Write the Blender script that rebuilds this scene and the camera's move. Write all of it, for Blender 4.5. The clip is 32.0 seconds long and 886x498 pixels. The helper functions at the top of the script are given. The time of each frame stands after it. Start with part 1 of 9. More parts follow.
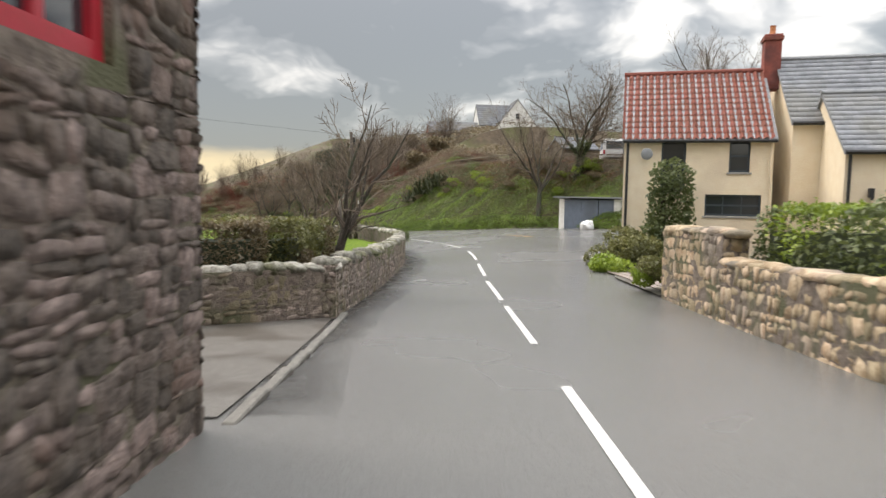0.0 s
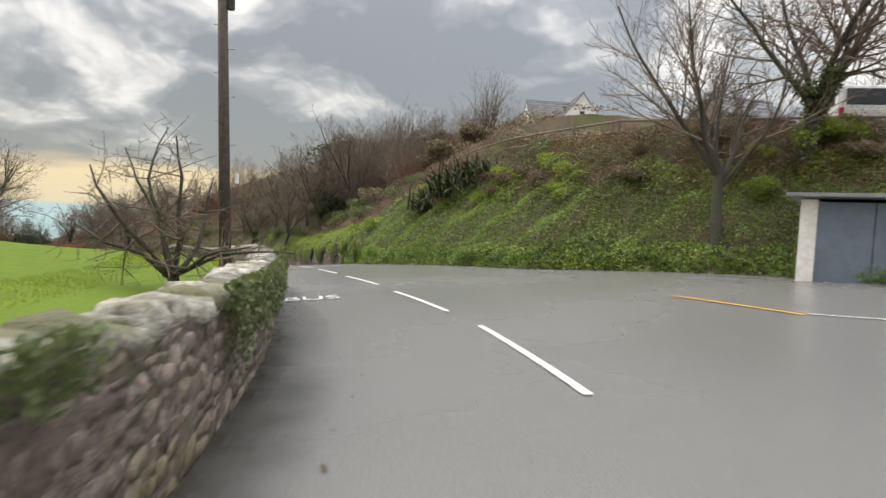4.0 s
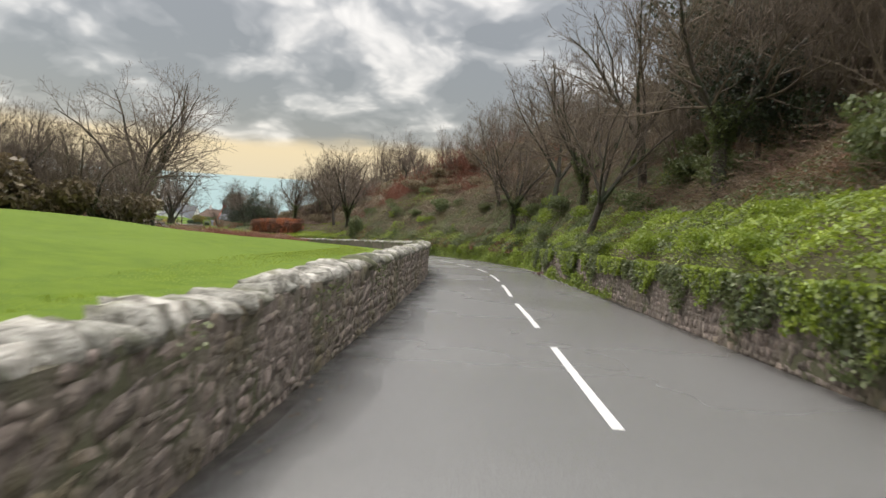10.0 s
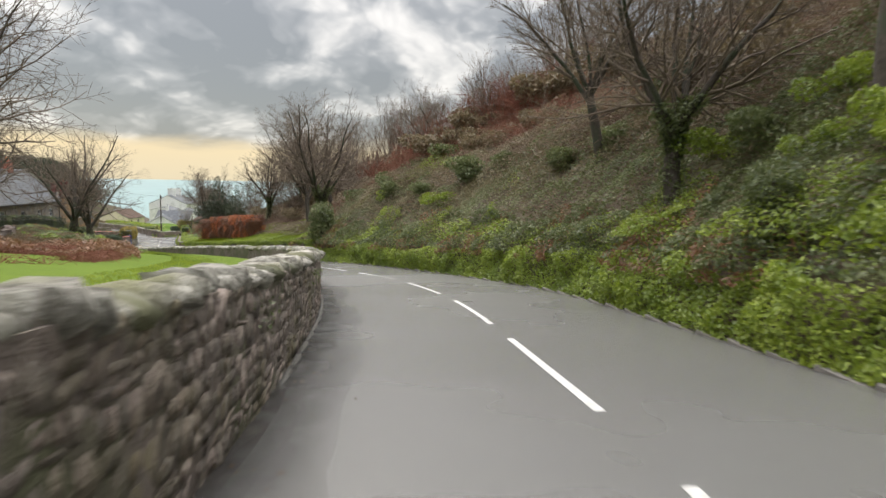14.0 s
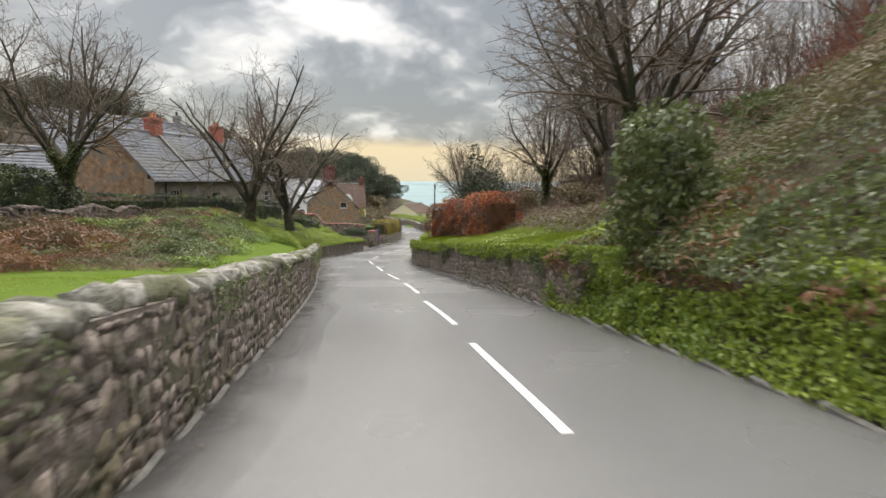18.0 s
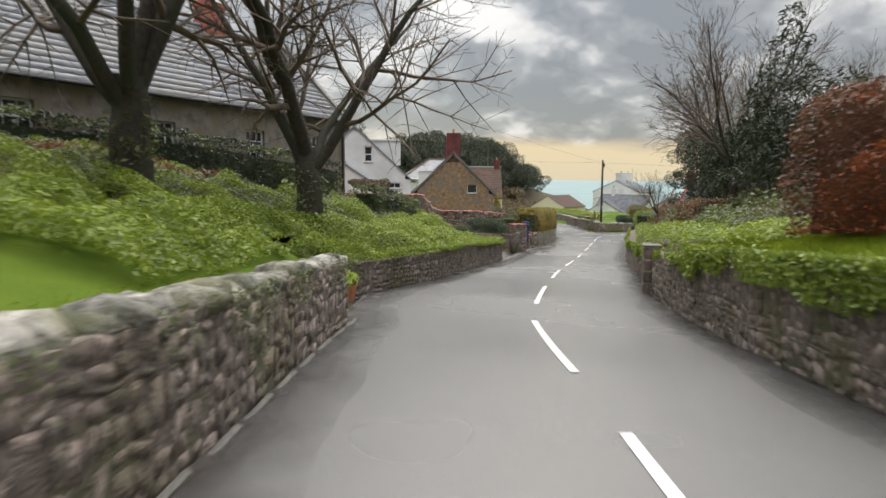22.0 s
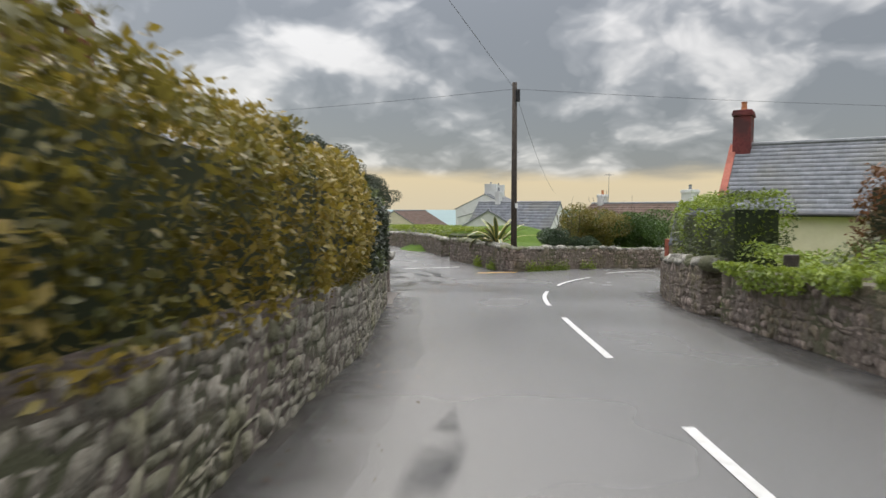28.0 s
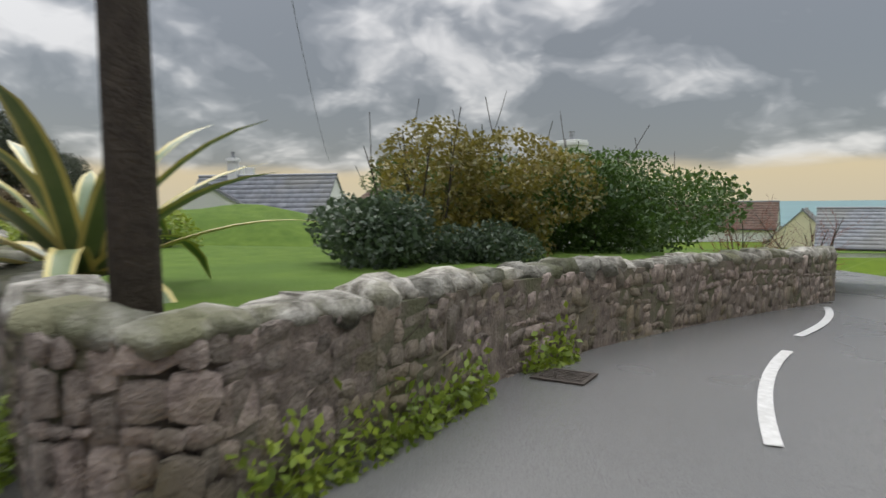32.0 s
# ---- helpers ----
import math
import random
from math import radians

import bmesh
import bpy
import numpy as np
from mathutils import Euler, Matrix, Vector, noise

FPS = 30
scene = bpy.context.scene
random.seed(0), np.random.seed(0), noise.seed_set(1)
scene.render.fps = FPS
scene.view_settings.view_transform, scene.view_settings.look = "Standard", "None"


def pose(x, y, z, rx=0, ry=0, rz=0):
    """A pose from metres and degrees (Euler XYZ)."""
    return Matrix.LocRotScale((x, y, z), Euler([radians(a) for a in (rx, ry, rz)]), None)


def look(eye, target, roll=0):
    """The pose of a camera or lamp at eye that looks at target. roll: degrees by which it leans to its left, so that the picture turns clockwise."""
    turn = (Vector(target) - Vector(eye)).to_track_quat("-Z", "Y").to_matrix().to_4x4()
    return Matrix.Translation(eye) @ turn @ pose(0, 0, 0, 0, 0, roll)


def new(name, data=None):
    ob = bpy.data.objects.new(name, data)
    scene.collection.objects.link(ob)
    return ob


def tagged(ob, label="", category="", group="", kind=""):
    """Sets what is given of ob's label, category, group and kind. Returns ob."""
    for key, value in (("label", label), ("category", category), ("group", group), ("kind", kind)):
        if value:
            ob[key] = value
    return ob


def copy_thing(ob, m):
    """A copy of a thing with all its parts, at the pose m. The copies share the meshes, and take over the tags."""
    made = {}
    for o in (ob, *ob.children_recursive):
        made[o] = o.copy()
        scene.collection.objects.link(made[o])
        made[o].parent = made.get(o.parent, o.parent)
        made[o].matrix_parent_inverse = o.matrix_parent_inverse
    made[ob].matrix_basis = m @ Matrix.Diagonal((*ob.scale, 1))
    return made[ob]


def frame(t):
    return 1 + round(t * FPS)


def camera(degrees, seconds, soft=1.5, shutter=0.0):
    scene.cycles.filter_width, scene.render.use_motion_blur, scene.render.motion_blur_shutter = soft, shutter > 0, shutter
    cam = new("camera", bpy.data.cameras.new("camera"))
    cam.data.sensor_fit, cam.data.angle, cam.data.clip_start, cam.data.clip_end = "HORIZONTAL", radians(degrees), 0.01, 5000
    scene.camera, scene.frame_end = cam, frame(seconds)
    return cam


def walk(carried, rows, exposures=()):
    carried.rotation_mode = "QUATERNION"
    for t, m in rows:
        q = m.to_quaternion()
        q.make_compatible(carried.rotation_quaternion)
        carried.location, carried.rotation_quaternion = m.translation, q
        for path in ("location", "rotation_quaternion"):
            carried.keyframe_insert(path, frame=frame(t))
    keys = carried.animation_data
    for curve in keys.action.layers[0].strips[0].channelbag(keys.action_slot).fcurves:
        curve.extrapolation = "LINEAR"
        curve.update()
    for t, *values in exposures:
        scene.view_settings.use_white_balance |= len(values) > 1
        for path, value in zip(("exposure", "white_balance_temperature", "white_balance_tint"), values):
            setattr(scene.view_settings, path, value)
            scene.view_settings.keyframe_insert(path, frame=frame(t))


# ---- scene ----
from mathutils.bvhtree import BVHTree
cam = camera(68.95, 32.0, shutter=0.3)
# seconds, place, turn
PATH = [
    (0, 0.000, 0.000, 1.450, 85.104, -0.800, 0.026),
    (0.5, 0.068, 3.138, 1.253, 85.391, -0.691, 0.377),
    (1, 0.129, 6.269, 1.061, 85.732, -0.833, 0.600),
    (1.5, 0.177, 9.377, 0.875, 86.051, -1.280, 0.737),
    (2, 0.200, 12.458, 0.706, 86.305, -1.605, 0.857),
    (2.5, 0.204, 15.555, 0.567, 86.498, -2.040, 0.967),
    (4.5, -0.500, 28.317, 0.236, 87.690, -4.107, 5.132),
    (5, -0.938, 31.539, 0.188, 87.644, -5.099, 8.425),
    (5.5, -1.561, 34.803, 0.115, 87.412, -5.095, 12.328),
    (6, -2.481, 38.035, 0.001, 87.199, -5.068, 16.175),
    (6.5, -3.635, 41.168, -0.115, 86.849, -5.130, 19.838),
    (7, -4.880, 44.213, -0.240, 86.673, -5.111, 22.643),
    (7.5, -6.223, 47.232, -0.405, 86.493, -5.095, 24.570),
    (8, -7.593, 50.232, -0.600, 86.242, -5.140, 25.607),
    (8.5, -8.923, 53.226, -0.815, 85.808, -5.036, 26.099),
    (9, -10.289, 56.324, -1.045, 85.259, -4.850, 26.209),
    (9.5, -11.682, 59.458, -1.297, 84.758, -4.336, 26.083),
    (10, -13.051, 62.692, -1.577, 84.507, -3.978, 25.941),
    (10.5, -14.409, 65.930, -1.867, 84.340, -3.624, 25.786),
    (11, -15.797, 69.170, -2.151, 84.243, -3.153, 25.686),
    (11.5, -17.203, 72.471, -2.417, 84.199, -2.564, 25.688),
    (12, -18.615, 75.747, -2.677, 84.171, -2.143, 25.901),
    (12.5, -20.069, 79.067, -2.951, 84.081, -1.622, 26.443),
    (13, -21.643, 82.323, -3.236, 84.034, -1.642, 27.160),
    (13.5, -23.262, 85.607, -3.520, 84.080, -1.310, 28.191),
    (15.5, -30.731, 97.657, -4.755, 83.932, -0.989, 36.002),
    (16, -32.941, 100.487, -5.065, 83.987, -1.044, 39.431),
    (16.5, -35.283, 103.146, -5.378, 83.926, -0.996, 43.232),
    (17, -37.852, 105.611, -5.679, 83.818, -0.658, 47.304),
    (17.5, -40.558, 107.860, -5.971, 83.856, -0.707, 51.622),
    (18, -43.379, 109.837, -6.268, 83.825, -0.480, 55.761),
    (18.5, -46.221, 111.574, -6.568, 83.892, -0.505, 58.933),
    (19, -49.142, 113.166, -6.858, 83.834, -0.321, 61.321),
    (19.5, -52.099, 114.702, -7.146, 83.829, -0.259, 63.218),
    (20, -54.990, 116.242, -7.464, 83.805, -0.111, 64.739),
    (20.5, -58.103, 117.721, -7.791, 83.819, -0.072, 65.887),
    (21, -61.317, 119.178, -8.116, 83.786, -0.063, 66.770),
    (21.5, -64.567, 120.642, -8.454, 83.757, 0.011, 67.439),
    (22, -67.837, 122.093, -8.793, 83.661, -0.494, 67.539),
    (22.5, -71.135, 123.554, -9.101, 83.794, -0.537, 67.305),
    (23, -74.423, 125.140, -9.387, 83.917, -0.652, 66.299),
    (23.5, -77.673, 126.952, -9.676, 84.148, -0.762, 64.806),
    (24, -80.891, 128.918, -9.952, 84.364, -0.610, 62.867),
    (24.5, -83.977, 130.910, -10.234, 84.696, -0.398, 60.689),
    (25, -86.921, 133.002, -10.514, 85.020, -0.367, 58.738),
    (25.5, -89.860, 135.220, -10.788, 85.336, -0.504, 57.352),
    (26, -92.810, 137.433, -11.036, 85.578, -0.587, 56.331),
    (26.5, -95.740, 139.616, -11.270, 85.783, -0.708, 55.724),
    (28.5, -106.581, 147.678, -11.958, 86.449, -0.082, 54.488),
    (29, -109.058, 149.625, -12.108, 86.442, -0.073, 54.148),
    (29.5, -111.438, 151.482, -12.278, 86.489, -0.133, 53.409),
    (30, -113.638, 153.284, -12.413, 86.616, -0.150, 51.984),
    (30.5, -115.632, 155.197, -12.514, 86.695, -0.119, 49.431),
    (31, -117.423, 157.185, -12.606, 86.680, 0.053, 45.363),
    (31.5, -118.936, 159.200, -12.701, 86.247, 0.399, 40.101),
    (32, -120.286, 160.992, -12.812, 85.868, 0.535, 33.730),
]
walk(cam, [(t, pose(x, y, z, a, b, c)) for t, x, y, z, a, b, c in PATH], [(t, e, 6950 - 6 * t - 18 * max(0, t - 20), 12) for t, e in ((0, 0.35), (1, 0.12), (2, 0.08), (5, 0.25), (8, 0.08), (11, 0.22), (17, 0.25), (20, 0.08), (24, 0.05), (26, -0.1), (29, -0.1), (32, -0.26))])

# ---- sky and light ----
world = bpy.data.worlds.new("sky_world")
scene.world = world
world.use_nodes = True


def build_sky():
    nt = world.node_tree
    nt.nodes.clear()
    n, lk = nt.nodes.new, nt.links.new
    out, bg = n("ShaderNodeOutputWorld"), n("ShaderNodeBackground")
    geo = n("ShaderNodeTexCoord")
    sep = n("ShaderNodeSeparateXYZ")
    lk(geo.outputs["Generated"], sep.inputs[0])
    # clouds lie on a flat layer overhead: direction divided by its height
    up = n("ShaderNodeMath"); up.operation = "MAXIMUM"; up.inputs[1].default_value = 0.0
    lk(sep.outputs["Z"], up.inputs[0])
    add = n("ShaderNodeMath"); add.operation = "ADD"; add.inputs[1].default_value = 0.42
    lk(up.outputs[0], add.inputs[0])
    dx = n("ShaderNodeMath"); dx.operation = "DIVIDE"
    dy = n("ShaderNodeMath"); dy.operation = "DIVIDE"
    lk(sep.outputs["X"], dx.inputs[0]); lk(add.outputs[0], dx.inputs[1])
    lk(sep.outputs["Y"], dy.inputs[0]); lk(add.outputs[0], dy.inputs[1])
    flat = n("ShaderNodeCombineXYZ")
    lk(dx.outputs[0], flat.inputs[0]); lk(dy.outputs[0], flat.inputs[1])
    # broad banks of cloud, their edges broken into billows
    push = n("ShaderNodeTexNoise"); push.inputs["Scale"].default_value = 2.6; push.inputs["Detail"].default_value = 4
    lk(flat.outputs[0], push.inputs["Vector"])
    shove = n("ShaderNodeVectorMath"); shove.operation = "MULTIPLY_ADD"
    shove.inputs[1].default_value = (0.34, 0.34, 0.34)
    lk(push.outputs["Color"], shove.inputs[0]); lk(flat.outputs[0], shove.inputs[2])
    big = n("ShaderNodeTexNoise"); big.inputs["Scale"].default_value = 2.15
    big.inputs["Detail"].default_value = 6; big.inputs["Roughness"].default_value = 0.5
    lk(shove.outputs[0], big.inputs["Vector"])
    cell = n("ShaderNodeTexVoronoi"); cell.feature = "SMOOTH_F1"; cell.inputs["Scale"].default_value = 4.4
    cell.inputs["Detail"].default_value = 3.0; cell.inputs["Roughness"].default_value = 0.55; cell.inputs["Smoothness"].default_value = 0.6
    lk(shove.outputs[0], cell.inputs["Vector"])
    both = n("ShaderNodeMath"); both.operation = "MULTIPLY_ADD"; both.inputs[1].default_value = -0.28
    lk(cell.outputs["Distance"], both.inputs[0]); lk(big.outputs["Fac"], both.inputs[2])
    ramp = n("ShaderNodeValToRGB")
    e = ramp.color_ramp.elements
    e[0].position, e[0].color = 0.19, (0.25, 0.265, 0.285, 1)
    e[1].position, e[1].color = 0.44, (0.90, 0.895, 0.88, 1)
    for at_, g_ in ((0.265, (0.355, 0.37, 0.39, 1)), (0.315, (0.53, 0.54, 0.55, 1)), (0.37, (0.74, 0.74, 0.735, 1))):
        e.new(at_).color = g_
    lk(both.outputs[0], ramp.inputs[0])
    # clear air of the far sky shows as a pale yellow band low over the sea
    sky = n("ShaderNodeTexSky"); sky.sky_type = "NISHITA"; sky.sun_disc = False
    sky.sun_elevation, sky.sun_rotation = radians(16), radians(-120)
    glow = n("ShaderNodeMix"); glow.data_type = "RGBA"; glow.blend_type = "ADD"
    glow.inputs["Factor"].default_value = 0.03
    lk(ramp.outputs[0], glow.inputs["A"]); lk(sky.outputs[0], glow.inputs["B"])
    band = n("ShaderNodeValToRGB")
    b = band.color_ramp.elements
    b[0].position, b[0].color = 0.0, (0.84, 0.75, 0.54, 1)
    b[1].position, b[1].color = 0.075, (0.97, 0.82, 0.52, 1)
    lk(sep.outputs["Z"], band.inputs[0])
    wob = n("ShaderNodeTexNoise"); wob.inputs["Scale"].default_value = 5.0; wob.inputs["Detail"].default_value = 5
    stretch = n("ShaderNodeMapping"); stretch.inputs["Scale"].default_value = (1, 1, 6)
    lk(geo.outputs["Generated"], stretch.inputs[0]); lk(stretch.outputs[0], wob.inputs["Vector"])
    w1 = n("ShaderNodeMath"); w1.operation = "MULTIPLY_ADD"; w1.inputs[1].default_value = 0.05; w1.inputs[2].default_value = -0.025
    lk(wob.outputs["Fac"], w1.inputs[0])
    h = n("ShaderNodeMath"); h.operation = "ADD"
    lk(sep.outputs["Z"], h.inputs[0]); lk(w1.outputs[0], h.inputs[1])
    cut = n("ShaderNodeMapRange"); cut.interpolation_type = "SMOOTHSTEP"
    cut.inputs["From Min"].default_value, cut.inputs["From Max"].default_value = 0.038, 0.066
    lk(h.outputs[0], cut.inputs["Value"])
    mix = n("ShaderNodeMix"); mix.data_type = "RGBA"
    lk(cut.outputs[0], mix.inputs["Factor"]); lk(band.outputs[0], mix.inputs["A"]); lk(glow.outputs["Result"], mix.inputs["B"])
    lk(mix.outputs["Result"], bg.inputs[0])
    # an overcast sky is brightest overhead
    sq = n("ShaderNodeMath"); sq.operation = "MULTIPLY"
    sq.operation = "POWER"; sq.inputs[1].default_value = 3.0
    lk(up.outputs[0], sq.inputs[0])
    zen = n("ShaderNodeMath"); zen.operation = "MULTIPLY_ADD"; zen.inputs[1].default_value = 6.5; zen.inputs[2].default_value = 0.86
    lk(sq.outputs[0], zen.inputs[0]); lk(zen.outputs[0], bg.inputs[1])
    lk(bg.outputs[0], out.inputs[0])


build_sky()
sun = new("sun", bpy.data.lights.new("sun", "SUN"))
sun.data.energy, sun.data.angle, sun.data.color = 1.8, radians(35), (1.0, 0.95, 0.88)
sun.matrix_world = look((0, 0, 60), (52, -30, 0))


# ---- materials ----
def mat(name, c1, c2=None, scale=6.0, rough=0.8, bump=0.3, bscale=None, c3=None, vary=0.0, island=0.0, metal=0.0, spec=0.5, detail=6.0, big=0.0):
    """Noise between two colours at one scale, blotches of a third at a larger one, fine relief, spread by object or by island."""
    m = bpy.data.materials.new(name)
    m.use_nodes = True
    nt = m.node_tree
    n, lk = nt.nodes.new, nt.links.new
    p = nt.nodes["Principled BSDF"]
    tc = n("ShaderNodeTexCoord")
    geo = n("ShaderNodeNewGeometry")
    vec = geo.outputs["Position"]
    no = n("ShaderNodeTexNoise")
    no.inputs["Scale"].default_value, no.inputs["Detail"].default_value, no.inputs["Roughness"].default_value = scale, detail, 0.6
    lk(vec, no.inputs["Vector"])
    ramp = n("ShaderNodeValToRGB")
    e = ramp.color_ramp.elements
    c2 = c2 or tuple(v * 0.75 for v in c1)
    e[0].position, e[0].color = 0.35, (*c1, 1)
    e[1].position, e[1].color = 0.65, (*c2, 1)
    lk(no.outputs["Fac"], ramp.inputs[0])
    col = ramp.outputs[0]
    if c3:
        n2 = n("ShaderNodeTexNoise")
        n2.inputs["Scale"].default_value, n2.inputs["Detail"].default_value = big or scale * 0.13, 4.0
        lk(vec, n2.inputs["Vector"])
        r2 = n("ShaderNodeValToRGB")
        r2.color_ramp.elements[0].position, r2.color_ramp.elements[1].position = 0.48, 0.62
        lk(n2.outputs["Fac"], r2.inputs[0])
        mx = n("ShaderNodeMix"); mx.data_type = "RGBA"
        lk(r2.outputs[0], mx.inputs["Factor"]); lk(col, mx.inputs["A"])
        mx.inputs["B"].default_value = (*c3, 1)
        col = mx.outputs["Result"]
    if vary or island:
        src = n("ShaderNodeObjectInfo").outputs["Random"] if vary else geo.outputs["Random Per Island"]
        k = vary or island
        mr = n("ShaderNodeMapRange")
        mr.inputs["To Min"].default_value, mr.inputs["To Max"].default_value = 1 - k, 1 + k
        lk(src, mr.inputs["Value"])
        hs = n("ShaderNodeHueSaturation")
        lk(col, hs.inputs["Color"]); lk(mr.outputs[0], hs.inputs["Value"])
        m2 = n("ShaderNodeMapRange")
        m2.inputs["To Min"].default_value, m2.inputs["To Max"].default_value = 0.5 + 0.035 * k, 0.5 - 0.035 * k
        lk(src, m2.inputs["Value"]); lk(m2.outputs[0], hs.inputs["Hue"])
        col = hs.outputs[0]
    lk(col, p.inputs["Base Color"])
    p.inputs["Roughness"].default_value, p.inputs["Metallic"].default_value = rough, metal
    p.inputs["Specular IOR Level"].default_value = spec
    if bump:
        nb = n("ShaderNodeTexNoise")
        nb.inputs["Scale"].default_value, nb.inputs["Detail"].default_value = bscale or scale * 4, 5.0
        lk(vec, nb.inputs["Vector"])
        bp = n("ShaderNodeBump")
        bp.inputs["Strength"].default_value, bp.inputs["Distance"].default_value = bump, 0.03
        lk(nb.outputs["Fac"], bp.inputs["Height"]); lk(bp.outputs[0], p.inputs["Normal"])
    return m


def leaf_mat(name, c1, c2, island=0.33, rough=0.5, scale=0.8, trans=0.25):
    m = mat(name, c1, c2, scale=scale, rough=rough, bump=0, island=island, detail=3.0)
    p = m.node_tree.nodes["Principled BSDF"]
    nt = m.node_tree
    t = nt.nodes.new("ShaderNodeBsdfTranslucent")
    t.inputs[0].default_value = (*[min(1, v * 1.5) for v in c2], 1)
    mx = nt.nodes.new("ShaderNodeMixShader")
    mx.inputs[0].default_value = trans
    nt.links.new(p.outputs[0], mx.inputs[1]); nt.links.new(t.outputs[0], mx.inputs[2])
    nt.links.new(mx.outputs[0], nt.nodes["Material Output"].inputs[0])
    return m


def asphalt_mat():
    m = mat("wet_asphalt", (0.125, 0.123, 0.118), (0.19, 0.187, 0.18), scale=90, rough=0.36, bump=0.2, bscale=160, c3=(0.15, 0.148, 0.143), big=0.09)
    nt = m.node_tree
    p = nt.nodes["Principled BSDF"]
    geo = [x for x in nt.nodes if x.bl_idname == "ShaderNodeNewGeometry"][0]
    w = nt.nodes.new("ShaderNodeTexNoise")
    w.inputs["Scale"].default_value, w.inputs["Detail"].default_value = 0.22, 3.0
    nt.links.new(geo.outputs["Position"], w.inputs["Vector"])
    r = nt.nodes.new("ShaderNodeMapRange")
    r.inputs["From Min"].default_value, r.inputs["From Max"].default_value = 0.35, 0.65
    r.inputs["To Min"].default_value, r.inputs["To Max"].default_value = 0.19, 0.30
    nt.links.new(w.outputs["Fac"], r.inputs["Value"]); nt.links.new(r.outputs[0], p.inputs["Roughness"])
    return m


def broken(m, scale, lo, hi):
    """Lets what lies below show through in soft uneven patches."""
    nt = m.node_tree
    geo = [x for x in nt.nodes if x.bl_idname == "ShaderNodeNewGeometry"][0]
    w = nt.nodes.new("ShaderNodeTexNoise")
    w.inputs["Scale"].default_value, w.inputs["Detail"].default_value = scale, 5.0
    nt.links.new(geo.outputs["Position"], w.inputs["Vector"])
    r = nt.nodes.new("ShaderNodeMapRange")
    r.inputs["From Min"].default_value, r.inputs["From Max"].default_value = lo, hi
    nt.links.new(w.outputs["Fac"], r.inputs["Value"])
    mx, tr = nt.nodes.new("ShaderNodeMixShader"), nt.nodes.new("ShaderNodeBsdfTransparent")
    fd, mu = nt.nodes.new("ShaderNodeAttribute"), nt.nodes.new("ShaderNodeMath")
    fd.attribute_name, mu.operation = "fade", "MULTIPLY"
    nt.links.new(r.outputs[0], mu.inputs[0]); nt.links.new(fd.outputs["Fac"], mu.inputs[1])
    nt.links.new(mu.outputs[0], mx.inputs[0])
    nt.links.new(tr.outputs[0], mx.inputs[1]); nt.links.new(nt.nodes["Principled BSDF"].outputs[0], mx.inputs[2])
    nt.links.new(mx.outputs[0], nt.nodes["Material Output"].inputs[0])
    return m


M = {}
M["asphalt"] = asphalt_mat()
M["mud"] = broken(mat("wet_grit", (0.05, 0.043, 0.036), (0.085, 0.075, 0.064), scale=14, rough=0.3, bump=0.5, c3=(0.04, 0.035, 0.03)), 1.3, 0.38, 0.72)
M["paint_white"] = mat("road_paint", (0.64, 0.635, 0.61), (0.47, 0.465, 0.44), scale=14, rough=0.5, bump=0.2)
M["paint_yellow"] = mat("yellow_paint", (0.78, 0.42, 0.05), (0.62, 0.33, 0.05), scale=25, rough=0.5, bump=0.2)
M["concrete"] = mat("pavement_concrete", (0.12, 0.11, 0.098), (0.18, 0.168, 0.152), scale=9, rough=0.35, bump=0.3, c3=(0.09, 0.078, 0.066))
M["kerb"] = mat("kerb_stone", (0.10, 0.094, 0.082), (0.19, 0.178, 0.158), scale=20, rough=0.65, bump=0.4)
M["stone_pale"] = mat("pale_rubble", (0.17, 0.152, 0.115), (0.42, 0.385, 0.31), scale=8, detail=9.0, rough=0.9, bump=1.0, bscale=30, c3=(0.21, 0.20, 0.12), vary=0.25, big=1.1)
M["stone_pale_j"] = mat("pale_rubble_joined", (0.17, 0.152, 0.115), (0.42, 0.385, 0.31), scale=8, detail=9.0, rough=0.9, bump=1.0, bscale=30, c3=(0.21, 0.20, 0.12), island=0.25, big=1.1)
M["mortar"] = mat("wall_mortar", (0.095, 0.075, 0.062), (0.23, 0.188, 0.155), scale=9, detail=9.0, rough=0.95, bump=0.8, c3=(0.10, 0.10, 0.055))
M["stone_grey"] = mat("granite_rubble", (0.122, 0.096, 0.08), (0.328, 0.272, 0.228), scale=10, detail=9.0, rough=0.85, bump=1.0, bscale=34, c3=(0.155, 0.132, 0.082), vary=0.34, big=1.1)
M["stone_grey_j"] = mat("granite_rubble_joined", (0.122, 0.096, 0.08), (0.328, 0.272, 0.228), scale=10, detail=9.0, rough=0.85, bump=1.0, bscale=34, c3=(0.155, 0.132, 0.082), island=0.34, big=1.1)
M["stone_gold"] = mat("warm_rubble", (0.30, 0.22, 0.13), (0.46, 0.37, 0.25), scale=6, rough=0.85, bump=0.7, bscale=24, c3=(0.24, 0.20, 0.16), vary=0.4, big=1.0)
M["stone_gold_j"] = mat("warm_rubble_joined", (0.30, 0.22, 0.13), (0.46, 0.37, 0.25), scale=6, rough=0.85, bump=0.7, bscale=24, c3=(0.24, 0.20, 0.16), island=0.4, big=1.0)
M["coping"] = mat("lichened_coping", (0.105, 0.098, 0.078), (0.46, 0.44, 0.385), scale=7, detail=9.0, rough=0.95, bump=1.0, bscale=30, c3=(0.15, 0.15, 0.09), vary=0.35, spec=0.2, big=1.3)
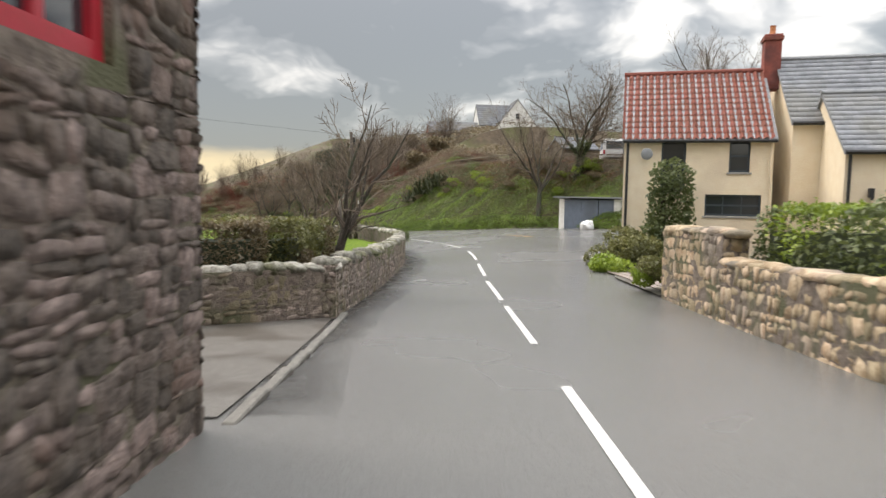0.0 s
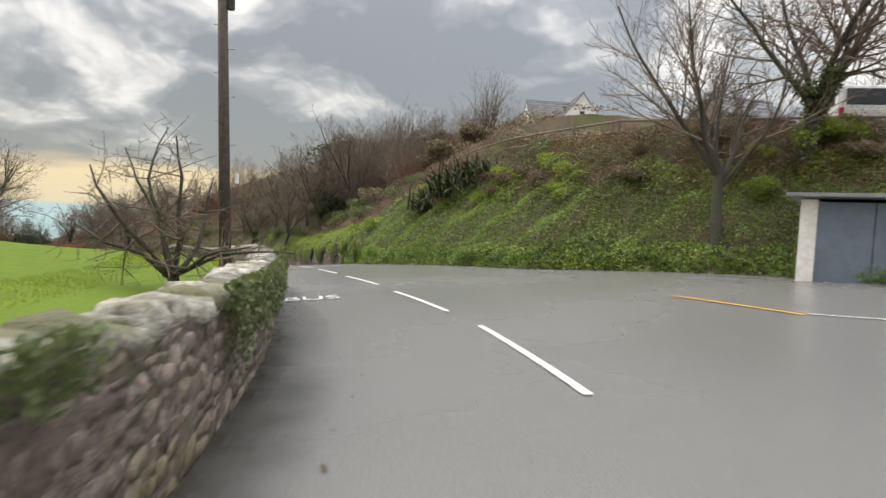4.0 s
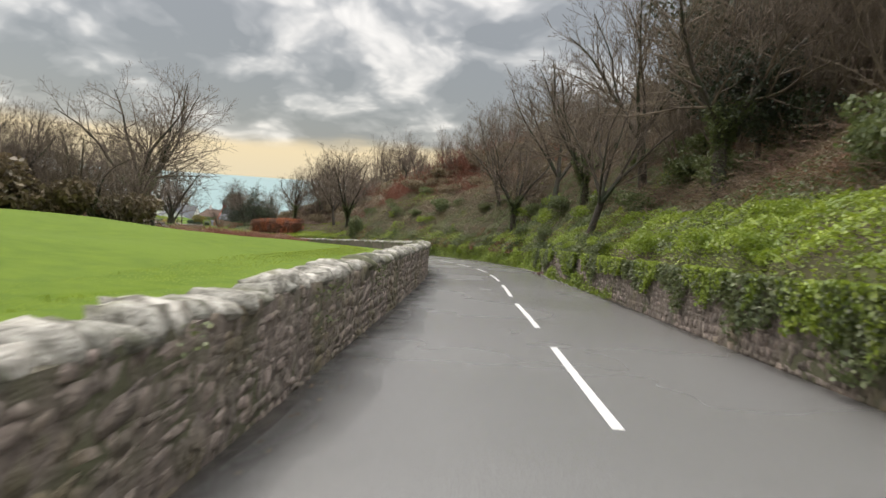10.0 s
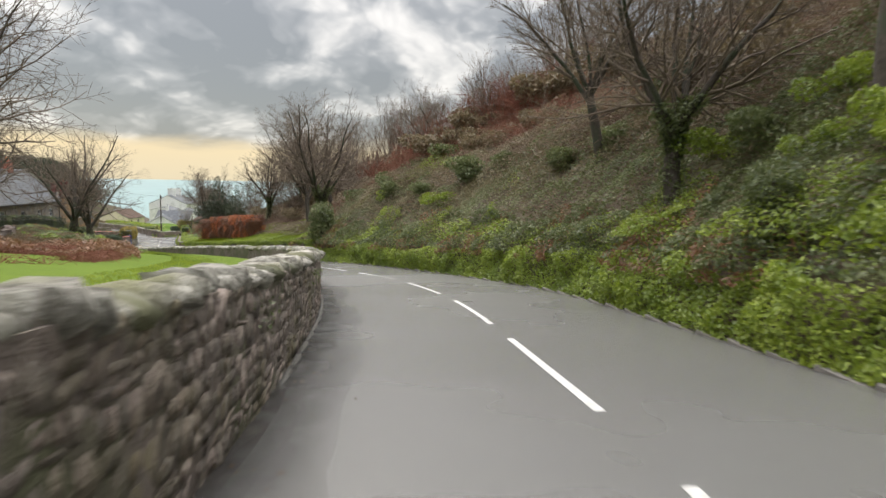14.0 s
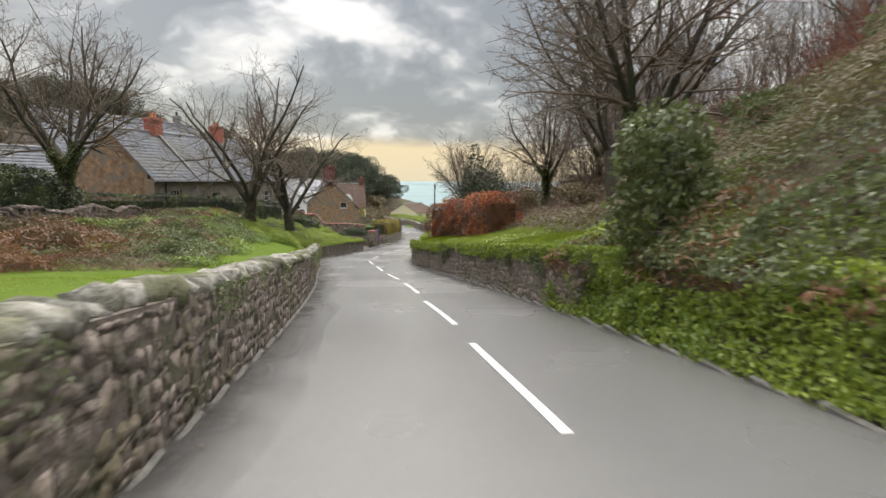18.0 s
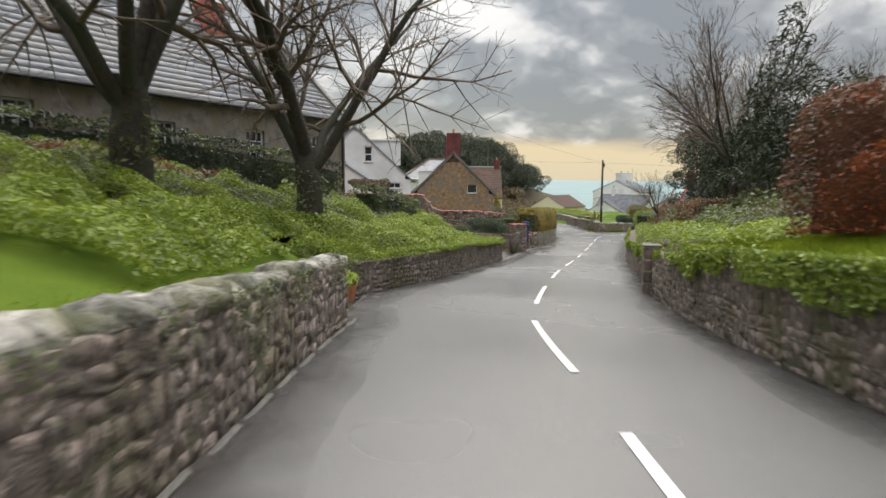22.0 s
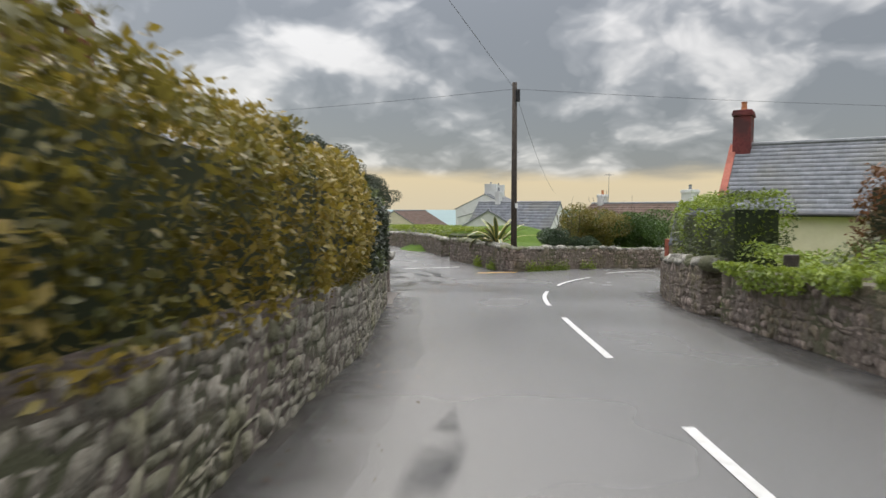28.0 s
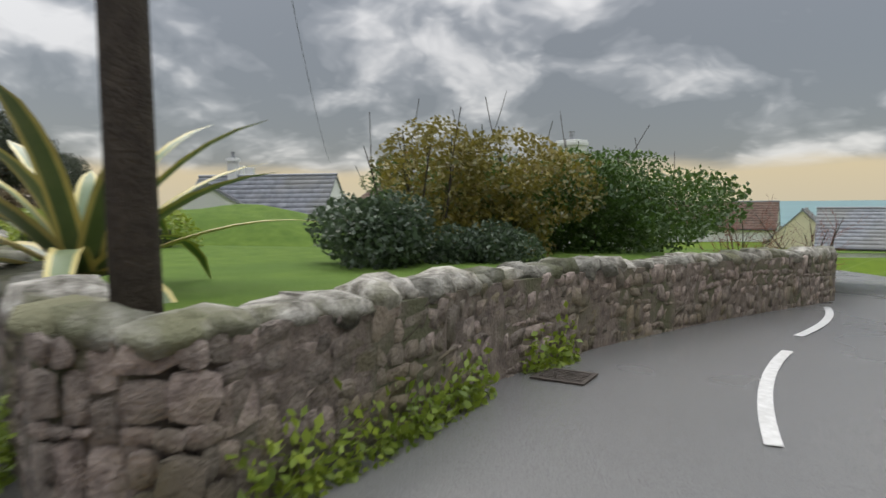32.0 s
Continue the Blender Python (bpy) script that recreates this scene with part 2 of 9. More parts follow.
M["coping_j"] = mat("lichened_coping_joined", (0.105, 0.098, 0.078), (0.46, 0.44, 0.385), scale=7, detail=9.0, rough=0.95, bump=1.0, bscale=30, c3=(0.15, 0.15, 0.09), island=0.35, spec=0.2, big=1.3)
M["soil"] = mat("hill_soil", (0.06, 0.045, 0.028), (0.105, 0.076, 0.046), scale=2.2, rough=0.95, bump=0.9, c3=(0.075, 0.078, 0.026), big=0.25)
M["field"] = mat("field_grass", (0.074, 0.124, 0.008), (0.105, 0.158, 0.011), scale=1.6, rough=0.95, bump=0.6, bscale=30, c3=(0.10, 0.155, 0.012), spec=0.2, big=0.12)
M["sea"] = mat("sea_water", (0.10, 0.21, 0.22), (0.15, 0.28, 0.28), scale=0.02, rough=0.35, bump=0.25, bscale=0.25)
M["slate"] = mat("roof_slate", (0.15, 0.16, 0.175), (0.24, 0.25, 0.27), scale=3, rough=0.45, bump=0.3, vary=0.12, c3=(0.20, 0.20, 0.19))
M["concrete_brown"] = mat("brown_wet_concrete", (0.07, 0.056, 0.046), (0.115, 0.092, 0.075), scale=5, rough=0.3, bump=0.3, c3=(0.05, 0.042, 0.036), big=1.2)
M["slate_j"] = mat("roof_slate_joined", (0.15, 0.16, 0.175), (0.24, 0.25, 0.27), scale=3, rough=0.45, bump=0.3, island=0.14, c3=(0.20, 0.20, 0.19))
M["pantile"] = mat("red_pantile", (0.17, 0.06, 0.045), (0.26, 0.105, 0.078), scale=9, rough=0.9, bump=0.5, spec=0.25, vary=0.14, c3=(0.20, 0.07, 0.05))
M["brown_tile"] = mat("brown_tile", (0.13, 0.085, 0.065), (0.19, 0.12, 0.09), scale=5, rough=0.8, bump=0.4, island=0.2)
M["cream"] = mat("cream_render", (0.80, 0.67, 0.48), (0.84, 0.73, 0.55), scale=3, rough=0.85, bump=0.35, bscale=18, c3=(0.72, 0.60, 0.44), big=0.5)
M["white"] = mat("white_render", (0.72, 0.72, 0.70), (0.80, 0.80, 0.78), scale=2.5, rough=0.8, bump=0.2, bscale=25, c3=(0.62, 0.62, 0.60), big=0.4)
M["whitewash"] = mat("whitewashed_rubble", (0.74, 0.71, 0.64), (0.88, 0.86, 0.81), scale=5, rough=0.9, bump=1.0, bscale=8, c3=(0.66, 0.62, 0.54), big=0.8)
M["brick"] = mat("red_brick", (0.22, 0.06, 0.045), (0.30, 0.09, 0.065), scale=12, rough=0.85, bump=0.5, c3=(0.14, 0.05, 0.045), big=1.2, island=0.2)
M["clay"] = mat("clay_pot", (0.45, 0.18, 0.08), (0.52, 0.22, 0.10), scale=8, rough=0.8, bump=0.2)
M["dark_paint"] = mat("dark_blue_paint", (0.03, 0.045, 0.06), (0.04, 0.055, 0.07), scale=10, rough=0.45, bump=0.1)
M["white_paint"] = mat("white_gloss", (0.75, 0.75, 0.74), (0.68, 0.68, 0.67), scale=10, rough=0.4, bump=0.05)
M["red_paint"] = mat("red_gloss", (0.45, 0.02, 0.04), (0.38, 0.02, 0.03), scale=8, rough=0.35, bump=0.05)
M["blue_paint"] = mat("blue_gloss", (0.02, 0.05, 0.20), (0.025, 0.06, 0.24), scale=9, rough=0.4, bump=0.15)
M["shed_paint"] = mat("shed_grey_paint", (0.13, 0.16, 0.20), (0.16, 0.19, 0.24), scale=4, rough=0.6, bump=0.15, c3=(0.11, 0.13, 0.16))
M["green_plastic"] = mat("green_plastic", (0.01, 0.16, 0.035), (0.012, 0.18, 0.04), scale=3, rough=0.4, bump=0.05)
M["black"] = mat("black_plastic", (0.015, 0.015, 0.016), (0.02, 0.02, 0.021), scale=9, rough=0.5, bump=0.05)
M["lead"] = mat("lead_grey", (0.20, 0.21, 0.22), (0.27, 0.28, 0.29), scale=7, rough=0.55, bump=0.2)
M["iron"] = mat("galvanised_iron", (0.28, 0.29, 0.30), (0.36, 0.37, 0.38), scale=12, rough=0.5, bump=0.2, metal=0.6)
M["wood_pole"] = mat("creosoted_pole", (0.045, 0.035, 0.028), (0.08, 0.065, 0.05), scale=9, rough=0.85, bump=0.6)
M["wood_grey"] = mat("weathered_timber", (0.14, 0.115, 0.085), (0.22, 0.185, 0.14), scale=10, rough=0.85, bump=0.5)
M["bark"] = mat("tree_bark", (0.045, 0.036, 0.028), (0.085, 0.07, 0.055), scale=12, rough=0.95, bump=0.9, c3=(0.05, 0.06, 0.035))
M["twig"] = mat("bare_twigs", (0.10, 0.077, 0.058), (0.20, 0.155, 0.115), scale=1.2, rough=0.95, bump=0)
M["twig_red"] = mat("russet_twigs", (0.15, 0.05, 0.03), (0.20, 0.075, 0.045), scale=1.2, rough=0.95, bump=0)
M["bramble"] = mat("bramble_stem", (0.13, 0.088, 0.062), (0.29, 0.205, 0.145), scale=1.4, rough=0.9, bump=0, c3=(0.13, 0.07, 0.045), big=0.5, island=0.35)
M["weed"] = leaf_mat("weed_leaves", (0.072, 0.13, 0.017), (0.185, 0.265, 0.038))
M["olive"] = leaf_mat("olive_leaves", (0.072, 0.078, 0.024), (0.16, 0.158, 0.05))
M["ivy"] = leaf_mat("ivy_leaves", (0.058, 0.082, 0.026), (0.125, 0.15, 0.052))
M["lush"] = leaf_mat("lush_leaves", (0.10, 0.155, 0.014), (0.24, 0.31, 0.035))
M["grass"] = leaf_mat("grass_blades", (0.14, 0.20, 0.012), (0.25, 0.31, 0.03), scale=1.5)
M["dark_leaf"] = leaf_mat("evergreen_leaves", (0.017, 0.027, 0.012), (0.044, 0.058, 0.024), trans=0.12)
M["bracken"] = leaf_mat("dead_bracken", (0.13, 0.06, 0.028), (0.20, 0.10, 0.045))
M["beech"] = leaf_mat("beech_leaves", (0.24, 0.06, 0.022), (0.33, 0.11, 0.035))
M["beech_dull"] = leaf_mat("brown_beech_leaves", (0.10, 0.045, 0.028), (0.18, 0.085, 0.045))
M["gold_green"] = leaf_mat("gold_green_leaves", (0.05, 0.065, 0.014), (0.20, 0.165, 0.03))
M["gold_leaf"] = leaf_mat("golden_leaves", (0.17, 0.13, 0.02), (0.30, 0.23, 0.04))
M["scrub_leaf"] = leaf_mat("dull_scrub_leaves", (0.095, 0.074, 0.038), (0.175, 0.135, 0.075))
M["bramble_leaf"] = leaf_mat("bramble_leaves", (0.085, 0.075, 0.03), (0.16, 0.14, 0.065))
M["rosemary"] = leaf_mat("rosemary_leaves", (0.03, 0.055, 0.025), (0.06, 0.09, 0.045))
M["agave"] = mat("agave_leaf", (0.10, 0.15, 0.06), (0.14, 0.19, 0.08), scale=4, rough=0.45, bump=0.1)
M["agave_edge"] = mat("agave_margin", (0.50, 0.42, 0.14), (0.56, 0.48, 0.18), scale=4, rough=0.45, bump=0.1)
M["flax"] = mat("flax_leaf", (0.035, 0.048, 0.022), (0.085, 0.092, 0.04), scale=3, rough=0.6, spec=0.25, bump=0.1, island=0.4)

M["paver"] = mat("brick_paver", (0.19, 0.155, 0.13), (0.28, 0.235, 0.20), scale=9, rough=0.6, bump=0.3, vary=0.25)
M["rubble"] = mat("grey_rubble_face", (0.17, 0.15, 0.125), (0.33, 0.29, 0.24), scale=3.2, rough=0.9, bump=1.0, bscale=5, c3=(0.24, 0.19, 0.13), big=1.6)
M["rubble_warm"] = mat("brown_rubble_face", (0.17, 0.10, 0.06), (0.36, 0.24, 0.14), scale=3.4, rough=0.9, bump=1.0, bscale=5, c3=(0.20, 0.17, 0.14), big=1.8)
M["stone_warm"] = mat("brown_rubble", (0.15, 0.105, 0.075), (0.30, 0.225, 0.16), scale=7, rough=0.85, bump=0.7, bscale=26, c3=(0.17, 0.15, 0.14), vary=0.5, big=1.1)
M["stone_warm_j"] = mat("brown_rubble_joined", (0.15, 0.105, 0.075), (0.30, 0.225, 0.16), scale=7, rough=0.85, bump=0.7, bscale=26, c3=(0.17, 0.15, 0.14), island=0.5, big=1.1)
M["coping_brick"] = mat("red_coping", (0.24, 0.06, 0.05), (0.33, 0.10, 0.08), scale=8, rough=0.7, bump=0.4, vary=0.25)
M["coping_brick_j"] = mat("red_coping_joined", (0.24, 0.06, 0.05), (0.33, 0.10, 0.08), scale=8, rough=0.7, bump=0.4, island=0.25)
M["lawn"] = mat("mown_lawn", (0.066, 0.12, 0.014), (0.10, 0.16, 0.022), scale=3, rough=0.95, bump=0.7, bscale=40, c3=(0.07, 0.125, 0.018), big=0.3, spec=0.2)
M["earth_red"] = mat("red_earth", (0.10, 0.06, 0.04), (0.155, 0.10, 0.07), scale=5, rough=0.9, bump=1.0, bscale=14, c3=(0.10, 0.05, 0.035), big=1.2)
M["wet"] = broken(mat("standing_water_film", (0.085, 0.083, 0.079), (0.12, 0.118, 0.112), scale=3, rough=0.16, bump=0.08, bscale=30, c3=(0.045, 0.043, 0.04)), 1.1, 0.36, 0.7)
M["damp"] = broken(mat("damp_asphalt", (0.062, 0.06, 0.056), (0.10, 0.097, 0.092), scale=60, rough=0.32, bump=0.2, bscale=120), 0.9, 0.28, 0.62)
M["sill_stone"] = mat("dressed_stone", (0.26, 0.25, 0.23), (0.36, 0.35, 0.32), scale=20, rough=0.65, bump=0.4)
M["dead_leaf"] = leaf_mat("fallen_leaves", (0.06, 0.04, 0.022), (0.12, 0.08, 0.04), rough=0.6)
M["stone_dark"] = mat("dark_rubble", (0.072, 0.055, 0.046), (0.22, 0.175, 0.15), scale=10, detail=9.0, rough=0.85, bump=0.8, bscale=28, c3=(0.12, 0.085, 0.065), vary=0.45, big=1.4)
M["stone_dark_j"] = mat("dark_rubble_joined", (0.072, 0.055, 0.046), (0.22, 0.175, 0.15), scale=10, detail=9.0, rough=0.85, bump=0.8, bscale=28, c3=(0.12, 0.085, 0.065), island=0.45, big=1.4)
M["kerb_s"] = M["kerb"]
M["kerb_s_j"] = M["kerb"]
M["brick_bright"] = mat("orange_brick", (0.38, 0.11, 0.07), (0.46, 0.15, 0.10), scale=12, rough=0.85, bump=0.5, c3=(0.30, 0.09, 0.06), big=1.2)
M["brick_dark"] = mat("dark_red_brick", (0.13, 0.03, 0.03), (0.20, 0.05, 0.045), scale=12, rough=0.85, bump=0.5, c3=(0.09, 0.035, 0.035), big=1.2)
M["brick_warm"] = mat("salmon_brick", (0.33, 0.17, 0.12), (0.42, 0.24, 0.17), scale=9, rough=0.85, bump=0.5, c3=(0.30, 0.24, 0.20), big=0.8)
M["cream_pale"] = mat("pale_cream_render", (0.68, 0.62, 0.44), (0.74, 0.68, 0.50), scale=3, rough=0.85, bump=0.25, bscale=18)
M["primula"] = leaf_mat("primula_leaves", (0.20, 0.30, 0.03), (0.36, 0.42, 0.06))
M["hedge_green"] = leaf_mat("privet_leaves", (0.03, 0.07, 0.012), (0.065, 0.12, 0.02))


def glass_mat():
    m = bpy.data.materials.new("window_glass")
    m.use_nodes = True
    p = m.node_tree.nodes["Principled BSDF"]
    p.inputs["Base Color"].default_value = (0.03, 0.035, 0.04, 1)
    p.inputs["Roughness"].default_value = 0.06
    p.inputs["Specular IOR Level"].default_value = 0.9
    return m


M["glass"] = glass_mat()


# ---- line of the road ----
# station, x, y, road height on the driven line
ROAD = [(-30, -0.66, -29.99, 1.6), (-20, -0.44, -20.2, 1.15), (-10, -0.21, -9.7, 0.6), (0, 0, 0, 0), (10, 0.18, 9.99, -0.61), (20, 0, 20.01, -1.01),
        (30, -0.73, 30.24, -1.24), (40, -3.16, 39.93, -1.52), (50, -7.05, 49.03, -1.97), (60, -11.13, 58.2, -2.64), (70, -14.96, 67.22, -3.43),
        (80, -18.9, 76.41, -4.18), (90, -23.26, 85.61, -4.97), (100, -28.44, 94.08, -5.83), (110, -34.32, 102.1, -6.7), (120, -41.68, 108.68, -7.54),
        (130, -50.33, 113.78, -8.42), (140, -59.38, 118.31, -9.37), (150, -68.5, 122.38, -10.31), (160, -77.03, 126.58, -11.07)]
ROAD += [(170, -85.75, 132.15, -11.85), (180, -94, 138.32, -12.59), (190, -101.75, 144.07, -13.11), (200, -109.54, 150, -13.59), (210, -117.09, 156.78, -14.04),
         (219, -121.2, 164.4, -14.31), (224, -121.5, 169.6, -14.47), (231, -122.0, 176.4, -14.8), (242, -124.5, 187, -15.5), (258, -131, 201.5, -16.4)]


def spline(rows, step=0.5):
    t = np.array([r[0] for r in rows], float)
    v = np.array([r[1:] for r in rows], float)
    d = np.gradient(v, t, axis=0)
    q = np.arange(t[0], t[-1] + 1e-6, step)
    i = np.clip(np.searchsorted(t, q, "right") - 1, 0, len(t) - 2)
    h = (t[i + 1] - t[i])[:, None]
    u = ((q - t[i]) / h[:, 0])[:, None]
    p = (2 * u**3 - 3 * u**2 + 1) * v[i] + (u**3 - 2 * u**2 + u) * h * d[i] + (3 * u**2 - 2 * u**3) * v[i + 1] + (u**3 - u**2) * h * d[i + 1]
    return q, p


LS, LP = spline(ROAD)
LT = np.gradient(LP[:, :2], axis=0)
LT /= np.linalg.norm(LT, axis=1)[:, None]
LN = np.stack([LT[:, 1], -LT[:, 0]], 1)
# the road leans: its far side is higher through the first bend (degrees)
LEAN_S, LEAN_A = (0, 12, 28, 40, 53, 60, 66, 73, 80, 100, 115), (0.4, 1.2, 3.7, 4.7, 4.6, 3.9, 3.2, 2.1, 1.2, 0.6, 0)
EL_S = (-30, 4.6, 11, 16, 24, 28, 33, 43, 50, 60, 66, 75, 87, 95, 99, 107, 115, 135, 153, 159, 164, 167, 172, 177, 186, 192, 201, 206, 209, 258)
EL_L = (-1.8, -1.8, -1.98, -1.7, -1.25, -1.25, -1.42, -1.84, -1.7, -1.45, -1.58, -1.54, -1.3, -1.1, -1.15, -1.45, -1.53, -1.65, -1.65, -1.95, -2.6, -2.05, -1.88, -1.75, -1.75, -1.42, -1.35, -1.9, -2.5, -2.2)
ER_S = (-30, 6, 13, 17.5, 18.5, 20, 29, 31.5, 35, 38.7, 44, 49, 52, 56, 64, 83, 90, 94, 99, 110, 116, 121, 134, 163, 172, 180, 190, 201, 213, 258)
ER_L = (4.1, 4.14, 4.4, 4.5, 8, 24, 24, 14, 11.5, 10.3, 6.7, 5.7, 4.9, 4.25, 3.9, 3.84, 3.7, 4.2, 4.7, 4.7, 4.1, 3.78, 3.4, 3.4, 3.8, 3.6, 4.1, 4.4, 4.1, 4.1)


def el(s):
    return np.interp(s, EL_S, EL_L)


def er(s):
    return np.interp(s, ER_S, ER_L)


def lean(s):
    return np.tan(np.radians(np.interp(s, LEAN_S, LEAN_A)))


def at(s, l, h=0.0):
    """World point at station s, l metres to the right of the driven line, h above the road."""
    x, y, z = (np.interp(s, LS, LP[:, k]) for k in range(3))
    nx, ny = np.interp(s, LS, LN[:, 0]), np.interp(s, LS, LN[:, 1])
    return Vector((float(x + nx * l), float(y + ny * l), float(z + lean(s) * min(max(l, -3), 14) + h)))


def heading(s):
    """Degrees by which the road's direction turns from +y."""
    return math.degrees(math.atan2(-np.interp(s, LS, LT[:, 0]), np.interp(s, LS, LT[:, 1])))


def stations(x, y):
    """Station, sideways distance and road height under many points."""
    x, y = np.asarray(x, float).ravel(), np.asarray(y, float).ravel()
    s, l, z = np.empty_like(x), np.empty_like(x), np.empty_like(x)
    for a in range(0, len(x), 20000):
        b = slice(a, a + 20000)
        d = (x[b, None] - LP[None, ::2, 0]) ** 2 + (y[b, None] - LP[None, ::2, 1]) ** 2
        i = np.argmin(d, 1) * 2
        dx, dy = x[b] - LP[i, 0], y[b] - LP[i, 1]
        along = np.clip(dx * LT[i, 0] + dy * LT[i, 1], -0.6, 0.6)
        s[b] = LS[i] + along
        l[b] = dx * LN[i, 0] + dy * LN[i, 1]
        far = np.hypot(dx, dy)
        l[b] = np.where(far > np.abs(l[b]) + 2, np.sign(l[b] + 1e-9) * far, l[b])
        z[b] = np.interp(s[b], LS, LP[:, 2]) + lean(s[b]) * np.clip(l[b], -3, 14)
    return s, l, z


# right bank: step at the road's edge, slope and width of the steep foot, slope and width of the hill, slope beyond
BANK_S = (-30, 17, 19, 27, 32, 36, 44, 56, 64, 92, 99, 110, 130, 137, 160, 166, 180, 192, 204, 214, 258)
BANK = np.array([
    (0.3, 0.02, 10, 0.02, 20, 0.1), (0.3, 0.02, 8, 0.02, 20, 0.1), (0, 0.05, 10, 0.15, 10, 0.02), (0, 0.05, 10, 0.15, 10, 0.02), (0.2, 0.5, 6, 0.3, 10, 0.03),
    (0.25, 0.78, 5.5, 0.2, 14, 0.04), (0.35, 0.8, 6, 0.25, 20, 0.08), (0.5, 0.86, 5, 0.5, 20, 0.25), (1.05, 0.6, 5, 0.6, 18, 0.3), (1.05, 0.75, 5, 0.65, 18, 0.3), (0.8, 1.0, 5, 0.6, 18, 0.3),
    (0.7, 1.0, 5, 0.55, 20, 0.3), (0.8, 0.9, 3.5, 0.55, 18, 0.3), (1.15, 0.2, 5, 0.5, 18, 0.3), (1.15, 0.16, 7, 0.5, 16, 0.3), (1.05, 0.25, 6, 0.5, 14, 0.3),
    (1.0, 0.35, 5, 0.3, 10, 0.2), (0.95, 0.2, 4, 0.1, 10, 0.1), (0.8, 0.05, 6, 0.02, 10, 0.02), (0.6, 0, 6, 0, 10, 0.0), (0.3, -0.02, 6, 0, 10, 0)])
FIELD_S = (-30, 4, 9, 14, 60, 140, 152, 160, 176, 179, 187, 200, 207, 258)
FIELD = np.array([(0.05, 0, 0.02), (0.05, 0, 0.02), (0.02, 0.02, 0.05), (0.35, 0.05, 0.03), (0.45, 0.05, 0.045), (0.6, 0.07, 0.055), (0.75, 0.25, 0.02), (0.75, 0.3, 0.0),
                  (0.7, 0.25, 0.02), (0.03, 0.02, 0.08), (0.05, 0.03, 0.05), (0.5, 0.05, 0.02), (0.0, 0.0, 0.0), (0.0, 0, 0)])
FOOT = np.array([(-20, -60), (-32, 20), (-42, 58), (-60, 90), (-84, 104), (-112, 116), (-140, 134), (-175, 168), (-215, 225), (-240, 262)], float)
SEA = -24.0


def foot_distance(x, y):
    """Distance past the foot of the wooded hill across the valley (positive: on the hill)."""
    best, side = np.full(x.shape, 1e9), np.zeros(x.shape)
    along = np.zeros(x.shape)
    for k in range(len(FOOT) - 1):
        a, b = FOOT[k], FOOT[k + 1]
        d = b - a
        u = np.clip(((x - a[0]) * d[0] + (y - a[1]) * d[1]) / (d @ d), 0, 1)
        px, py = x - a[0] - u * d[0], y - a[1] - u * d[1]
        r = np.hypot(px, py)
        near = r < best
        best = np.where(near, r, best)
        side = np.where(near, np.sign(d[0] * py - d[1] * px), side)
        along = np.where(near, k + u, along)
    return best * side, along


LANE = ((-124, 160, -14.2), (-131.3, 162.4, -14.3), (-140, 165.5, -14.45), (-158, 172, -14.9), (-166, 174, -15.1), (-190, 182.2, -15.8))


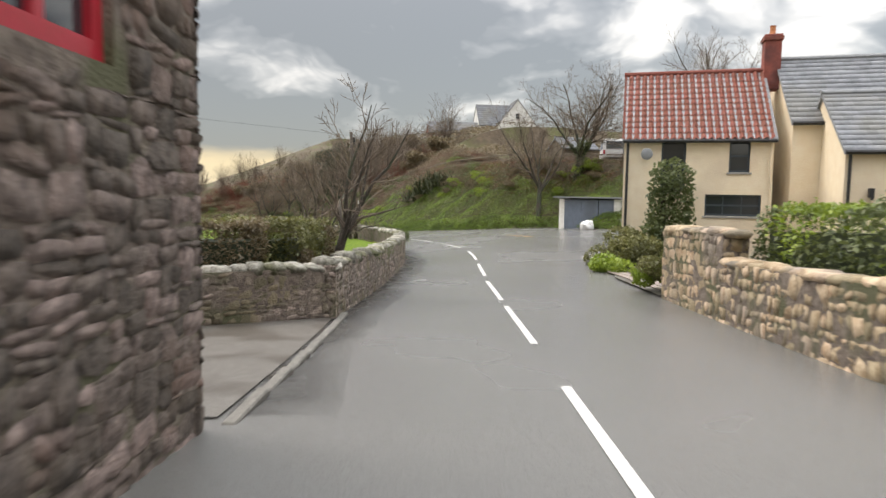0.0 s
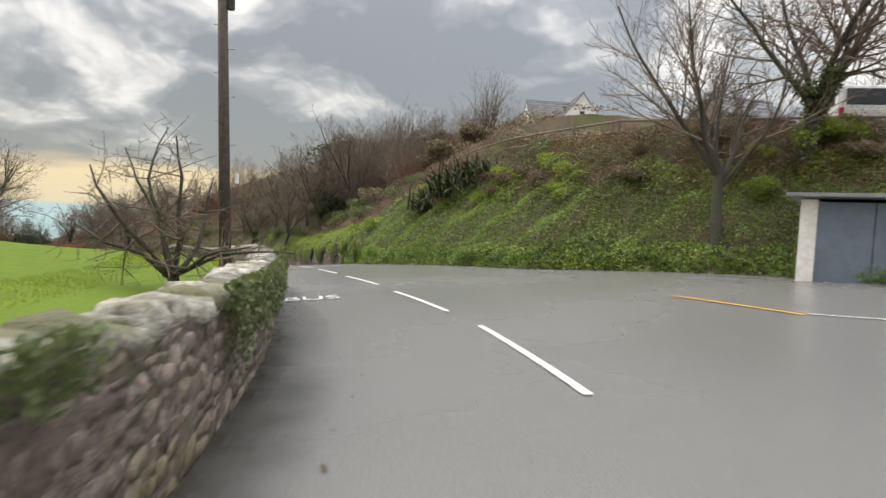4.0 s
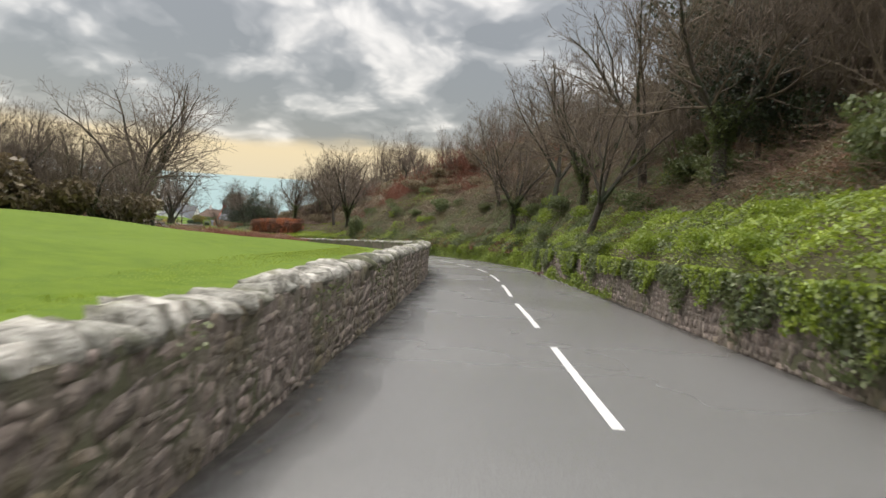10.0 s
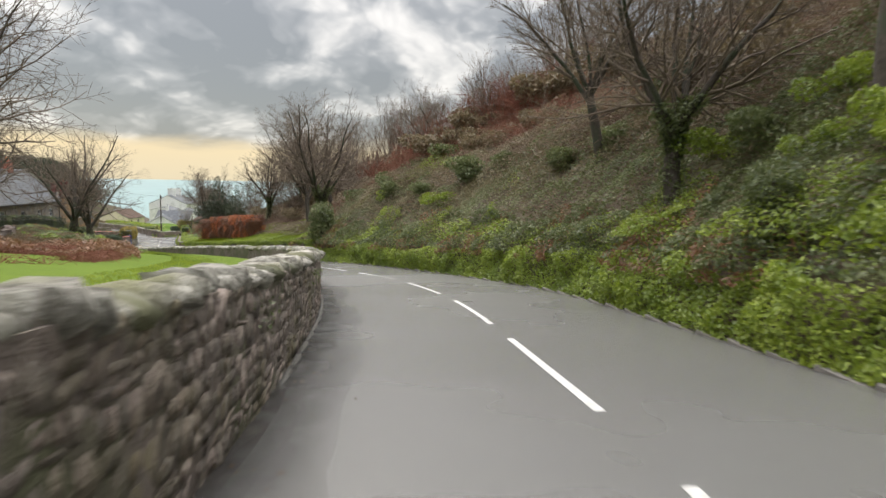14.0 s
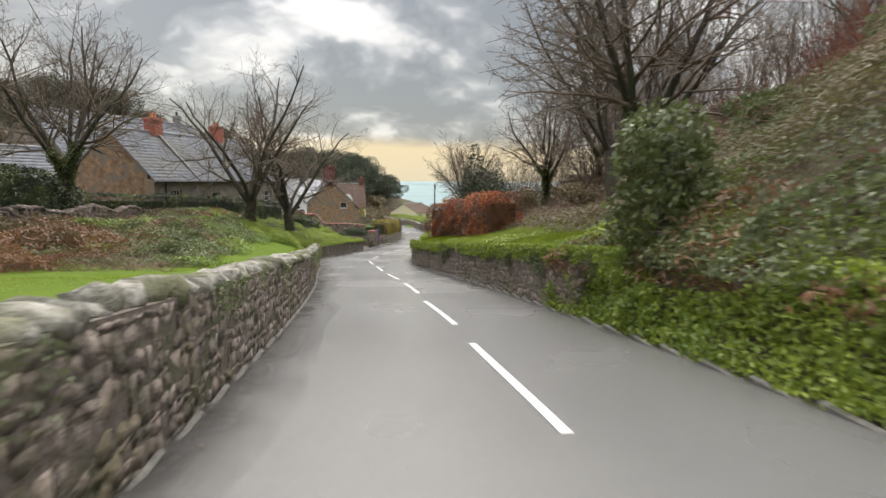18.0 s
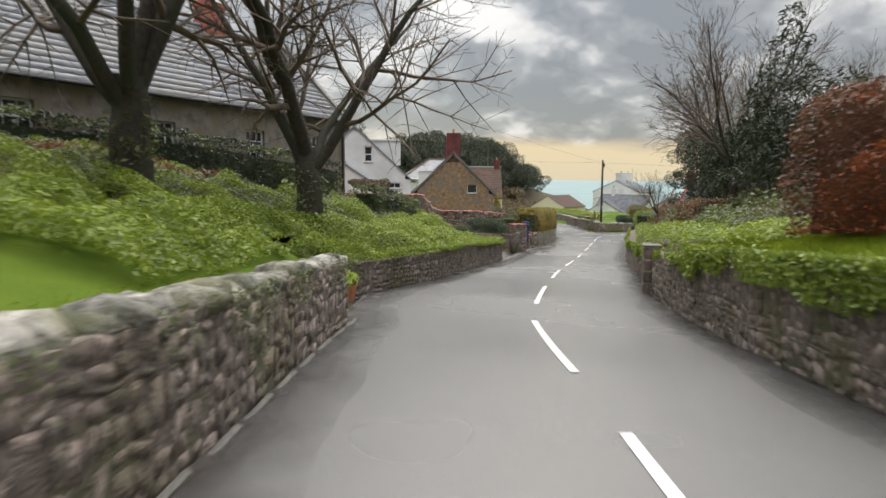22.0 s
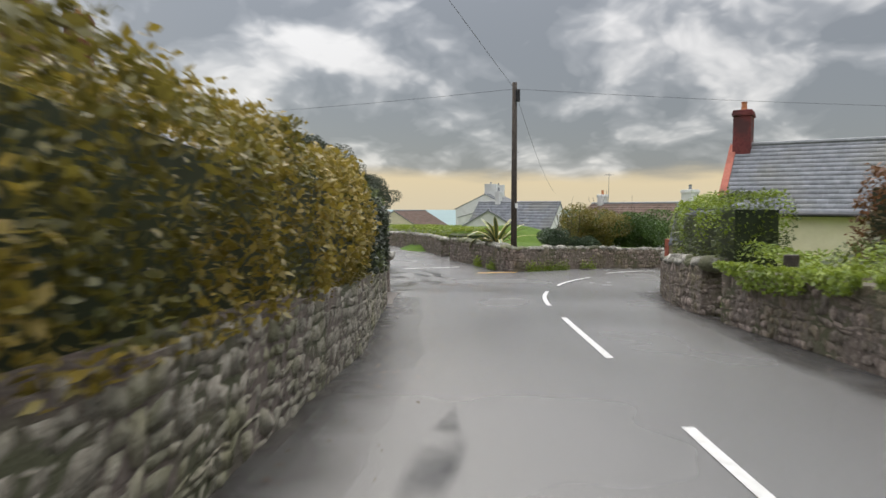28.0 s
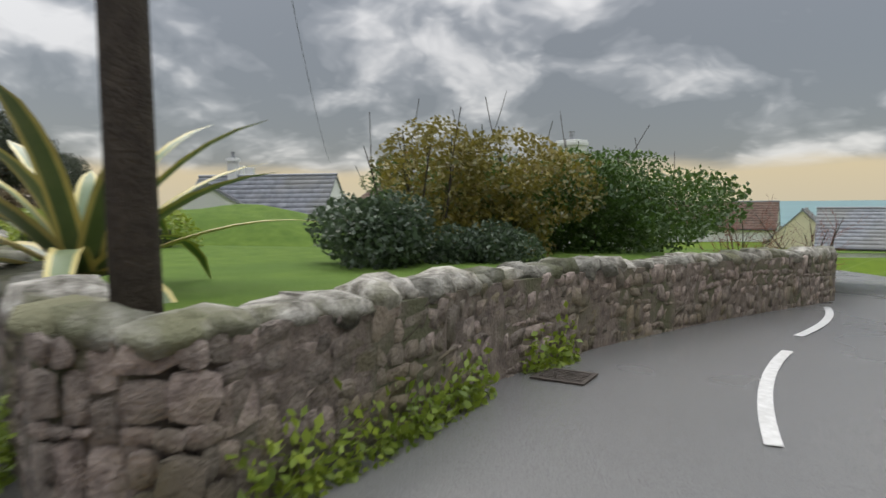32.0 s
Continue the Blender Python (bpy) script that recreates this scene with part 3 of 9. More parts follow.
def ground_height(x, y, margin=0.0):
    x, y = np.asarray(x, float), np.asarray(y, float)
    shape = x.shape
    x, y = x.ravel(), y.ravel()
    s, l, z = stations(x, y)
    right, left = er(s), el(s)
    d = l - right - 0.15 - margin * 1.35
    b = [np.interp(s, BANK_S, BANK[:, k]) for k in range(6)]
    dd = np.where(d > 0, d + margin * 1.35, 0)
    up = b[0] * np.clip(d / 0.3, 0, 1) + b[1] * np.minimum(dd, b[2]) + b[3] * np.clip(dd - b[2], 0, b[4]) + b[5] * np.clip(dd - b[2] - b[4], 0, 60)
    e = left - 0.45 - l - margin * 1.35
    f = [np.interp(s, FIELD_S, FIELD[:, k]) for k in range(3)]
    ee = np.where(e > 0, e + margin * 1.35, 0)
    out = f[0] * np.clip(e / np.where((s > 60.9) & (s < 68.0), 2.4, 0.3), 0, 1) + f[1] * np.minimum(ee, 6) + f[2] * np.clip(ee - 6, 0, 18)
    h = np.where(d > 0, z + up, np.where(e > 0, z + out, z - 0.22))
    # the hill levels off towards its top
    top = np.interp(x, (-60, -25, 5, 22), (19, 14.5, 9.9, 9.6))
    h = np.where((d > 14) & (s < 150) & (h > top - 3), top - 3 + 3 * np.tanh((h - top + 3) / 3), h)
    # level terrace cut into the slope above the side lane
    h = np.where((x > -1) & (x < 26) & (y > 43) & (y < 61), np.minimum(h, 3.7), h)
    h = np.where((x > -4) & (y > 52) & (y < 100) & (s < 70), np.minimum(h, 3.6 + (y - 52) * 0.125), h)
    # the ground keeps falling towards the shore
    u = -0.82 * x + 0.57 * y
    drop = np.clip((u - 215) * 0.035, 0, 4) + np.clip((u - 318) * 0.25, 0, 26)
    h = h - np.where(np.abs(l) > 8, drop, 0)
    fd, along = foot_distance(x, y)
    crest = np.interp(along, (0, 2, 4, 6, 7.3, 8.4, 9), (11, 13, 15, 17, 15, 3, 0))
    hill = np.minimum(np.maximum(fd, 0) * 0.55, crest) + np.clip(fd - 60, 0, 500) * 0.03
    h = h + np.where(fd > 0, hill, 0)
    # the side lane lies a little sunk in the ground
    for a, b in zip(LANE, LANE[1:]):
        dx, dy = b[0] - a[0], b[1] - a[1]
        q = np.clip(((x - a[0]) * dx + (y - a[1]) * dy) / (dx * dx + dy * dy), 0, 1)
        near_lane = np.hypot(x - a[0] - q * dx, y - a[1] - q * dy) < 3.6
        h = np.where(near_lane, np.minimum(h, a[2] + (b[2] - a[2]) * q - 0.2), h)
    n = np.array([noise.noise((a * 0.11, c * 0.11, 0)) for a, c in zip(x, y)]) if len(x) < 200000 else 0
    return (h + n * 0.35 * np.clip(np.maximum(d, e) - 1.0, 0, 3) / 3).reshape(shape)


# ---- building blocks ----
def mesh_from(name, verts, faces, material, smooth=False):
    me = bpy.data.meshes.new(name)
    me.from_pydata([tuple(v) for v in verts], [], [tuple(f) for f in faces])
    me.materials.append(material)
    if smooth:
        me.polygons.foreach_set("use_smooth", [True] * len(me.polygons))
    me.update()
    return me


def mesh_np(name, verts, faces, material, smooth=False):
    """Mesh from arrays; faces all of one size."""
    me = bpy.data.meshes.new(name)
    verts, faces = np.asarray(verts, np.float32), np.asarray(faces, np.int32)
    k = faces.shape[1]
    me.vertices.add(len(verts)); me.loops.add(faces.size); me.polygons.add(len(faces))
    me.vertices.foreach_set("co", verts.ravel())
    me.loops.foreach_set("vertex_index", faces.ravel())
    me.polygons.foreach_set("loop_start", np.arange(0, faces.size, k, dtype=np.int32))
    me.polygons.foreach_set("loop_total", np.full(len(faces), k, np.int32))
    me.materials.append(material)
    if smooth:
        me.polygons.foreach_set("use_smooth", np.ones(len(faces), bool))
    me.update(calc_edges=True)
    return me


def thing(name, label, category, loc=(0, 0, 0), turn=0.0, group="", kind=""):
    ob = new(name)
    ob.empty_display_size = 0.2
    ob.matrix_basis = Matrix.Translation(loc) @ Matrix.Rotation(radians(turn), 4, "Z")
    return tagged(ob, label, category, group, kind)


def child(name, me, parent, label="", m=None):
    ob = new(name, me)
    ob.parent = parent
    if m is not None:
        ob.matrix_basis = m
    return tagged(ob, label)


def part(name, bm, material, parent, label="", smooth=False):
    """Links a bmesh as one mesh object under a thing or under a part."""
    me = bpy.data.meshes.new(name)
    bm.normal_update()
    bm.to_mesh(me)
    bm.free()
    me.materials.append(material)
    if smooth:
        me.polygons.foreach_set("use_smooth", [True] * len(me.polygons))
    return child(name, me, parent, label)


def box(bm, x0, x1, y0, y1, z0, z1, bevel=0.0):
    m = Matrix.LocRotScale(((x0 + x1) / 2, (y0 + y1) / 2, (z0 + z1) / 2), None, (abs(x1 - x0), abs(y1 - y0), abs(z1 - z0)))
    r = bmesh.ops.create_cube(bm, size=1, matrix=m)
    if bevel:
        es = list({e for v in r["verts"] for e in v.link_edges})
        bmesh.ops.bevel(bm, geom=es, offset=bevel, segments=1, affect="EDGES")
    return bm


def boxes(*rows, bevel=0.0):
    bm = bmesh.new()
    for r in rows:
        box(bm, *r, bevel=bevel)
    return bm


def prism(bm, pts, y0, y1):
    """A flat outline in x and z, drawn out from y0 to y1."""
    a = [bm.verts.new((x, y0, z)) for x, z in pts]
    b = [bm.verts.new((x, y1, z)) for x, z in pts]
    bm.faces.new(a)
    bm.faces.new(b[::-1])
    k = len(pts)
    for i in range(k):
        bm.faces.new((a[i], b[i], b[(i + 1) % k], a[(i + 1) % k]))
    bmesh.ops.recalc_face_normals(bm, faces=bm.faces)
    return bm


def tube(bm, pts, radii, sides=6):
    """A tapered round bar along points."""
    rings = []
    pts = [Vector(p) for p in pts]
    for i, p in enumerate(pts):
        d = (pts[min(i + 1, len(pts) - 1)] - pts[max(i - 1, 0)]).normalized()
        a = d.orthogonal().normalized()
        b = d.cross(a)
        r = radii[i] if hasattr(radii, "__len__") else radii
        rings.append([bm.verts.new(p + (a * math.cos(2 * math.pi * k / sides) + b * math.sin(2 * math.pi * k / sides)) * r) for k in range(sides)])
    for u, v in zip(rings, rings[1:]):
        for k in range(sides):
            bm.faces.new((u[k], u[(k + 1) % sides], v[(k + 1) % sides], v[k]))
    bm.faces.new(rings[0][::-1])
    bm.faces.new(rings[-1])
    return bm


def strip(name, rows, material, kind="structure", label="", category="", fade=None):
    """A sheet through rows of points, each row as long as the others; fade thins its material out across the row."""
    k = len(rows[0])
    verts = [p for r in rows for p in r]
    faces = [(i * k + j, i * k + j + 1, (i + 1) * k + j + 1, (i + 1) * k + j) for i in range(len(rows) - 1) for j in range(k - 1)]
    ob = new(name, mesh_from(name, verts, faces, material, True))
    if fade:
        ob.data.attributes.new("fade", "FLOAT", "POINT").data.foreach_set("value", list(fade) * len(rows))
    return tagged(ob, label, category, "", kind)


# ---- ground, sea and road ----
def grid_axis(lo, hi, step, far):
    near = np.arange(lo, hi + step / 2, step)
    return np.concatenate([[lo - f for f in far[::-1]], near, [hi + f for f in far]])


gx = grid_axis(-262, 70, 1.3, (20, 50, 110, 260, 700, 1800, 3600))
gy = grid_axis(-50, 300, 1.3, (20, 50, 110, 260, 700, 1800, 3600))
GX, GY = np.meshgrid(gx, gy)
GZ = ground_height(GX, GY, 1.0)
idx = np.arange(GX.size).reshape(GX.shape)
quads = np.stack([idx[:-1, :-1], idx[:-1, 1:], idx[1:, 1:], idx[1:, :-1]], -1).reshape(-1, 4)
ground_mesh = mesh_np("ground", np.stack([GX, GY, GZ], -1).reshape(-1, 3), quads, M["soil"], True)
ground_mesh.materials.append(M["field"])
cx = (GX[:-1, :-1] + GX[1:, 1:]).ravel() / 2
cy = (GY[:-1, :-1] + GY[1:, 1:]).ravel() / 2
fs, fl, _ = stations(cx, cy)
ffd, _ = foot_distance(cx, cy)
grassy = ((fl < el(fs) - 0.3) & (fs > 9) & (fs < 154) & (ffd < -1)) | ((fs > 136) & (fs < 168) & (fl > er(fs)) & (fl < er(fs) + 6)) | ((fs > 204) & (ffd < -2) & (np.abs(fl) < 90))
ground_mesh.polygons.foreach_set("material_index", grassy.astype(np.int32))
ground = tagged(new("ground", ground_mesh), "grassy valley floor and scrub-covered hillsides", "ground", "", "structure")

sea_r = 4900
sea_mesh = mesh_from("water", [(-sea_r, -sea_r, SEA), (sea_r, -sea_r, SEA), (sea_r, sea_r, SEA), (-sea_r, sea_r, SEA)], [(0, 1, 2, 3)], M["sea"])
tagged(new("water", sea_mesh), "pale turquoise sea under an overcast sky", "sea", "", "structure")


def road_rows(s0, s1, step, left, right, n, h=0.0):
    rows = []
    for s in np.arange(s0, s1 + step / 2, step):
        a, b = left(s), right(s)
        rows.append([at(s, a + (b - a) * k / n, h + 0.015 * math.sin(math.pi * k / n)) for k in range(n + 1)])
    return rows


strip("road", road_rows(-30, 258, 1.0, lambda s: el(s) - 0.25, lambda s: min(er(s) + 0.25, 15.5), 8), M["asphalt"], label="wet grey asphalt road with worn edges", category="road")
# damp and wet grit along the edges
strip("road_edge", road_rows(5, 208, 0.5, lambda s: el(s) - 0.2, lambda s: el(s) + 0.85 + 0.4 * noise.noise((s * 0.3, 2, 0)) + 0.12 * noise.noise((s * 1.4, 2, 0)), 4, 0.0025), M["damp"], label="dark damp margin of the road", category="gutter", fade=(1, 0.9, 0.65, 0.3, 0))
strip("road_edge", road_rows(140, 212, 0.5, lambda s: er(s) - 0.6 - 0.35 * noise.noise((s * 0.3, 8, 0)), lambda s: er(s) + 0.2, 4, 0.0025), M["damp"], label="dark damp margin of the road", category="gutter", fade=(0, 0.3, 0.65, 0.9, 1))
strip("road_edge", road_rows(6, 208, 1.0, lambda s: el(s) - 0.2, lambda s: el(s) + 0.28 + 0.18 * noise.noise((s * 0.35, 0, 0)), 2, 0.004), M["mud"], label="strip of wet grit and leaf mould at the road's edge", category="gutter", fade=(1, 1, 0))
strip("road_edge", road_rows(60, 212, 1.0, lambda s: er(s) - 0.25 - 0.16 * noise.noise((s * 0.4, 5, 0)), lambda s: er(s) + 0.2, 2, 0.004), M["mud"], label="strip of wet grit at the road's edge", category="gutter", fade=(0, 1, 1))


def dash(s0, s1, l0, l1, w=0.1, material="paint_white"):
    rows = []
    k = max(2, int((s1 - s0) / 0.5))
    for i in range(k + 1):
        s = s0 + (s1 - s0) * i / k
        l = l0 + (l1 - l0) * i / k
        rows.append([at(s, l - w / 2, 0.022), at(s, l + w / 2, 0.022)])
    return strip("centre_line_dash", rows, M[material], label="white painted dash of the centre line", category="road marking")


CL_S = (0, 10, 13.7, 16.5, 18.6, 22.1, 27, 31, 34, 39.4, 42, 45, 48.5, 51.5, 53.5, 57.7, 62, 64.4, 68.2, 74, 80, 90, 92.8, 97, 111.4, 115.4, 119.1, 126.5, 130.3, 132.3, 136.6, 138.9, 141.8, 143.6, 148.3, 153, 155.8, 159.7, 162, 168.6, 173.1, 176, 179.3, 185.6, 192, 198, 204.8, 210.7)
CL_L = (1.05, 1.04, 1.06, 1.06, 1.18, 1.35, 1.62, 1.62, 1.5, 1.1, 1.13, 1.05, 1.23, 1.26, 1.35, 1.34, 1.33, 1.35, 1.24, 1.2, 1.12, 1.32, 1.5, 1.69, 1.51, 1.49, 1.25, 1.2, 1.09, 1.11, 1.01, 1.17, 1.14, 1.2, 1.18, 1.18, 1.1, 0.84, 0.88, 1.1, 1.18, 1.18, 1.26, 1.43, 1.63, 1.7, 1.6, 1.2)


def verge(name, s0, s1, side, offs, material, label, category):
    """The ground right behind a roadside wall, up to where the open ground takes over."""
    rows = []
    for s in np.arange(s0, s1 + 0.3, 0.6):
        ls = [(er(s) + o) if side > 0 else (el(s) - o) for o in offs]
        ps = [at(s, l) for l in ls]
        zs = ground_height(np.array([p.x for p in ps]), np.array([p.y for p in ps]))
        rows.append([(p.x, p.y, z + (0.05 if 0 < k < len(ps) - 1 else -0.02 if k else -0.05)) for k, (p, z) in enumerate(zip(ps, zs))])
    if side < 0:
        rows = [r[::-1] for r in rows]
    return strip(name, rows, M[material], label=label, category=category)


verge("bank_foot", 31, 134, 1, (0.12, 0.3, 0.47, 0.75, 1.1, 1.6, 2.4, 3.4), "soil", "overgrown earth bank above the road", "bank")
verge("bank_foot", 134, 163.5, 1, (0.12, 0.3, 0.47, 0.75, 1.1, 1.6, 2.4, 3.4), "field", "grassy bank behind the retaining wall", "bank")
verge("bank_foot", 163.5, 205, 1, (0.12, 0.3, 0.47, 0.75, 1.1, 1.6, 2.4, 3.4), "soil", "scrubby bank behind the wall", "bank")
verge("field_margin", 12, 160, -1, (0.78, 1.2, 1.8, 2.6, 3.6), "field", "bright grass at the field's edge behind the wall", "field")
verge("bed_soil", 162.6, 178, -1, (0.7, 1.2, 1.8, 2.6, 3.6), "soil", "soil of the raised roadside bed", "bed")
verge("bed_soil", 158.6, 163.0, -1, (2.3, 2.9, 3.6, 4.4, 5.2), "soil", "soil of the raised bed behind the pots", "bed")
verge("drive_margin", 178, 206, -1, (0.3, 0.7, 1.2, 1.8, 2.6, 3.6), "concrete", "wet concrete forecourt beside the road", "forecourt")

FAR_ENDS = (0.2, 6, 12.2, 17, 22.4, 28, 34, 39.6, 45.5, 51.3, 57, 62.6, 68.3, 73.9, 79.7, 85.4, 91.1, 97.1, 102.6, 108, 113.5, 119.1, 124.7, 130.3, 136, 142, 147.8, 154, 160,
            166.2, 172.7, 179.1, 185.6, 192, 197.9, 204.7, 210.7)
for e in FAR_ENDS:
    tagged(dash(e - 3.9, e, np.interp(e - 3.9, CL_S, CL_L), np.interp(e, CL_S, CL_L)), group="centre line dashes")


# ---- stone walls ----
def lump(seed, flat=False):
    """One rough stone: back at y 0, face at y 1 (flat), or a rounded coping block about its middle."""
    r = random.Random(seed)
    j = lambda k: r.uniform(-k, k)  # noqa: E731
    if flat:
        ring = []
        for k in range(8):
            a = 2 * math.pi * k / 8 + j(.2)
            c, q = math.cos(a), math.sin(a)
            rad = (0.2 + 0.8 * 0.52 / max(abs(c), abs(q)) * 0.92) * r.uniform(0.84, 1.06)
            ring.append((c * rad * 0.9, q * rad * 0.9))
        tx, tz = j(.5), j(.5)
        v = [(x, 0.0, z) for x, z in ring]
        v += [(x * .95 + j(.035), .8 + tx * x + tz * z + j(.16), z * .94 + j(.045)) for x, z in ring]
        f = [(k, (k + 1) % 8, 8 + (k + 1) % 8, 8 + k) for k in range(8)]
        f += [(8, 9, 10, 11), (8, 11, 12, 15), (12, 13, 14, 15)]
        return np.array(v), np.array(f)
    g = (-1.0, 0.0, 1.0)
    keys, v, f = {}, [], []
    for x in g:
        for y in g:
            for z in g:
                if max(abs(x), abs(y), abs(z)) == 1:
                    p = Vector((x, y, z))
                    p = p.lerp(p.normalized() * 1.15, 0.8) * 0.52
                    keys[x, y, z] = len(v)
                    v.append((p.x + j(.09), p.y + j(.09), p.z + j(.11)))
    for ax in range(3):
        for sgn in (-1, 1):
            for a in (-1, 0):
                for b in (-1, 0):
                    c = []
                    for da, db in ((0, 0), (1, 0), (1, 1), (0, 1)):
                        q = [0, 0, 0]
                        q[ax], q[(ax + 1) % 3], q[(ax + 2) % 3] = sgn, a + da, b + db
                        c.append(keys[tuple(float(t) for t in q)])
                    f.append(c if sgn > 0 else c[::-1])
    return np.array(v), np.array(f)


FACES = [lump(k, True) for k in range(16)]
BLOCKS = [lump(50 + k) for k in range(8)]
STONE_MESHES = {}


def stone_mesh(kind, k, material):
    key = kind, k, material
    if key not in STONE_MESHES:
        v, f = (FACES if kind == "stone" else BLOCKS)[k]
        STONE_MESHES[key] = mesh_np(kind, v, f, M[material], kind != "stone")
    return STONE_MESHES[key]


class Line:
    """A way along the ground through points, by length."""

    def __init__(self, pts):
        self.p = np.array([tuple(p) for p in pts], float)
        self.u = np.r_[0, np.cumsum(np.linalg.norm(np.diff(self.p[:, :2], axis=0), axis=1))]
        self.length = float(self.u[-1])

    def get(self, u):
        return Vector([float(np.interp(u, self.u, self.p[:, k])) for k in range(3)])

    def axes(self, u):
        a, b = self.get(max(u - 0.3, 0)), self.get(min(u + 0.3, self.length))
        d = (b - a)
        d.z = 0
        d.normalize()
        return d, Vector((d.y, -d.x, 0))


def rubble(length, hgt, rows, widths, r):
    """Stones of a random rubble face: middle along and up, width, height, slope and depth; some span two courses."""
    top = max(hgt(length * q / 20) for q in range(21))
    zs = [-0.12]
    while zs[-1] < top:
        zs.append(zs[-1] + r.uniform(*rows))
    o = r.uniform(0, 99)
    level = lambda k, u: zs[k] + (0.075 * noise.noise((u * 0.8, k * 3.1, o)) + 0.04 * noise.noise((u * 3.0, k * 1.7, o)) if k else 0)  # noqa: E731
    out, taken = [], {}
    for k in range(len(zs) - 1):
        u, gaps = r.uniform(-0.2, 0.0), taken.get(k, [])
        while u < length:
            w = r.uniform(*widths) * (1.4 if r.random() < 0.1 else 1)
            hit = [g for g in gaps if g[0] < u + w * 0.8 and g[1] > u + 0.02]
            if hit:
                if hit[0][0] - u > 0.07:
                    w = hit[0][0] - u
                else:
                    u = hit[0][1]
                    continue
            full, u0 = w, u
            lo_, hi_ = max(u, 0.0), min(u + w, length)
            w, c = hi_ - lo_, (hi_ + lo_) / 2
            if w < 0.05:
                u += full
                continue
            k2 = k + 1
            if r.random() < 0.27 and k + 2 < len(zs) and w > 0.13:
                k2 = k + 2
                taken.setdefault(k + 1, []).append((u0, u0 + full))
            lo, hi = level(k, c), level(k2, c)
            if 0 <= c <= length and lo + (hi - lo) * 0.6 < hgt(c):
                hi = min(hi, hgt(c) + 0.02)
                tilt = (level(k, c + 0.1) - level(k, c - 0.1)) / 0.2 + r.uniform(-0.22, 0.22)
                out.append((c, (lo + hi) / 2, w * 1.0, (hi - lo) * r.uniform(0.92, 1.05), tilt, r.uniform(0.034, 0.054)))
            u += full
    return out


def stone_wall(name, label, pts, height, thick=0.42, rows=(0.065, 0.15), stone="stone_grey", cope="coping", cope_h=0.095, pieces=205, faces=(1,), seed=0, near=0.0, kind="structure", widths=(0.08, 0.25), category="stone wall"):
    """A rubble wall: mortared core, stones on its faces (1: to the right of the line, -1: to the left), a row of coping stones."""
    line = Line(pts)
    r = random.Random(seed)
    hgt = height if callable(height) else (lambda u: height)
    root = thing(name, label, category, kind=kind)
    n = max(2, int(line.length / 0.5))
    vs, fsq = [], []
    for i in range(n + 1):
        u = line.length * i / n
        d, nr = line.axes(u)
        p, h = line.get(u), hgt(u)
        for off, z in ((-0.0, -0.35), (-0.0, h), (-thick, h), (-thick, -0.35)):
            vs.append(p + nr * off + Vector((0, 0, z)))
        if i:
            a, b = (i - 1) * 4, i * 4
            fsq += [(a, b, b + 1, a + 1), (a + 1, b + 1, b + 2, a + 2), (a + 2, b + 2, b + 3, a + 3)]
    fsq += [(0, 1, 2, 3), (n * 4 + 3, n * 4 + 2, n * 4 + 1, n * 4)]
    child("core", mesh_from("core", vs, fsq, M["mortar"]), root)
    todo = []
    for side in faces:
        for x, z, w, h, tilt, dep in rubble(line.length, hgt, rows, widths, r):
            d, nr = line.axes(x)
            foot = line.get(x) + (nr * -0.03 if side > 0 else nr * (-thick + 0.03))
            ax = d if side > 0 else -d
            m = Matrix.Identity(4)
            m.col[0][:3] = (ax + Vector((0, 0, tilt))) * -w
            m.col[1][:3] = nr * (side * dep)
            m.col[2][:3] = Vector((0, 0, h)) + ax * (h * r.uniform(-0.2, 0.2))
            m.col[3][:3] = foot + Vector((0, 0, z))
            todo.append((x, "stone", r.randrange(16), stone, m))
    # stones closing both ends
    for u_, sg in ((0.0, -1), (line.length, 1)):
        d, nr = line.axes(u_)
        for x, z, w, h, tilt, dep in rubble(thick, lambda q: hgt(u_), rows, (0.12, 0.24), r):
            m = Matrix.Identity(4)
            m.col[0][:3] = nr * (w * sg)
            m.col[1][:3] = d * (sg * dep)
            m.col[2][:3] = Vector((0, 0, h))
            m.col[3][:3] = line.get(u_) - d * (sg * 0.03) - nr * x + Vector((0, 0, z))
            todo.append((u_, "stone", r.randrange(16), stone, m))
    if cope:
        u = 0.0
        while u < line.length:
            w = r.uniform(0.2, 0.43)
            d, nr = line.axes(u + w / 2)
            ch = cope_h * r.uniform(1.05, 1.9)
            m = Matrix.Identity(4)
            t = r.uniform(-0.3, 0.3)
            m.col[0][:3] = (d * math.cos(t) + nr * math.sin(t)) * w * 1.05
            m.col[1][:3] = (nr * math.cos(t) - d * math.sin(t)) * (-(thick + 0.06) * r.uniform(0.7, 1.12))
            m.col[2][:3] = Vector((0, 0, ch * 1.3)) + d * (ch * r.uniform(-0.35, 0.35))
            q = min(u + w / 2, line.length)
            m.col[3][:3] = line.get(q) + nr * (-thick / 2 + r.uniform(-0.03, 0.03)) + Vector((0, 0, hgt(q) + ch * 0.42 - 0.045))
            todo.append((q, "coping_stone", r.randrange(8), cope, m))
            u += w * 0.97
    todo.sort(key=lambda t: abs(t[0] - near))
    for q, k, i, ma, m in todo[:pieces]:
        ob = child(k, stone_mesh("stone" if k == "stone" else "coping_stone", i, ma), root)
        ob.matrix_basis = m
    rest = todo[pieces:]
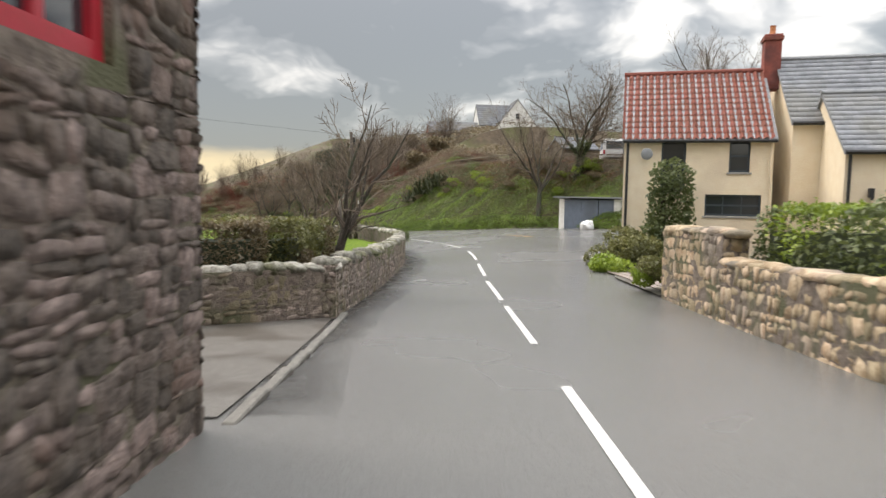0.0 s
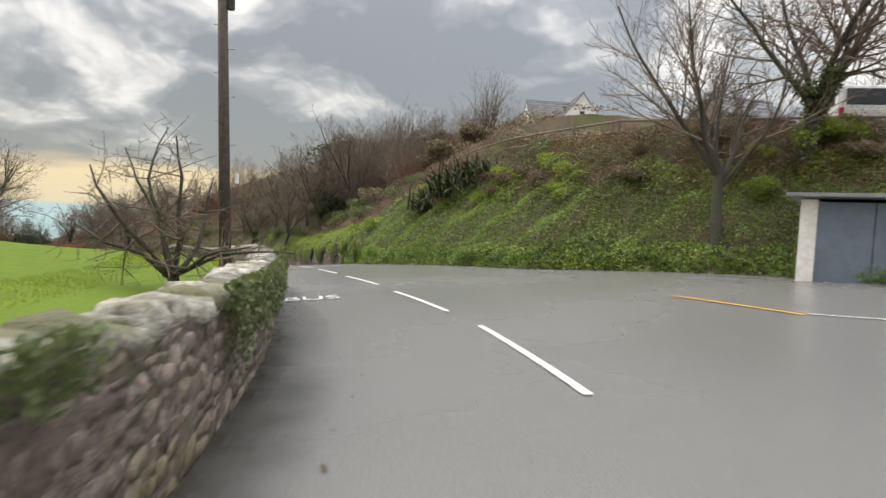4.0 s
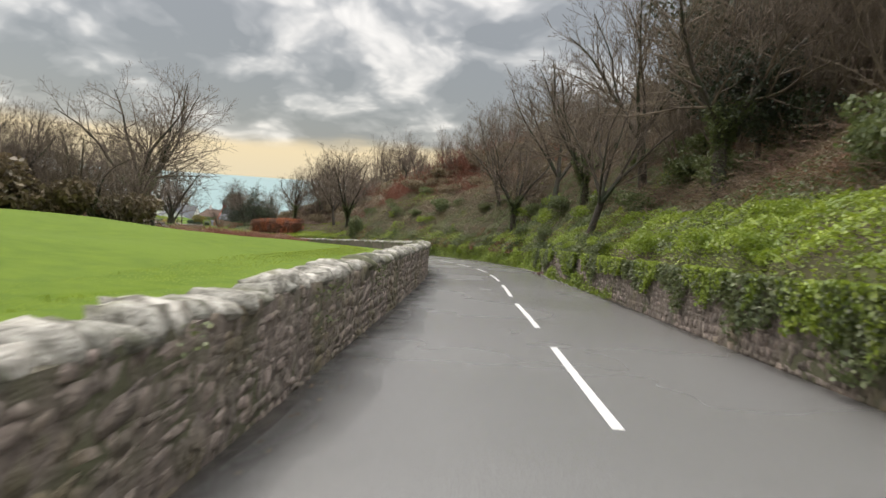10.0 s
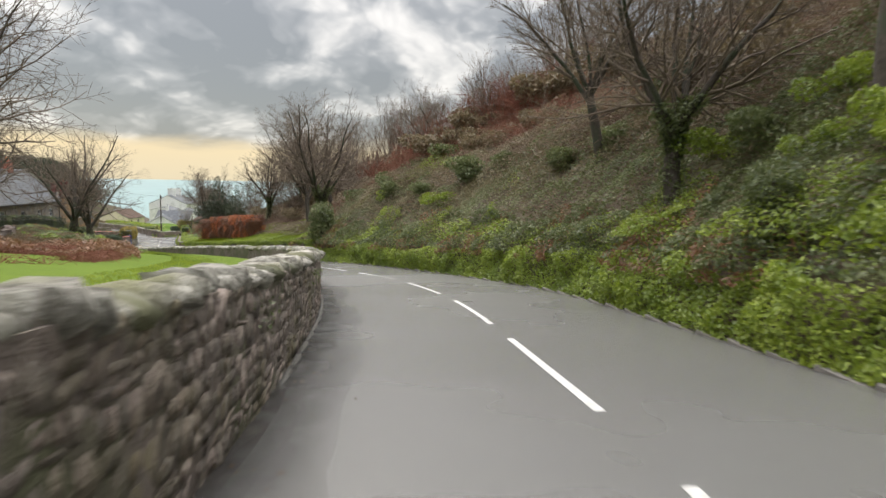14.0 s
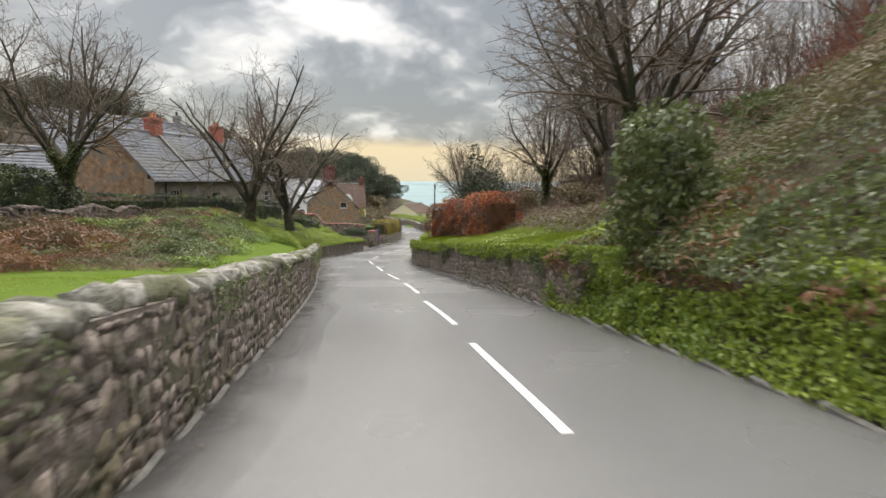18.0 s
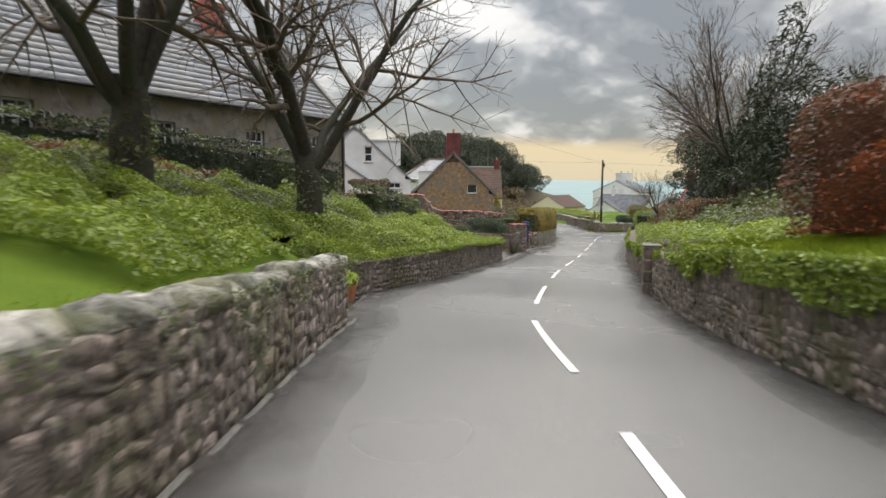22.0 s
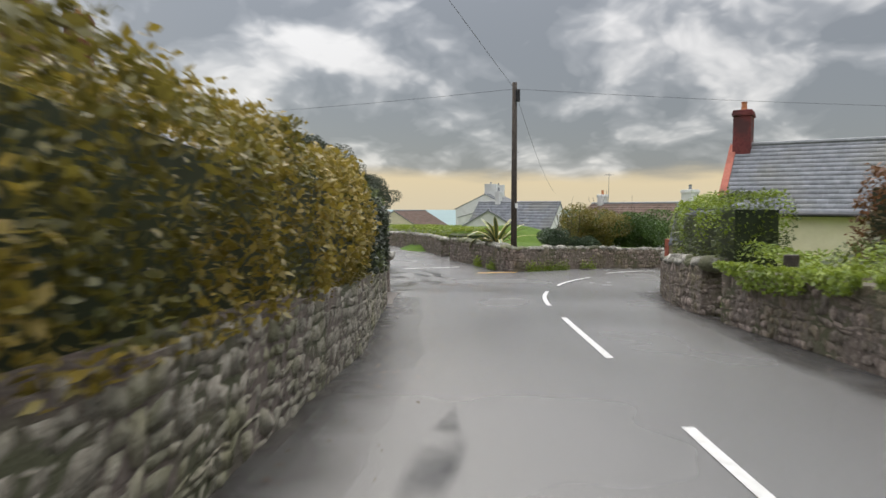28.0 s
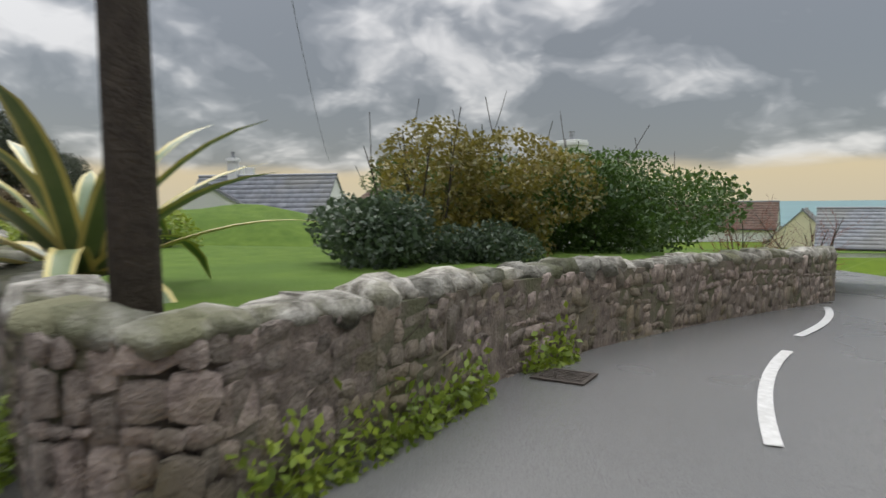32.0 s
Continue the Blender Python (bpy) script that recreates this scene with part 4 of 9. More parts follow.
    for k in ("stone", "coping_stone"):
        some = [t for t in rest if t[1] == k]
        if some:
            vv, ff, o = [], [], 0
            for _, _, i, ma, m in some:
                v, f = (FACES if k == "stone" else BLOCKS)[i]
                a = np.array(m)
                vv.append(v @ a[:3, :3].T + a[:3, 3]); ff.append(f + o)
                o += len(v)
            ob = child("stonework" if k == "stone" else "coping", mesh_np("stonework", np.concatenate(vv), np.concatenate(ff), M[some[0][3] + "_j"], k != "stone"), root)
            tagged(ob, kind="stuff")
    return root


def along(s0, s1, side, off=0.0, h=0.0, step=1.0):
    """Points beside the road, on its left (-1) or right (1) edge."""
    n = max(1, round((s1 - s0) / step))
    return [at(s, (el(s) - off) if side < 0 else (er(s) + off), h) for s in np.linspace(s0, s1, n + 1)]


GREY = "grey-brown granite rubble wall with lichened rounded coping"
stone_wall("wall_roadside_1", GREY + " beside the garden", along(10.8, 36, -1), 0.93, near=4, seed=1, pieces=215)
stone_wall("wall_roadside_2", GREY + " along the field", along(36, 61, -1), lambda u: 0.93 + 0.1 * math.sin(u * 0.3), near=6, seed=2, pieces=215)
stone_wall("wall_roadside_3", GREY + " along the field", along(66.2, 96, -1), lambda u: 0.93 + 0.008 * u, near=4, seed=3, pieces=215)
stone_wall("wall_roadside_4", GREY + ", curving with the road", along(96, 128, -1), lambda u: 1.12 - 0.004 * u, near=16, seed=4, pieces=215)
stone_wall("wall_roadside_5", GREY + ", mossy near its end", along(128, 159, -1), lambda u: 1.0 - 0.002 * u, near=12, seed=5, pieces=215)
# return beside the drive, and the two ends of the field gate
g0 = at(10.8, -1.98)
stone_wall("wall_drive", "granite rubble garden wall returning along the drive", [g0 + Vector((0.03, 0.12, 0)), g0 + Vector((-3.0, -1.6, 0.02)), g0 + Vector((-9, -3.4, 0.1))][::-1], 0.86, near=20, seed=6, pieces=100)
stone_wall("wall_gate_return", "rubble wall end curving in to the field gate", [at(66.2, -1.6), at(67.2, -3.0, 0.1), at(68.1, -4.6, 0.2)][::-1], 0.95, near=0, seed=7, pieces=80)
stone_wall("wall_gate_return", "rubble wall end turning in to the field gate", [at(61, -1.5), at(61.9, -2.7, 0.1), at(62.9, -4.5, 0.2)], 0.92, near=0, seed=8, pieces=80)
bank_pts = [Vector((x_, y_, float(ground_height(np.array([x_]), np.array([y_]))[0]) - 0.1)) for x_, y_ in ((-63.5, 107.0), (-67.5, 110.0), (-72.5, 113.0), (-78.5, 115.6))]
stone_wall("wall_field_bank", "tumbled dry-stone bank below the dark hedge", bank_pts, lambda u: 0.75 + 0.12 * math.sin(u * 1.3), near=8, seed=27, pieces=60, cope_h=0.08, stone="stone_dark", cope="stone_dark")
# right hand side
GOLD = "golden sandstone rubble garden wall"
stone_wall("wall_garden_low", GOLD + " with flat coping, stepping up", along(-14, 10.3, 1)[::-1], 0.95, stone="stone_gold", cope="stone_gold", cope_h=0.07, near=8, seed=9, pieces=205, rows=(0.12, 0.26))
stone_wall("wall_garden_high", GOLD + ", taller end beside the drive", along(10.3, 13.3, 1)[::-1], 1.42, stone="stone_gold", cope="stone_gold", cope_h=0.08, near=1, seed=10, pieces=120, rows=(0.12, 0.26))
RET = "low retaining wall of dark mossy rubble under the bank"
stone_wall("wall_bank_1", RET, along(57, 94, 1)[::-1], lambda u: 0.95 * min(1, u / 3 + 0.3) * min(1, (37 - u) / 8 + 0.1), near=16, seed=11, cope=None, pieces=205)
stone_wall("wall_bank_2", "retaining wall of dark rubble below the grass bank", along(133, 160.5, 1)[::-1], 1.08, near=12, seed=12, cope=None, pieces=215)
stone_wall("wall_bank_3", "granite rubble retaining wall below the scrub", along(160.4, 190, 1)[::-1], lambda u: 0.98 if u < 25 else 0.98 + (u - 25) * 0.02, near=16, seed=13, cope=None, pieces=215)
stone_wall("wall_bank_4", "granite rubble roadside wall below the hedge", along(190, 204.5, 1)[::-1], 0.95, near=6, seed=14, cope=None, pieces=260)
stone_wall("wall_bank_5", "granite rubble wall with lichened top below the clipped hedge", along(205.6, 213.6, 1)[::-1], 0.95, near=3, seed=15, cope="coping", cope_h=0.12, pieces=200)
# left hand side, lower half
stone_wall("wall_bed", "low rubble wall holding a raised planted bed", [at(159.6, -4.2), at(161.4, -3.4), at(164, -2.65), at(167, -2.05), at(172, -1.88), at(177.4, -1.75)], lambda u: 0.62 + 0.016 * u, near=14, seed=16, cope=None, pieces=205)
stone_wall("wall_bed_return", "end of the raised bed's rubble wall turning in", [at(177.4, -1.8), at(177.9, -3.2), at(178.0, -6)][::-1][::-1], 0.82, near=0, seed=17, cope=None, pieces=70)
HEDGEWALL = "granite rubble wall under a clipped golden hedge"
stone_wall("wall_hedge", HEDGEWALL, along(191.2, 206.3, -1, 0.02), 0.92, near=9, seed=18, cope=None, pieces=215, stone="stone_pale")
stone_wall("wall_hedge_return", HEDGEWALL + ", running back from the road", [at(191.2, -1.5), at(191.3, -4), at(191.6, -9)][::-1], 0.92, near=8, seed=19, cope=None, pieces=140)
# junction: wall round the grass corner, lane walls
JW = [(-129.3, 164.0), (-126.6, 163.25), (-124.6, 162.7), (-123.3, 162.3), (-122.72, 162.62), (-122.76, 164.2), (-122.95, 165.8), (-122.75, 167.6), (-122.1, 170.4), (-121.3, 173.2), (-120.85, 174.9)]
JZ = (-14.3, -14.3, -14.28, -14.28, -14.29, -14.32, -14.36, -14.4, -14.46, -14.55, -14.6)
jp = [Vector((x, y, z)) for (x, y), z in zip(JW, JZ)]
stone_wall("wall_junction", "granite rubble wall with rounded coping sweeping round the grassy corner", jp, lambda u: 0.98 - 0.012 * u, near=6, seed=20, cope_h=0.1, pieces=215, faces=(1,))
stone_wall("wall_gateway", "short rubble wall beside a gateway", [(-131.3, 164.9, -14.3), (-134.5, 166.4, -14.3), (-140, 168.2, -14.35), (-158, 173.4, -14.8)][::-1], 0.85, near=26, seed=21, cope_h=0.1, pieces=90, faces=(1, ))
stone_wall("wall_lane", "granite rubble wall with rounded coping along the lane", [(-118.54, 154.27, -14.02), (-121.3, 155.85, -14.1), (-125, 157.5, -14.22), (-128.4, 158.95, -14.35)], lambda u: 0.92 + 0.01 * u, thick=0.3, near=0, seed=22, cope_h=0.12, pieces=205, faces=(1,))
stone_wall("wall_lane_end", "square rubble end of the lane wall", [(-118.7, 154.0, -14.02), (-118.54, 154.27, -14.02)], 0.92, thick=0.36, near=0, seed=23, pieces=40, cope_h=0.1)
stone_wall("wall_lane_pier", "taller rubble pier ending the lane wall", [(-128.3, 158.9, -14.35), (-129.0, 159.2, -14.36)], 1.22, thick=0.5, near=0, seed=24, pieces=40, cope_h=0.1, faces=(1, -1))
stone_wall("wall_lane_far", "mossy rubble wall further down the lane", [(-129.0, 159.25, -14.36), (-134, 160.9, -14.45), (-141, 163.4, -14.6)], 0.85, near=0, seed=25, pieces=60, cope=None)
stone_wall("wall_lawn_edge", "low dark retaining wall along the lawn", [(-118.66, 154.03, -14.02), (-119.55, 152.7, -14.02), (-121.3, 151.3, -14.05), (-127, 152.1, -14.1)][::-1], 0.36, thick=0.22, near=8, seed=26, stone="stone_dark", pieces=80, cope="kerb_s", cope_h=0.03)


def sheet(name, outline, z, material, label, category, h=0.0):
    """A paved or grassed patch on an outline of (x, y) with heights."""
    bm = bmesh.new()
    vs = [bm.verts.new((x, y, zz + h)) for (x, y), zz in zip(outline, z)]
    bm.faces.new(vs)
    bmesh.ops.triangulate(bm, faces=bm.faces)
    if sum(f.normal.z for f in bm.faces) < 0:
        bmesh.ops.reverse_faces(bm, faces=bm.faces)
    me = bpy.data.meshes.new(name)
    bm.to_mesh(me)
    bm.free()
    me.materials.append(M[material])
    return tagged(new(name, me), label, category, "", "structure")


sheet("lane", [(-113.5, 152.6), (-118.5, 153.9), (-120.8, 155.3), (-123.4, 156.6), (-131.3, 159.8), (-166, 171.7), (-190, 180), (-190, 184.5), (-166, 176.4), (-158.5, 173.6), (-140, 168.4), (-131.2, 165.3), (-129.4, 164.6), (-126.5, 163.9), (-123.7, 163.4), (-123.0, 165.0), (-120, 163), (-117, 157.5)],
      (-13.85, -14.0, -14.1, -14.15, -14.3, -15.1, -15.8, -15.8, -15.1, -14.85, -14.4, -14.3, -14.3, -14.3, -14.36, -14.42, -14.35, -14.1), "asphalt", "wet asphalt lane leading off ahead", "road", -0.012)


def mark(name, pts, w, z, material, label):
    """A painted stripe through points on the road."""
    if len(pts) == 3:
        # a smooth curve through the three points
        a, b, c = (np.array(p) for p in pts)
        pts = [tuple(a * (1 - t) * (1 - 2 * t) + b * 4 * t * (1 - t) + c * t * (2 * t - 1)) for t in np.linspace(0, 1, 13)]
    line = Line([(x, y, 0) for x, y in pts])
    rows = []
    for q in np.linspace(0, line.length, 13):
        p, (d, nr) = line.get(q), line.axes(q)
        rows.append([(p.x - nr.x * w / 2, p.y - nr.y * w / 2, z(p)), (p.x + nr.x * w / 2, p.y + nr.y * w / 2, z(p))])
    return strip(name, rows, M[material], label=label, category="road marking")


def over_road(p):
    s, l, z = stations([p.x], [p.y])
    return float(z[0]) + 0.026


for pts in ([(-117.7, 159.6), (-118.7, 161.2), (-119.5, 163.0)], [(-120.75, 165.3), (-121.0, 167), (-121.0, 168.6)], [(-121.0, 169.7), (-120.8, 171.6), (-120.9, 173.4)], [(-121.1, 175.2), (-121.6, 178.5)]):
    tagged(mark("centre_line_dash", pts, 0.11, over_road, "paint_white", "white painted dash curving round the junction"), group="centre line dashes")
SURFACES = []
for nm in ("road", "lane"):
    me_ = bpy.data.objects[nm].data
    SURFACES.append(BVHTree.FromPolygons([v.co for v in me_.vertices], [tuple(f.vertices) for f in me_.polygons]))


def paved(x, y):
    """Height of the road or lane, whichever lies on top."""
    hits = [t.ray_cast(Vector((x, y, 0)), Vector((0, 0, -1)))[0] for t in SURFACES]
    return max((h.z for h in hits if h is not None), default=float(stations([x], [y])[2][0]))


mark("yellow_line", [(-122.85, 160.6), (-122.5, 162.3)], 0.16, lambda p: over_road(p) - 0.014, "paint_yellow", "short yellow stop line across the lane mouth")
mark("worn_line", [(-126.0, 158.9), (-125.7, 160.2), (-125.3, 161.6)], 0.16, lambda p: -14.235, "paint_white", "worn white line across the lane mouth")
mark("yellow_line", [(3.7, 37.9), (4.4, 36.4), (4.9, 35.2)], 0.13, over_road, "paint_yellow", "yellow line at the side lane's mouth")
mark("white_line", [(5.0, 35.3), (7.2, 33.5), (9.8, 31.2)], 0.1, over_road, "paint_white", "thin white line across the side lane's mouth")


def lettering(s, l, turn, size=0.62, stretch=2.6, way=None):
    cu = bpy.data.curves.new("bus_lettering", "FONT")
    cu.body, cu.size, cu.align_x, cu.align_y = "BUS", size, "CENTER", "CENTER"
    tmp = bpy.data.objects.new("tmp", cu)
    me = bpy.data.meshes.new_from_object(tmp)
    bpy.data.objects.remove(tmp)
    me.materials.append(M["paint_white"])
    ob = new("bus_lettering", me)
    p = at(s, l, 0.03)
    q, r_ = at(s + 1, l, 0.03), at(s, l + 1, 0.03)
    x, y = (r_ - p).normalized(), (q - p).normalized()
    if way:
        x = Vector((way[0], way[1], 0.07)).normalized()
        y = Vector((-way[1], way[0], 0.0)).normalized()
        p = Vector((5.62, 23.24, -0.79 + 0.035))
    if turn:
        x, y = -x, -y
    m = Matrix.Identity(4)
    m.col[0][:3], m.col[1][:3], m.col[2][:3], m.col[3][:3] = x, y * stretch, x.cross(y), p
    ob.matrix_basis = m
    tagged(ob, "white BUS lettering painted on the road", "road marking", "", "structure")


lettering(39.0, -0.82, False, 0.72, 1.45)
lettering(23.2, 5.8, True, 0.72, 1.65, (1.349, -0.192))


# ---- buildings ----
def wall_panel(bm, length, height, openings, thick, at_y=0.0, x0=0.0):
    """A wall along x from x0, its outer face at y = at_y and its body behind, with holes (x, z, width, height)."""
    xs = sorted({0.0, length, *[o[0] for o in openings], *[o[0] + o[2] for o in openings]})
    for a, b in zip(xs, xs[1:]):
        if b - a < 1e-4:
            continue
        holes = sorted((o[1], o[1] + o[3]) for o in openings if o[0] < (a + b) / 2 < o[0] + o[2])
        z = 0.0
        for lo, hi in holes + [(height, height)]:
            if lo - z > 1e-4:
                box(bm, x0 + a, x0 + b, at_y, at_y + thick, z, lo)
            z = hi
    bmesh.ops.remove_doubles(bm, verts=bm.verts, dist=1e-4)
    return bm


def window(parent, x, z, w, h, y=0.0, bars=(1, 2), paint="white_paint", sill=True, name="window", deep=0.1):
    """A window in a wall's hole; outer wall face at y."""
    fr = boxes((x, x + 0.06, y + deep, y + deep + 0.07, z, z + h), (x + w - 0.06, x + w, y + deep, y + deep + 0.07, z, z + h),
               (x + 0.06, x + w - 0.06, y + deep, y + deep + 0.07, z + h - 0.06, z + h), (x + 0.06, x + w - 0.06, y + deep, y + deep + 0.07, z, z + 0.07))
    for k in range(bars[0]):
        q = x + w * (k + 1) / (bars[0] + 1)
        box(fr, q - 0.016, q + 0.016, y + deep + 0.01, y + deep + 0.055, z + 0.07, z + h - 0.06)
    for k in range(bars[1]):
        q = z + h * (k + 1) / (bars[1] + 1)
        wd = 0.03 if bars[1] % 2 and k == bars[1] // 2 else 0.016
        box(fr, x + 0.06, x + w - 0.06, y + deep + 0.008, y + deep + 0.057, q - wd, q + wd)
    ob = part(name, fr, M[paint], parent)
    part("pane", boxes((x + 0.05, x + w - 0.05, y + deep + 0.025, y + deep + 0.04, z + 0.05, z + h - 0.05)), M["glass"], ob)
    if sill:
        part("sill", boxes((x - 0.06, x + w + 0.06, y - 0.05, y + deep, z - 0.07, z - 0.002), bevel=0.01), M["sill_stone"], ob)
    return ob


def chimney(parent, x, y, z0, z1, w=0.55, d=0.55, material="brick", pots=1, pot="clay"):
    bm = boxes((x - w / 2, x + w / 2, y - d / 2, y + d / 2, z0, z1 - 0.22), (x - w / 2 - 0.05, x + w / 2 + 0.05, y - d / 2 - 0.05, y + d / 2 + 0.05, z1 - 0.22, z1 - 0.08),
               (x - w / 2 - 0.02, x + w / 2 + 0.02, y - d / 2 - 0.02, y + d / 2 + 0.02, z1 - 0.08, z1), bevel=0.012)
    ob = part("chimney", bm, M[material], parent)
    for k in range(pots):
        q = x + (k - (pots - 1) / 2) * 0.32
        b2 = bmesh.new()
        tube(b2, [(q, y, z1), (q, y, z1 + 0.12), (q, y, z1 + 0.3), (q, y, z1 + 0.34)], (0.13, 0.10, 0.095, 0.12), 10)
        part("chimney_pot", b2, M[pot], ob)
    return ob


def slates(parent, x0, x1, y0, z0, y1, z1, material="slate_j", course=0.28, wide=0.3, name="slating", lap=0.012, label=""):
    """One roof slope from eave (y0, z0) up to ridge (y1, z1), laid in courses of single slates."""
    run = math.hypot(y1 - y0, z1 - z0)
    n = max(1, round(run / course))
    dy, dz = (y1 - y0) / n, (z1 - z0) / n
    ny, nz = -(z1 - z0) / run, (y1 - y0) / run
    if nz < 0:
        ny, nz = -ny, -nz
    r = random.Random(int(x0 * 100 + y0 * 10))
    vs, fq = [], []
    for i in range(n):
        x = x0 - (wide / 2 if i % 2 else 0)
        while x < x1 - 0.01:
            a, b = max(x, x0), min(x + wide - 0.008, x1)
            if b - a > 0.03:
                t = lap * r.uniform(0.8, 1.7)
                o = len(vs)
                ya, za, yb, zb = y0 + dy * i, z0 + dz * i, y0 + dy * (i + 1.08), z0 + dz * (i + 1.08)
                for xx in (a, b):
                    vs += [(xx, ya + ny * t, za + nz * t), (xx, yb, zb), (xx, ya, za)]
                fq += [(o, o + 3, o + 4, o + 1), (o + 2, o + 5, o + 3, o)]
            x += wide
    if y1 < y0:
        fq = [f[::-1] for f in fq]
    return tagged(child(name, mesh_np(name, vs, fq, M[material]), parent, label), kind="stuff")


def pantiles(parent, x0, x1, y0, z0, y1, z1):
    run = math.hypot(y1 - y0, z1 - z0)
    n = round(run / 0.31)
    ny, nz = -(z1 - z0) / run, (y1 - y0) / run
    if nz < 0:
        ny, nz = -ny, -nz
    vs, fq = [], []
    w = 0.24
    k = int((x1 - x0) / w)
    for i in range(n):
        for c in range(k):
            o = len(vs)
            for e, (tt, lift) in enumerate(((i / n, 0.035), ((i + 1.1) / n, 0.0))):
                for q in range(7):
                    a = q / 6
                    wave = 0.045 * math.cos(a * 2 * math.pi) + lift
                    yy, zz = y0 + (y1 - y0) * tt, z0 + (z1 - z0) * tt
                    vs.append((x0 + (c + a) * w, yy + ny * wave, zz + nz * wave))
            for q in range(6):
                f = (o + q, o + q + 1, o + 8 + q, o + 7 + q)
                fq.append(f if y1 > y0 else f[::-1])
    if y1 > y0:
        # the slope over the road: single tiles on one shared mesh
        o = np.array(vs[:14]) - np.array(vs[0])
        me = mesh_np("pantile", o, np.array(fq[:6]), M["pantile"], True)
        for q in range(n * k):
            child("pantile", me, parent, "", Matrix.Translation(Vector(vs[q * 14])))
        return None
    return tagged(child("tiling", mesh_np("tiling", vs, fq, M["pantile"], True), parent, "wavy red clay pantiles"), kind="stuff")


def gable_house(name, label, corner, turn, length, depth, eave, ridge, wall="white", roof="slate_j", front=(), side=(), far_side=(), back_plain=True, thick=0.35, over=0.18, gable_wall=None, verge="lead", roof_kind="slates", course=0.28, wide=0.3, category="house"):
    """A house: x along its front, y into it; corner is the front left foot. front and side hold windows (x, z, w, h, bars x, bars z, paint)."""
    root = thing(name, label, category, corner, turn)
    gable_wall = gable_wall or wall
    bm = wall_panel(bmesh.new(), length, eave, [o[:4] for o in front], thick)
    part("front_wall", bm, M[wall], root)
    bm = wall_panel(bmesh.new(), length, eave, [], thick, depth - thick)
    part("back_wall", bm, M[wall], root)
    for nm, holes, flip in (("gable_wall", side, False), ("gable_wall", far_side, True)):
        bm = wall_panel(bmesh.new(), depth - 2 * thick, eave, [o[:4] for o in holes if o[1] + o[3] <= eave + 1e-3], thick)
        w_, zr = depth - 2 * thick, ridge
        # the part above the eaves, with a hole cut as upright strips
        hi = [o for o in holes if o[1] + o[3] > eave + 1e-3]
        xs = sorted({0.0, w_ / 2, w_, *[q for o in hi for q in (o[0], o[0] + o[2])]})
        top = lambda q: eave + (zr - eave) * (1 - abs(q + thick - depth / 2) / (depth / 2))  # noqa: E731
        for a, b in zip(xs, xs[1:]):
            cut = [o for o in hi if o[0] < (a + b) / 2 < o[0] + o[2]]
            lo = eave
            for o in cut:
                if o[1] > eave:
                    prism(bm, [(a, eave), (b, eave), (b, o[1]), (a, o[1])], 0, thick)
                lo = max(lo, o[1] + o[3])
            if min(top(a), top(b)) > lo - 0.3 or not cut:
                prism(bm, [(a, lo), (b, lo), (b, max(top(b) - 0.02, lo + 0.001)), (a, max(top(a) - 0.02, lo + 0.001))], 0, thick)
        bmesh.ops.remove_doubles(bm, verts=bm.verts, dist=1e-3)
        # turn the panel onto the gable: its x runs along the house's depth
        if not flip:
            mt = Matrix(((0, 1, 0, 0), (-1, 0, 0, depth - thick), (0, 0, 1, 0), (0, 0, 0, 1)))
        else:
            mt = Matrix(((0, -1, 0, length), (1, 0, 0, thick), (0, 0, 1, 0), (0, 0, 0, 1)))
        ob = part(nm, bm, M[gable_wall], root)
        ob.matrix_basis = mt
        for o in holes:
            window(ob, *o[:4], bars=o[4:6], paint=o[6])
    for o in front:
        window(root, *o[:4], bars=o[4:6], paint=o[6])
    zr = ridge + 0.06
    ov = over
    sl = (ridge - eave) / (depth / 2)
    ye, ze = -ov, eave - ov * sl + 0.06
    base = bmesh.new()
    t = 0.1
    prism(base, [(ye, ze), (depth / 2, zr), (depth - ye, ze), (depth - ye, ze - t), (depth / 2, zr - t), (ye, ze - t)], 0, 1)
    ob = part("roof_deck", base, M["lead"], root)
    ob.matrix_basis = Matrix(((0, length + 0.16, 0, -0.08), (1, 0, 0, 0), (0, 0, 1, -0.012), (0, 0, 0, 1)))
    if roof_kind == "slates":
        slates(root, -0.08, length + 0.08, ye, ze, depth / 2, zr, roof, course, wide)
        slates(root, -0.08, length + 0.08, depth - ye, ze, depth / 2, zr, roof, course, wide)
    else:
        pantiles(root, -0.08, length + 0.08, ye, ze, depth / 2, zr)
        pantiles(root, -0.08, length + 0.08, depth - ye, ze, depth / 2, zr)
    bm = bmesh.new()
    tube(bm, [(-0.1, depth / 2, zr + 0.02), (length + 0.1, depth / 2, zr + 0.02)], 0.09, 8)
    part("ridge", bm, M["pantile" if roof_kind != "slates" else verge], root)
    bm = bmesh.new()
    tube(bm, [(-0.05, ye - 0.05, ze - 0.04), (length + 0.05, ye - 0.05, ze - 0.06)], 0.06, 8)
    part("gutter", bm, M["black"], root)
    return root


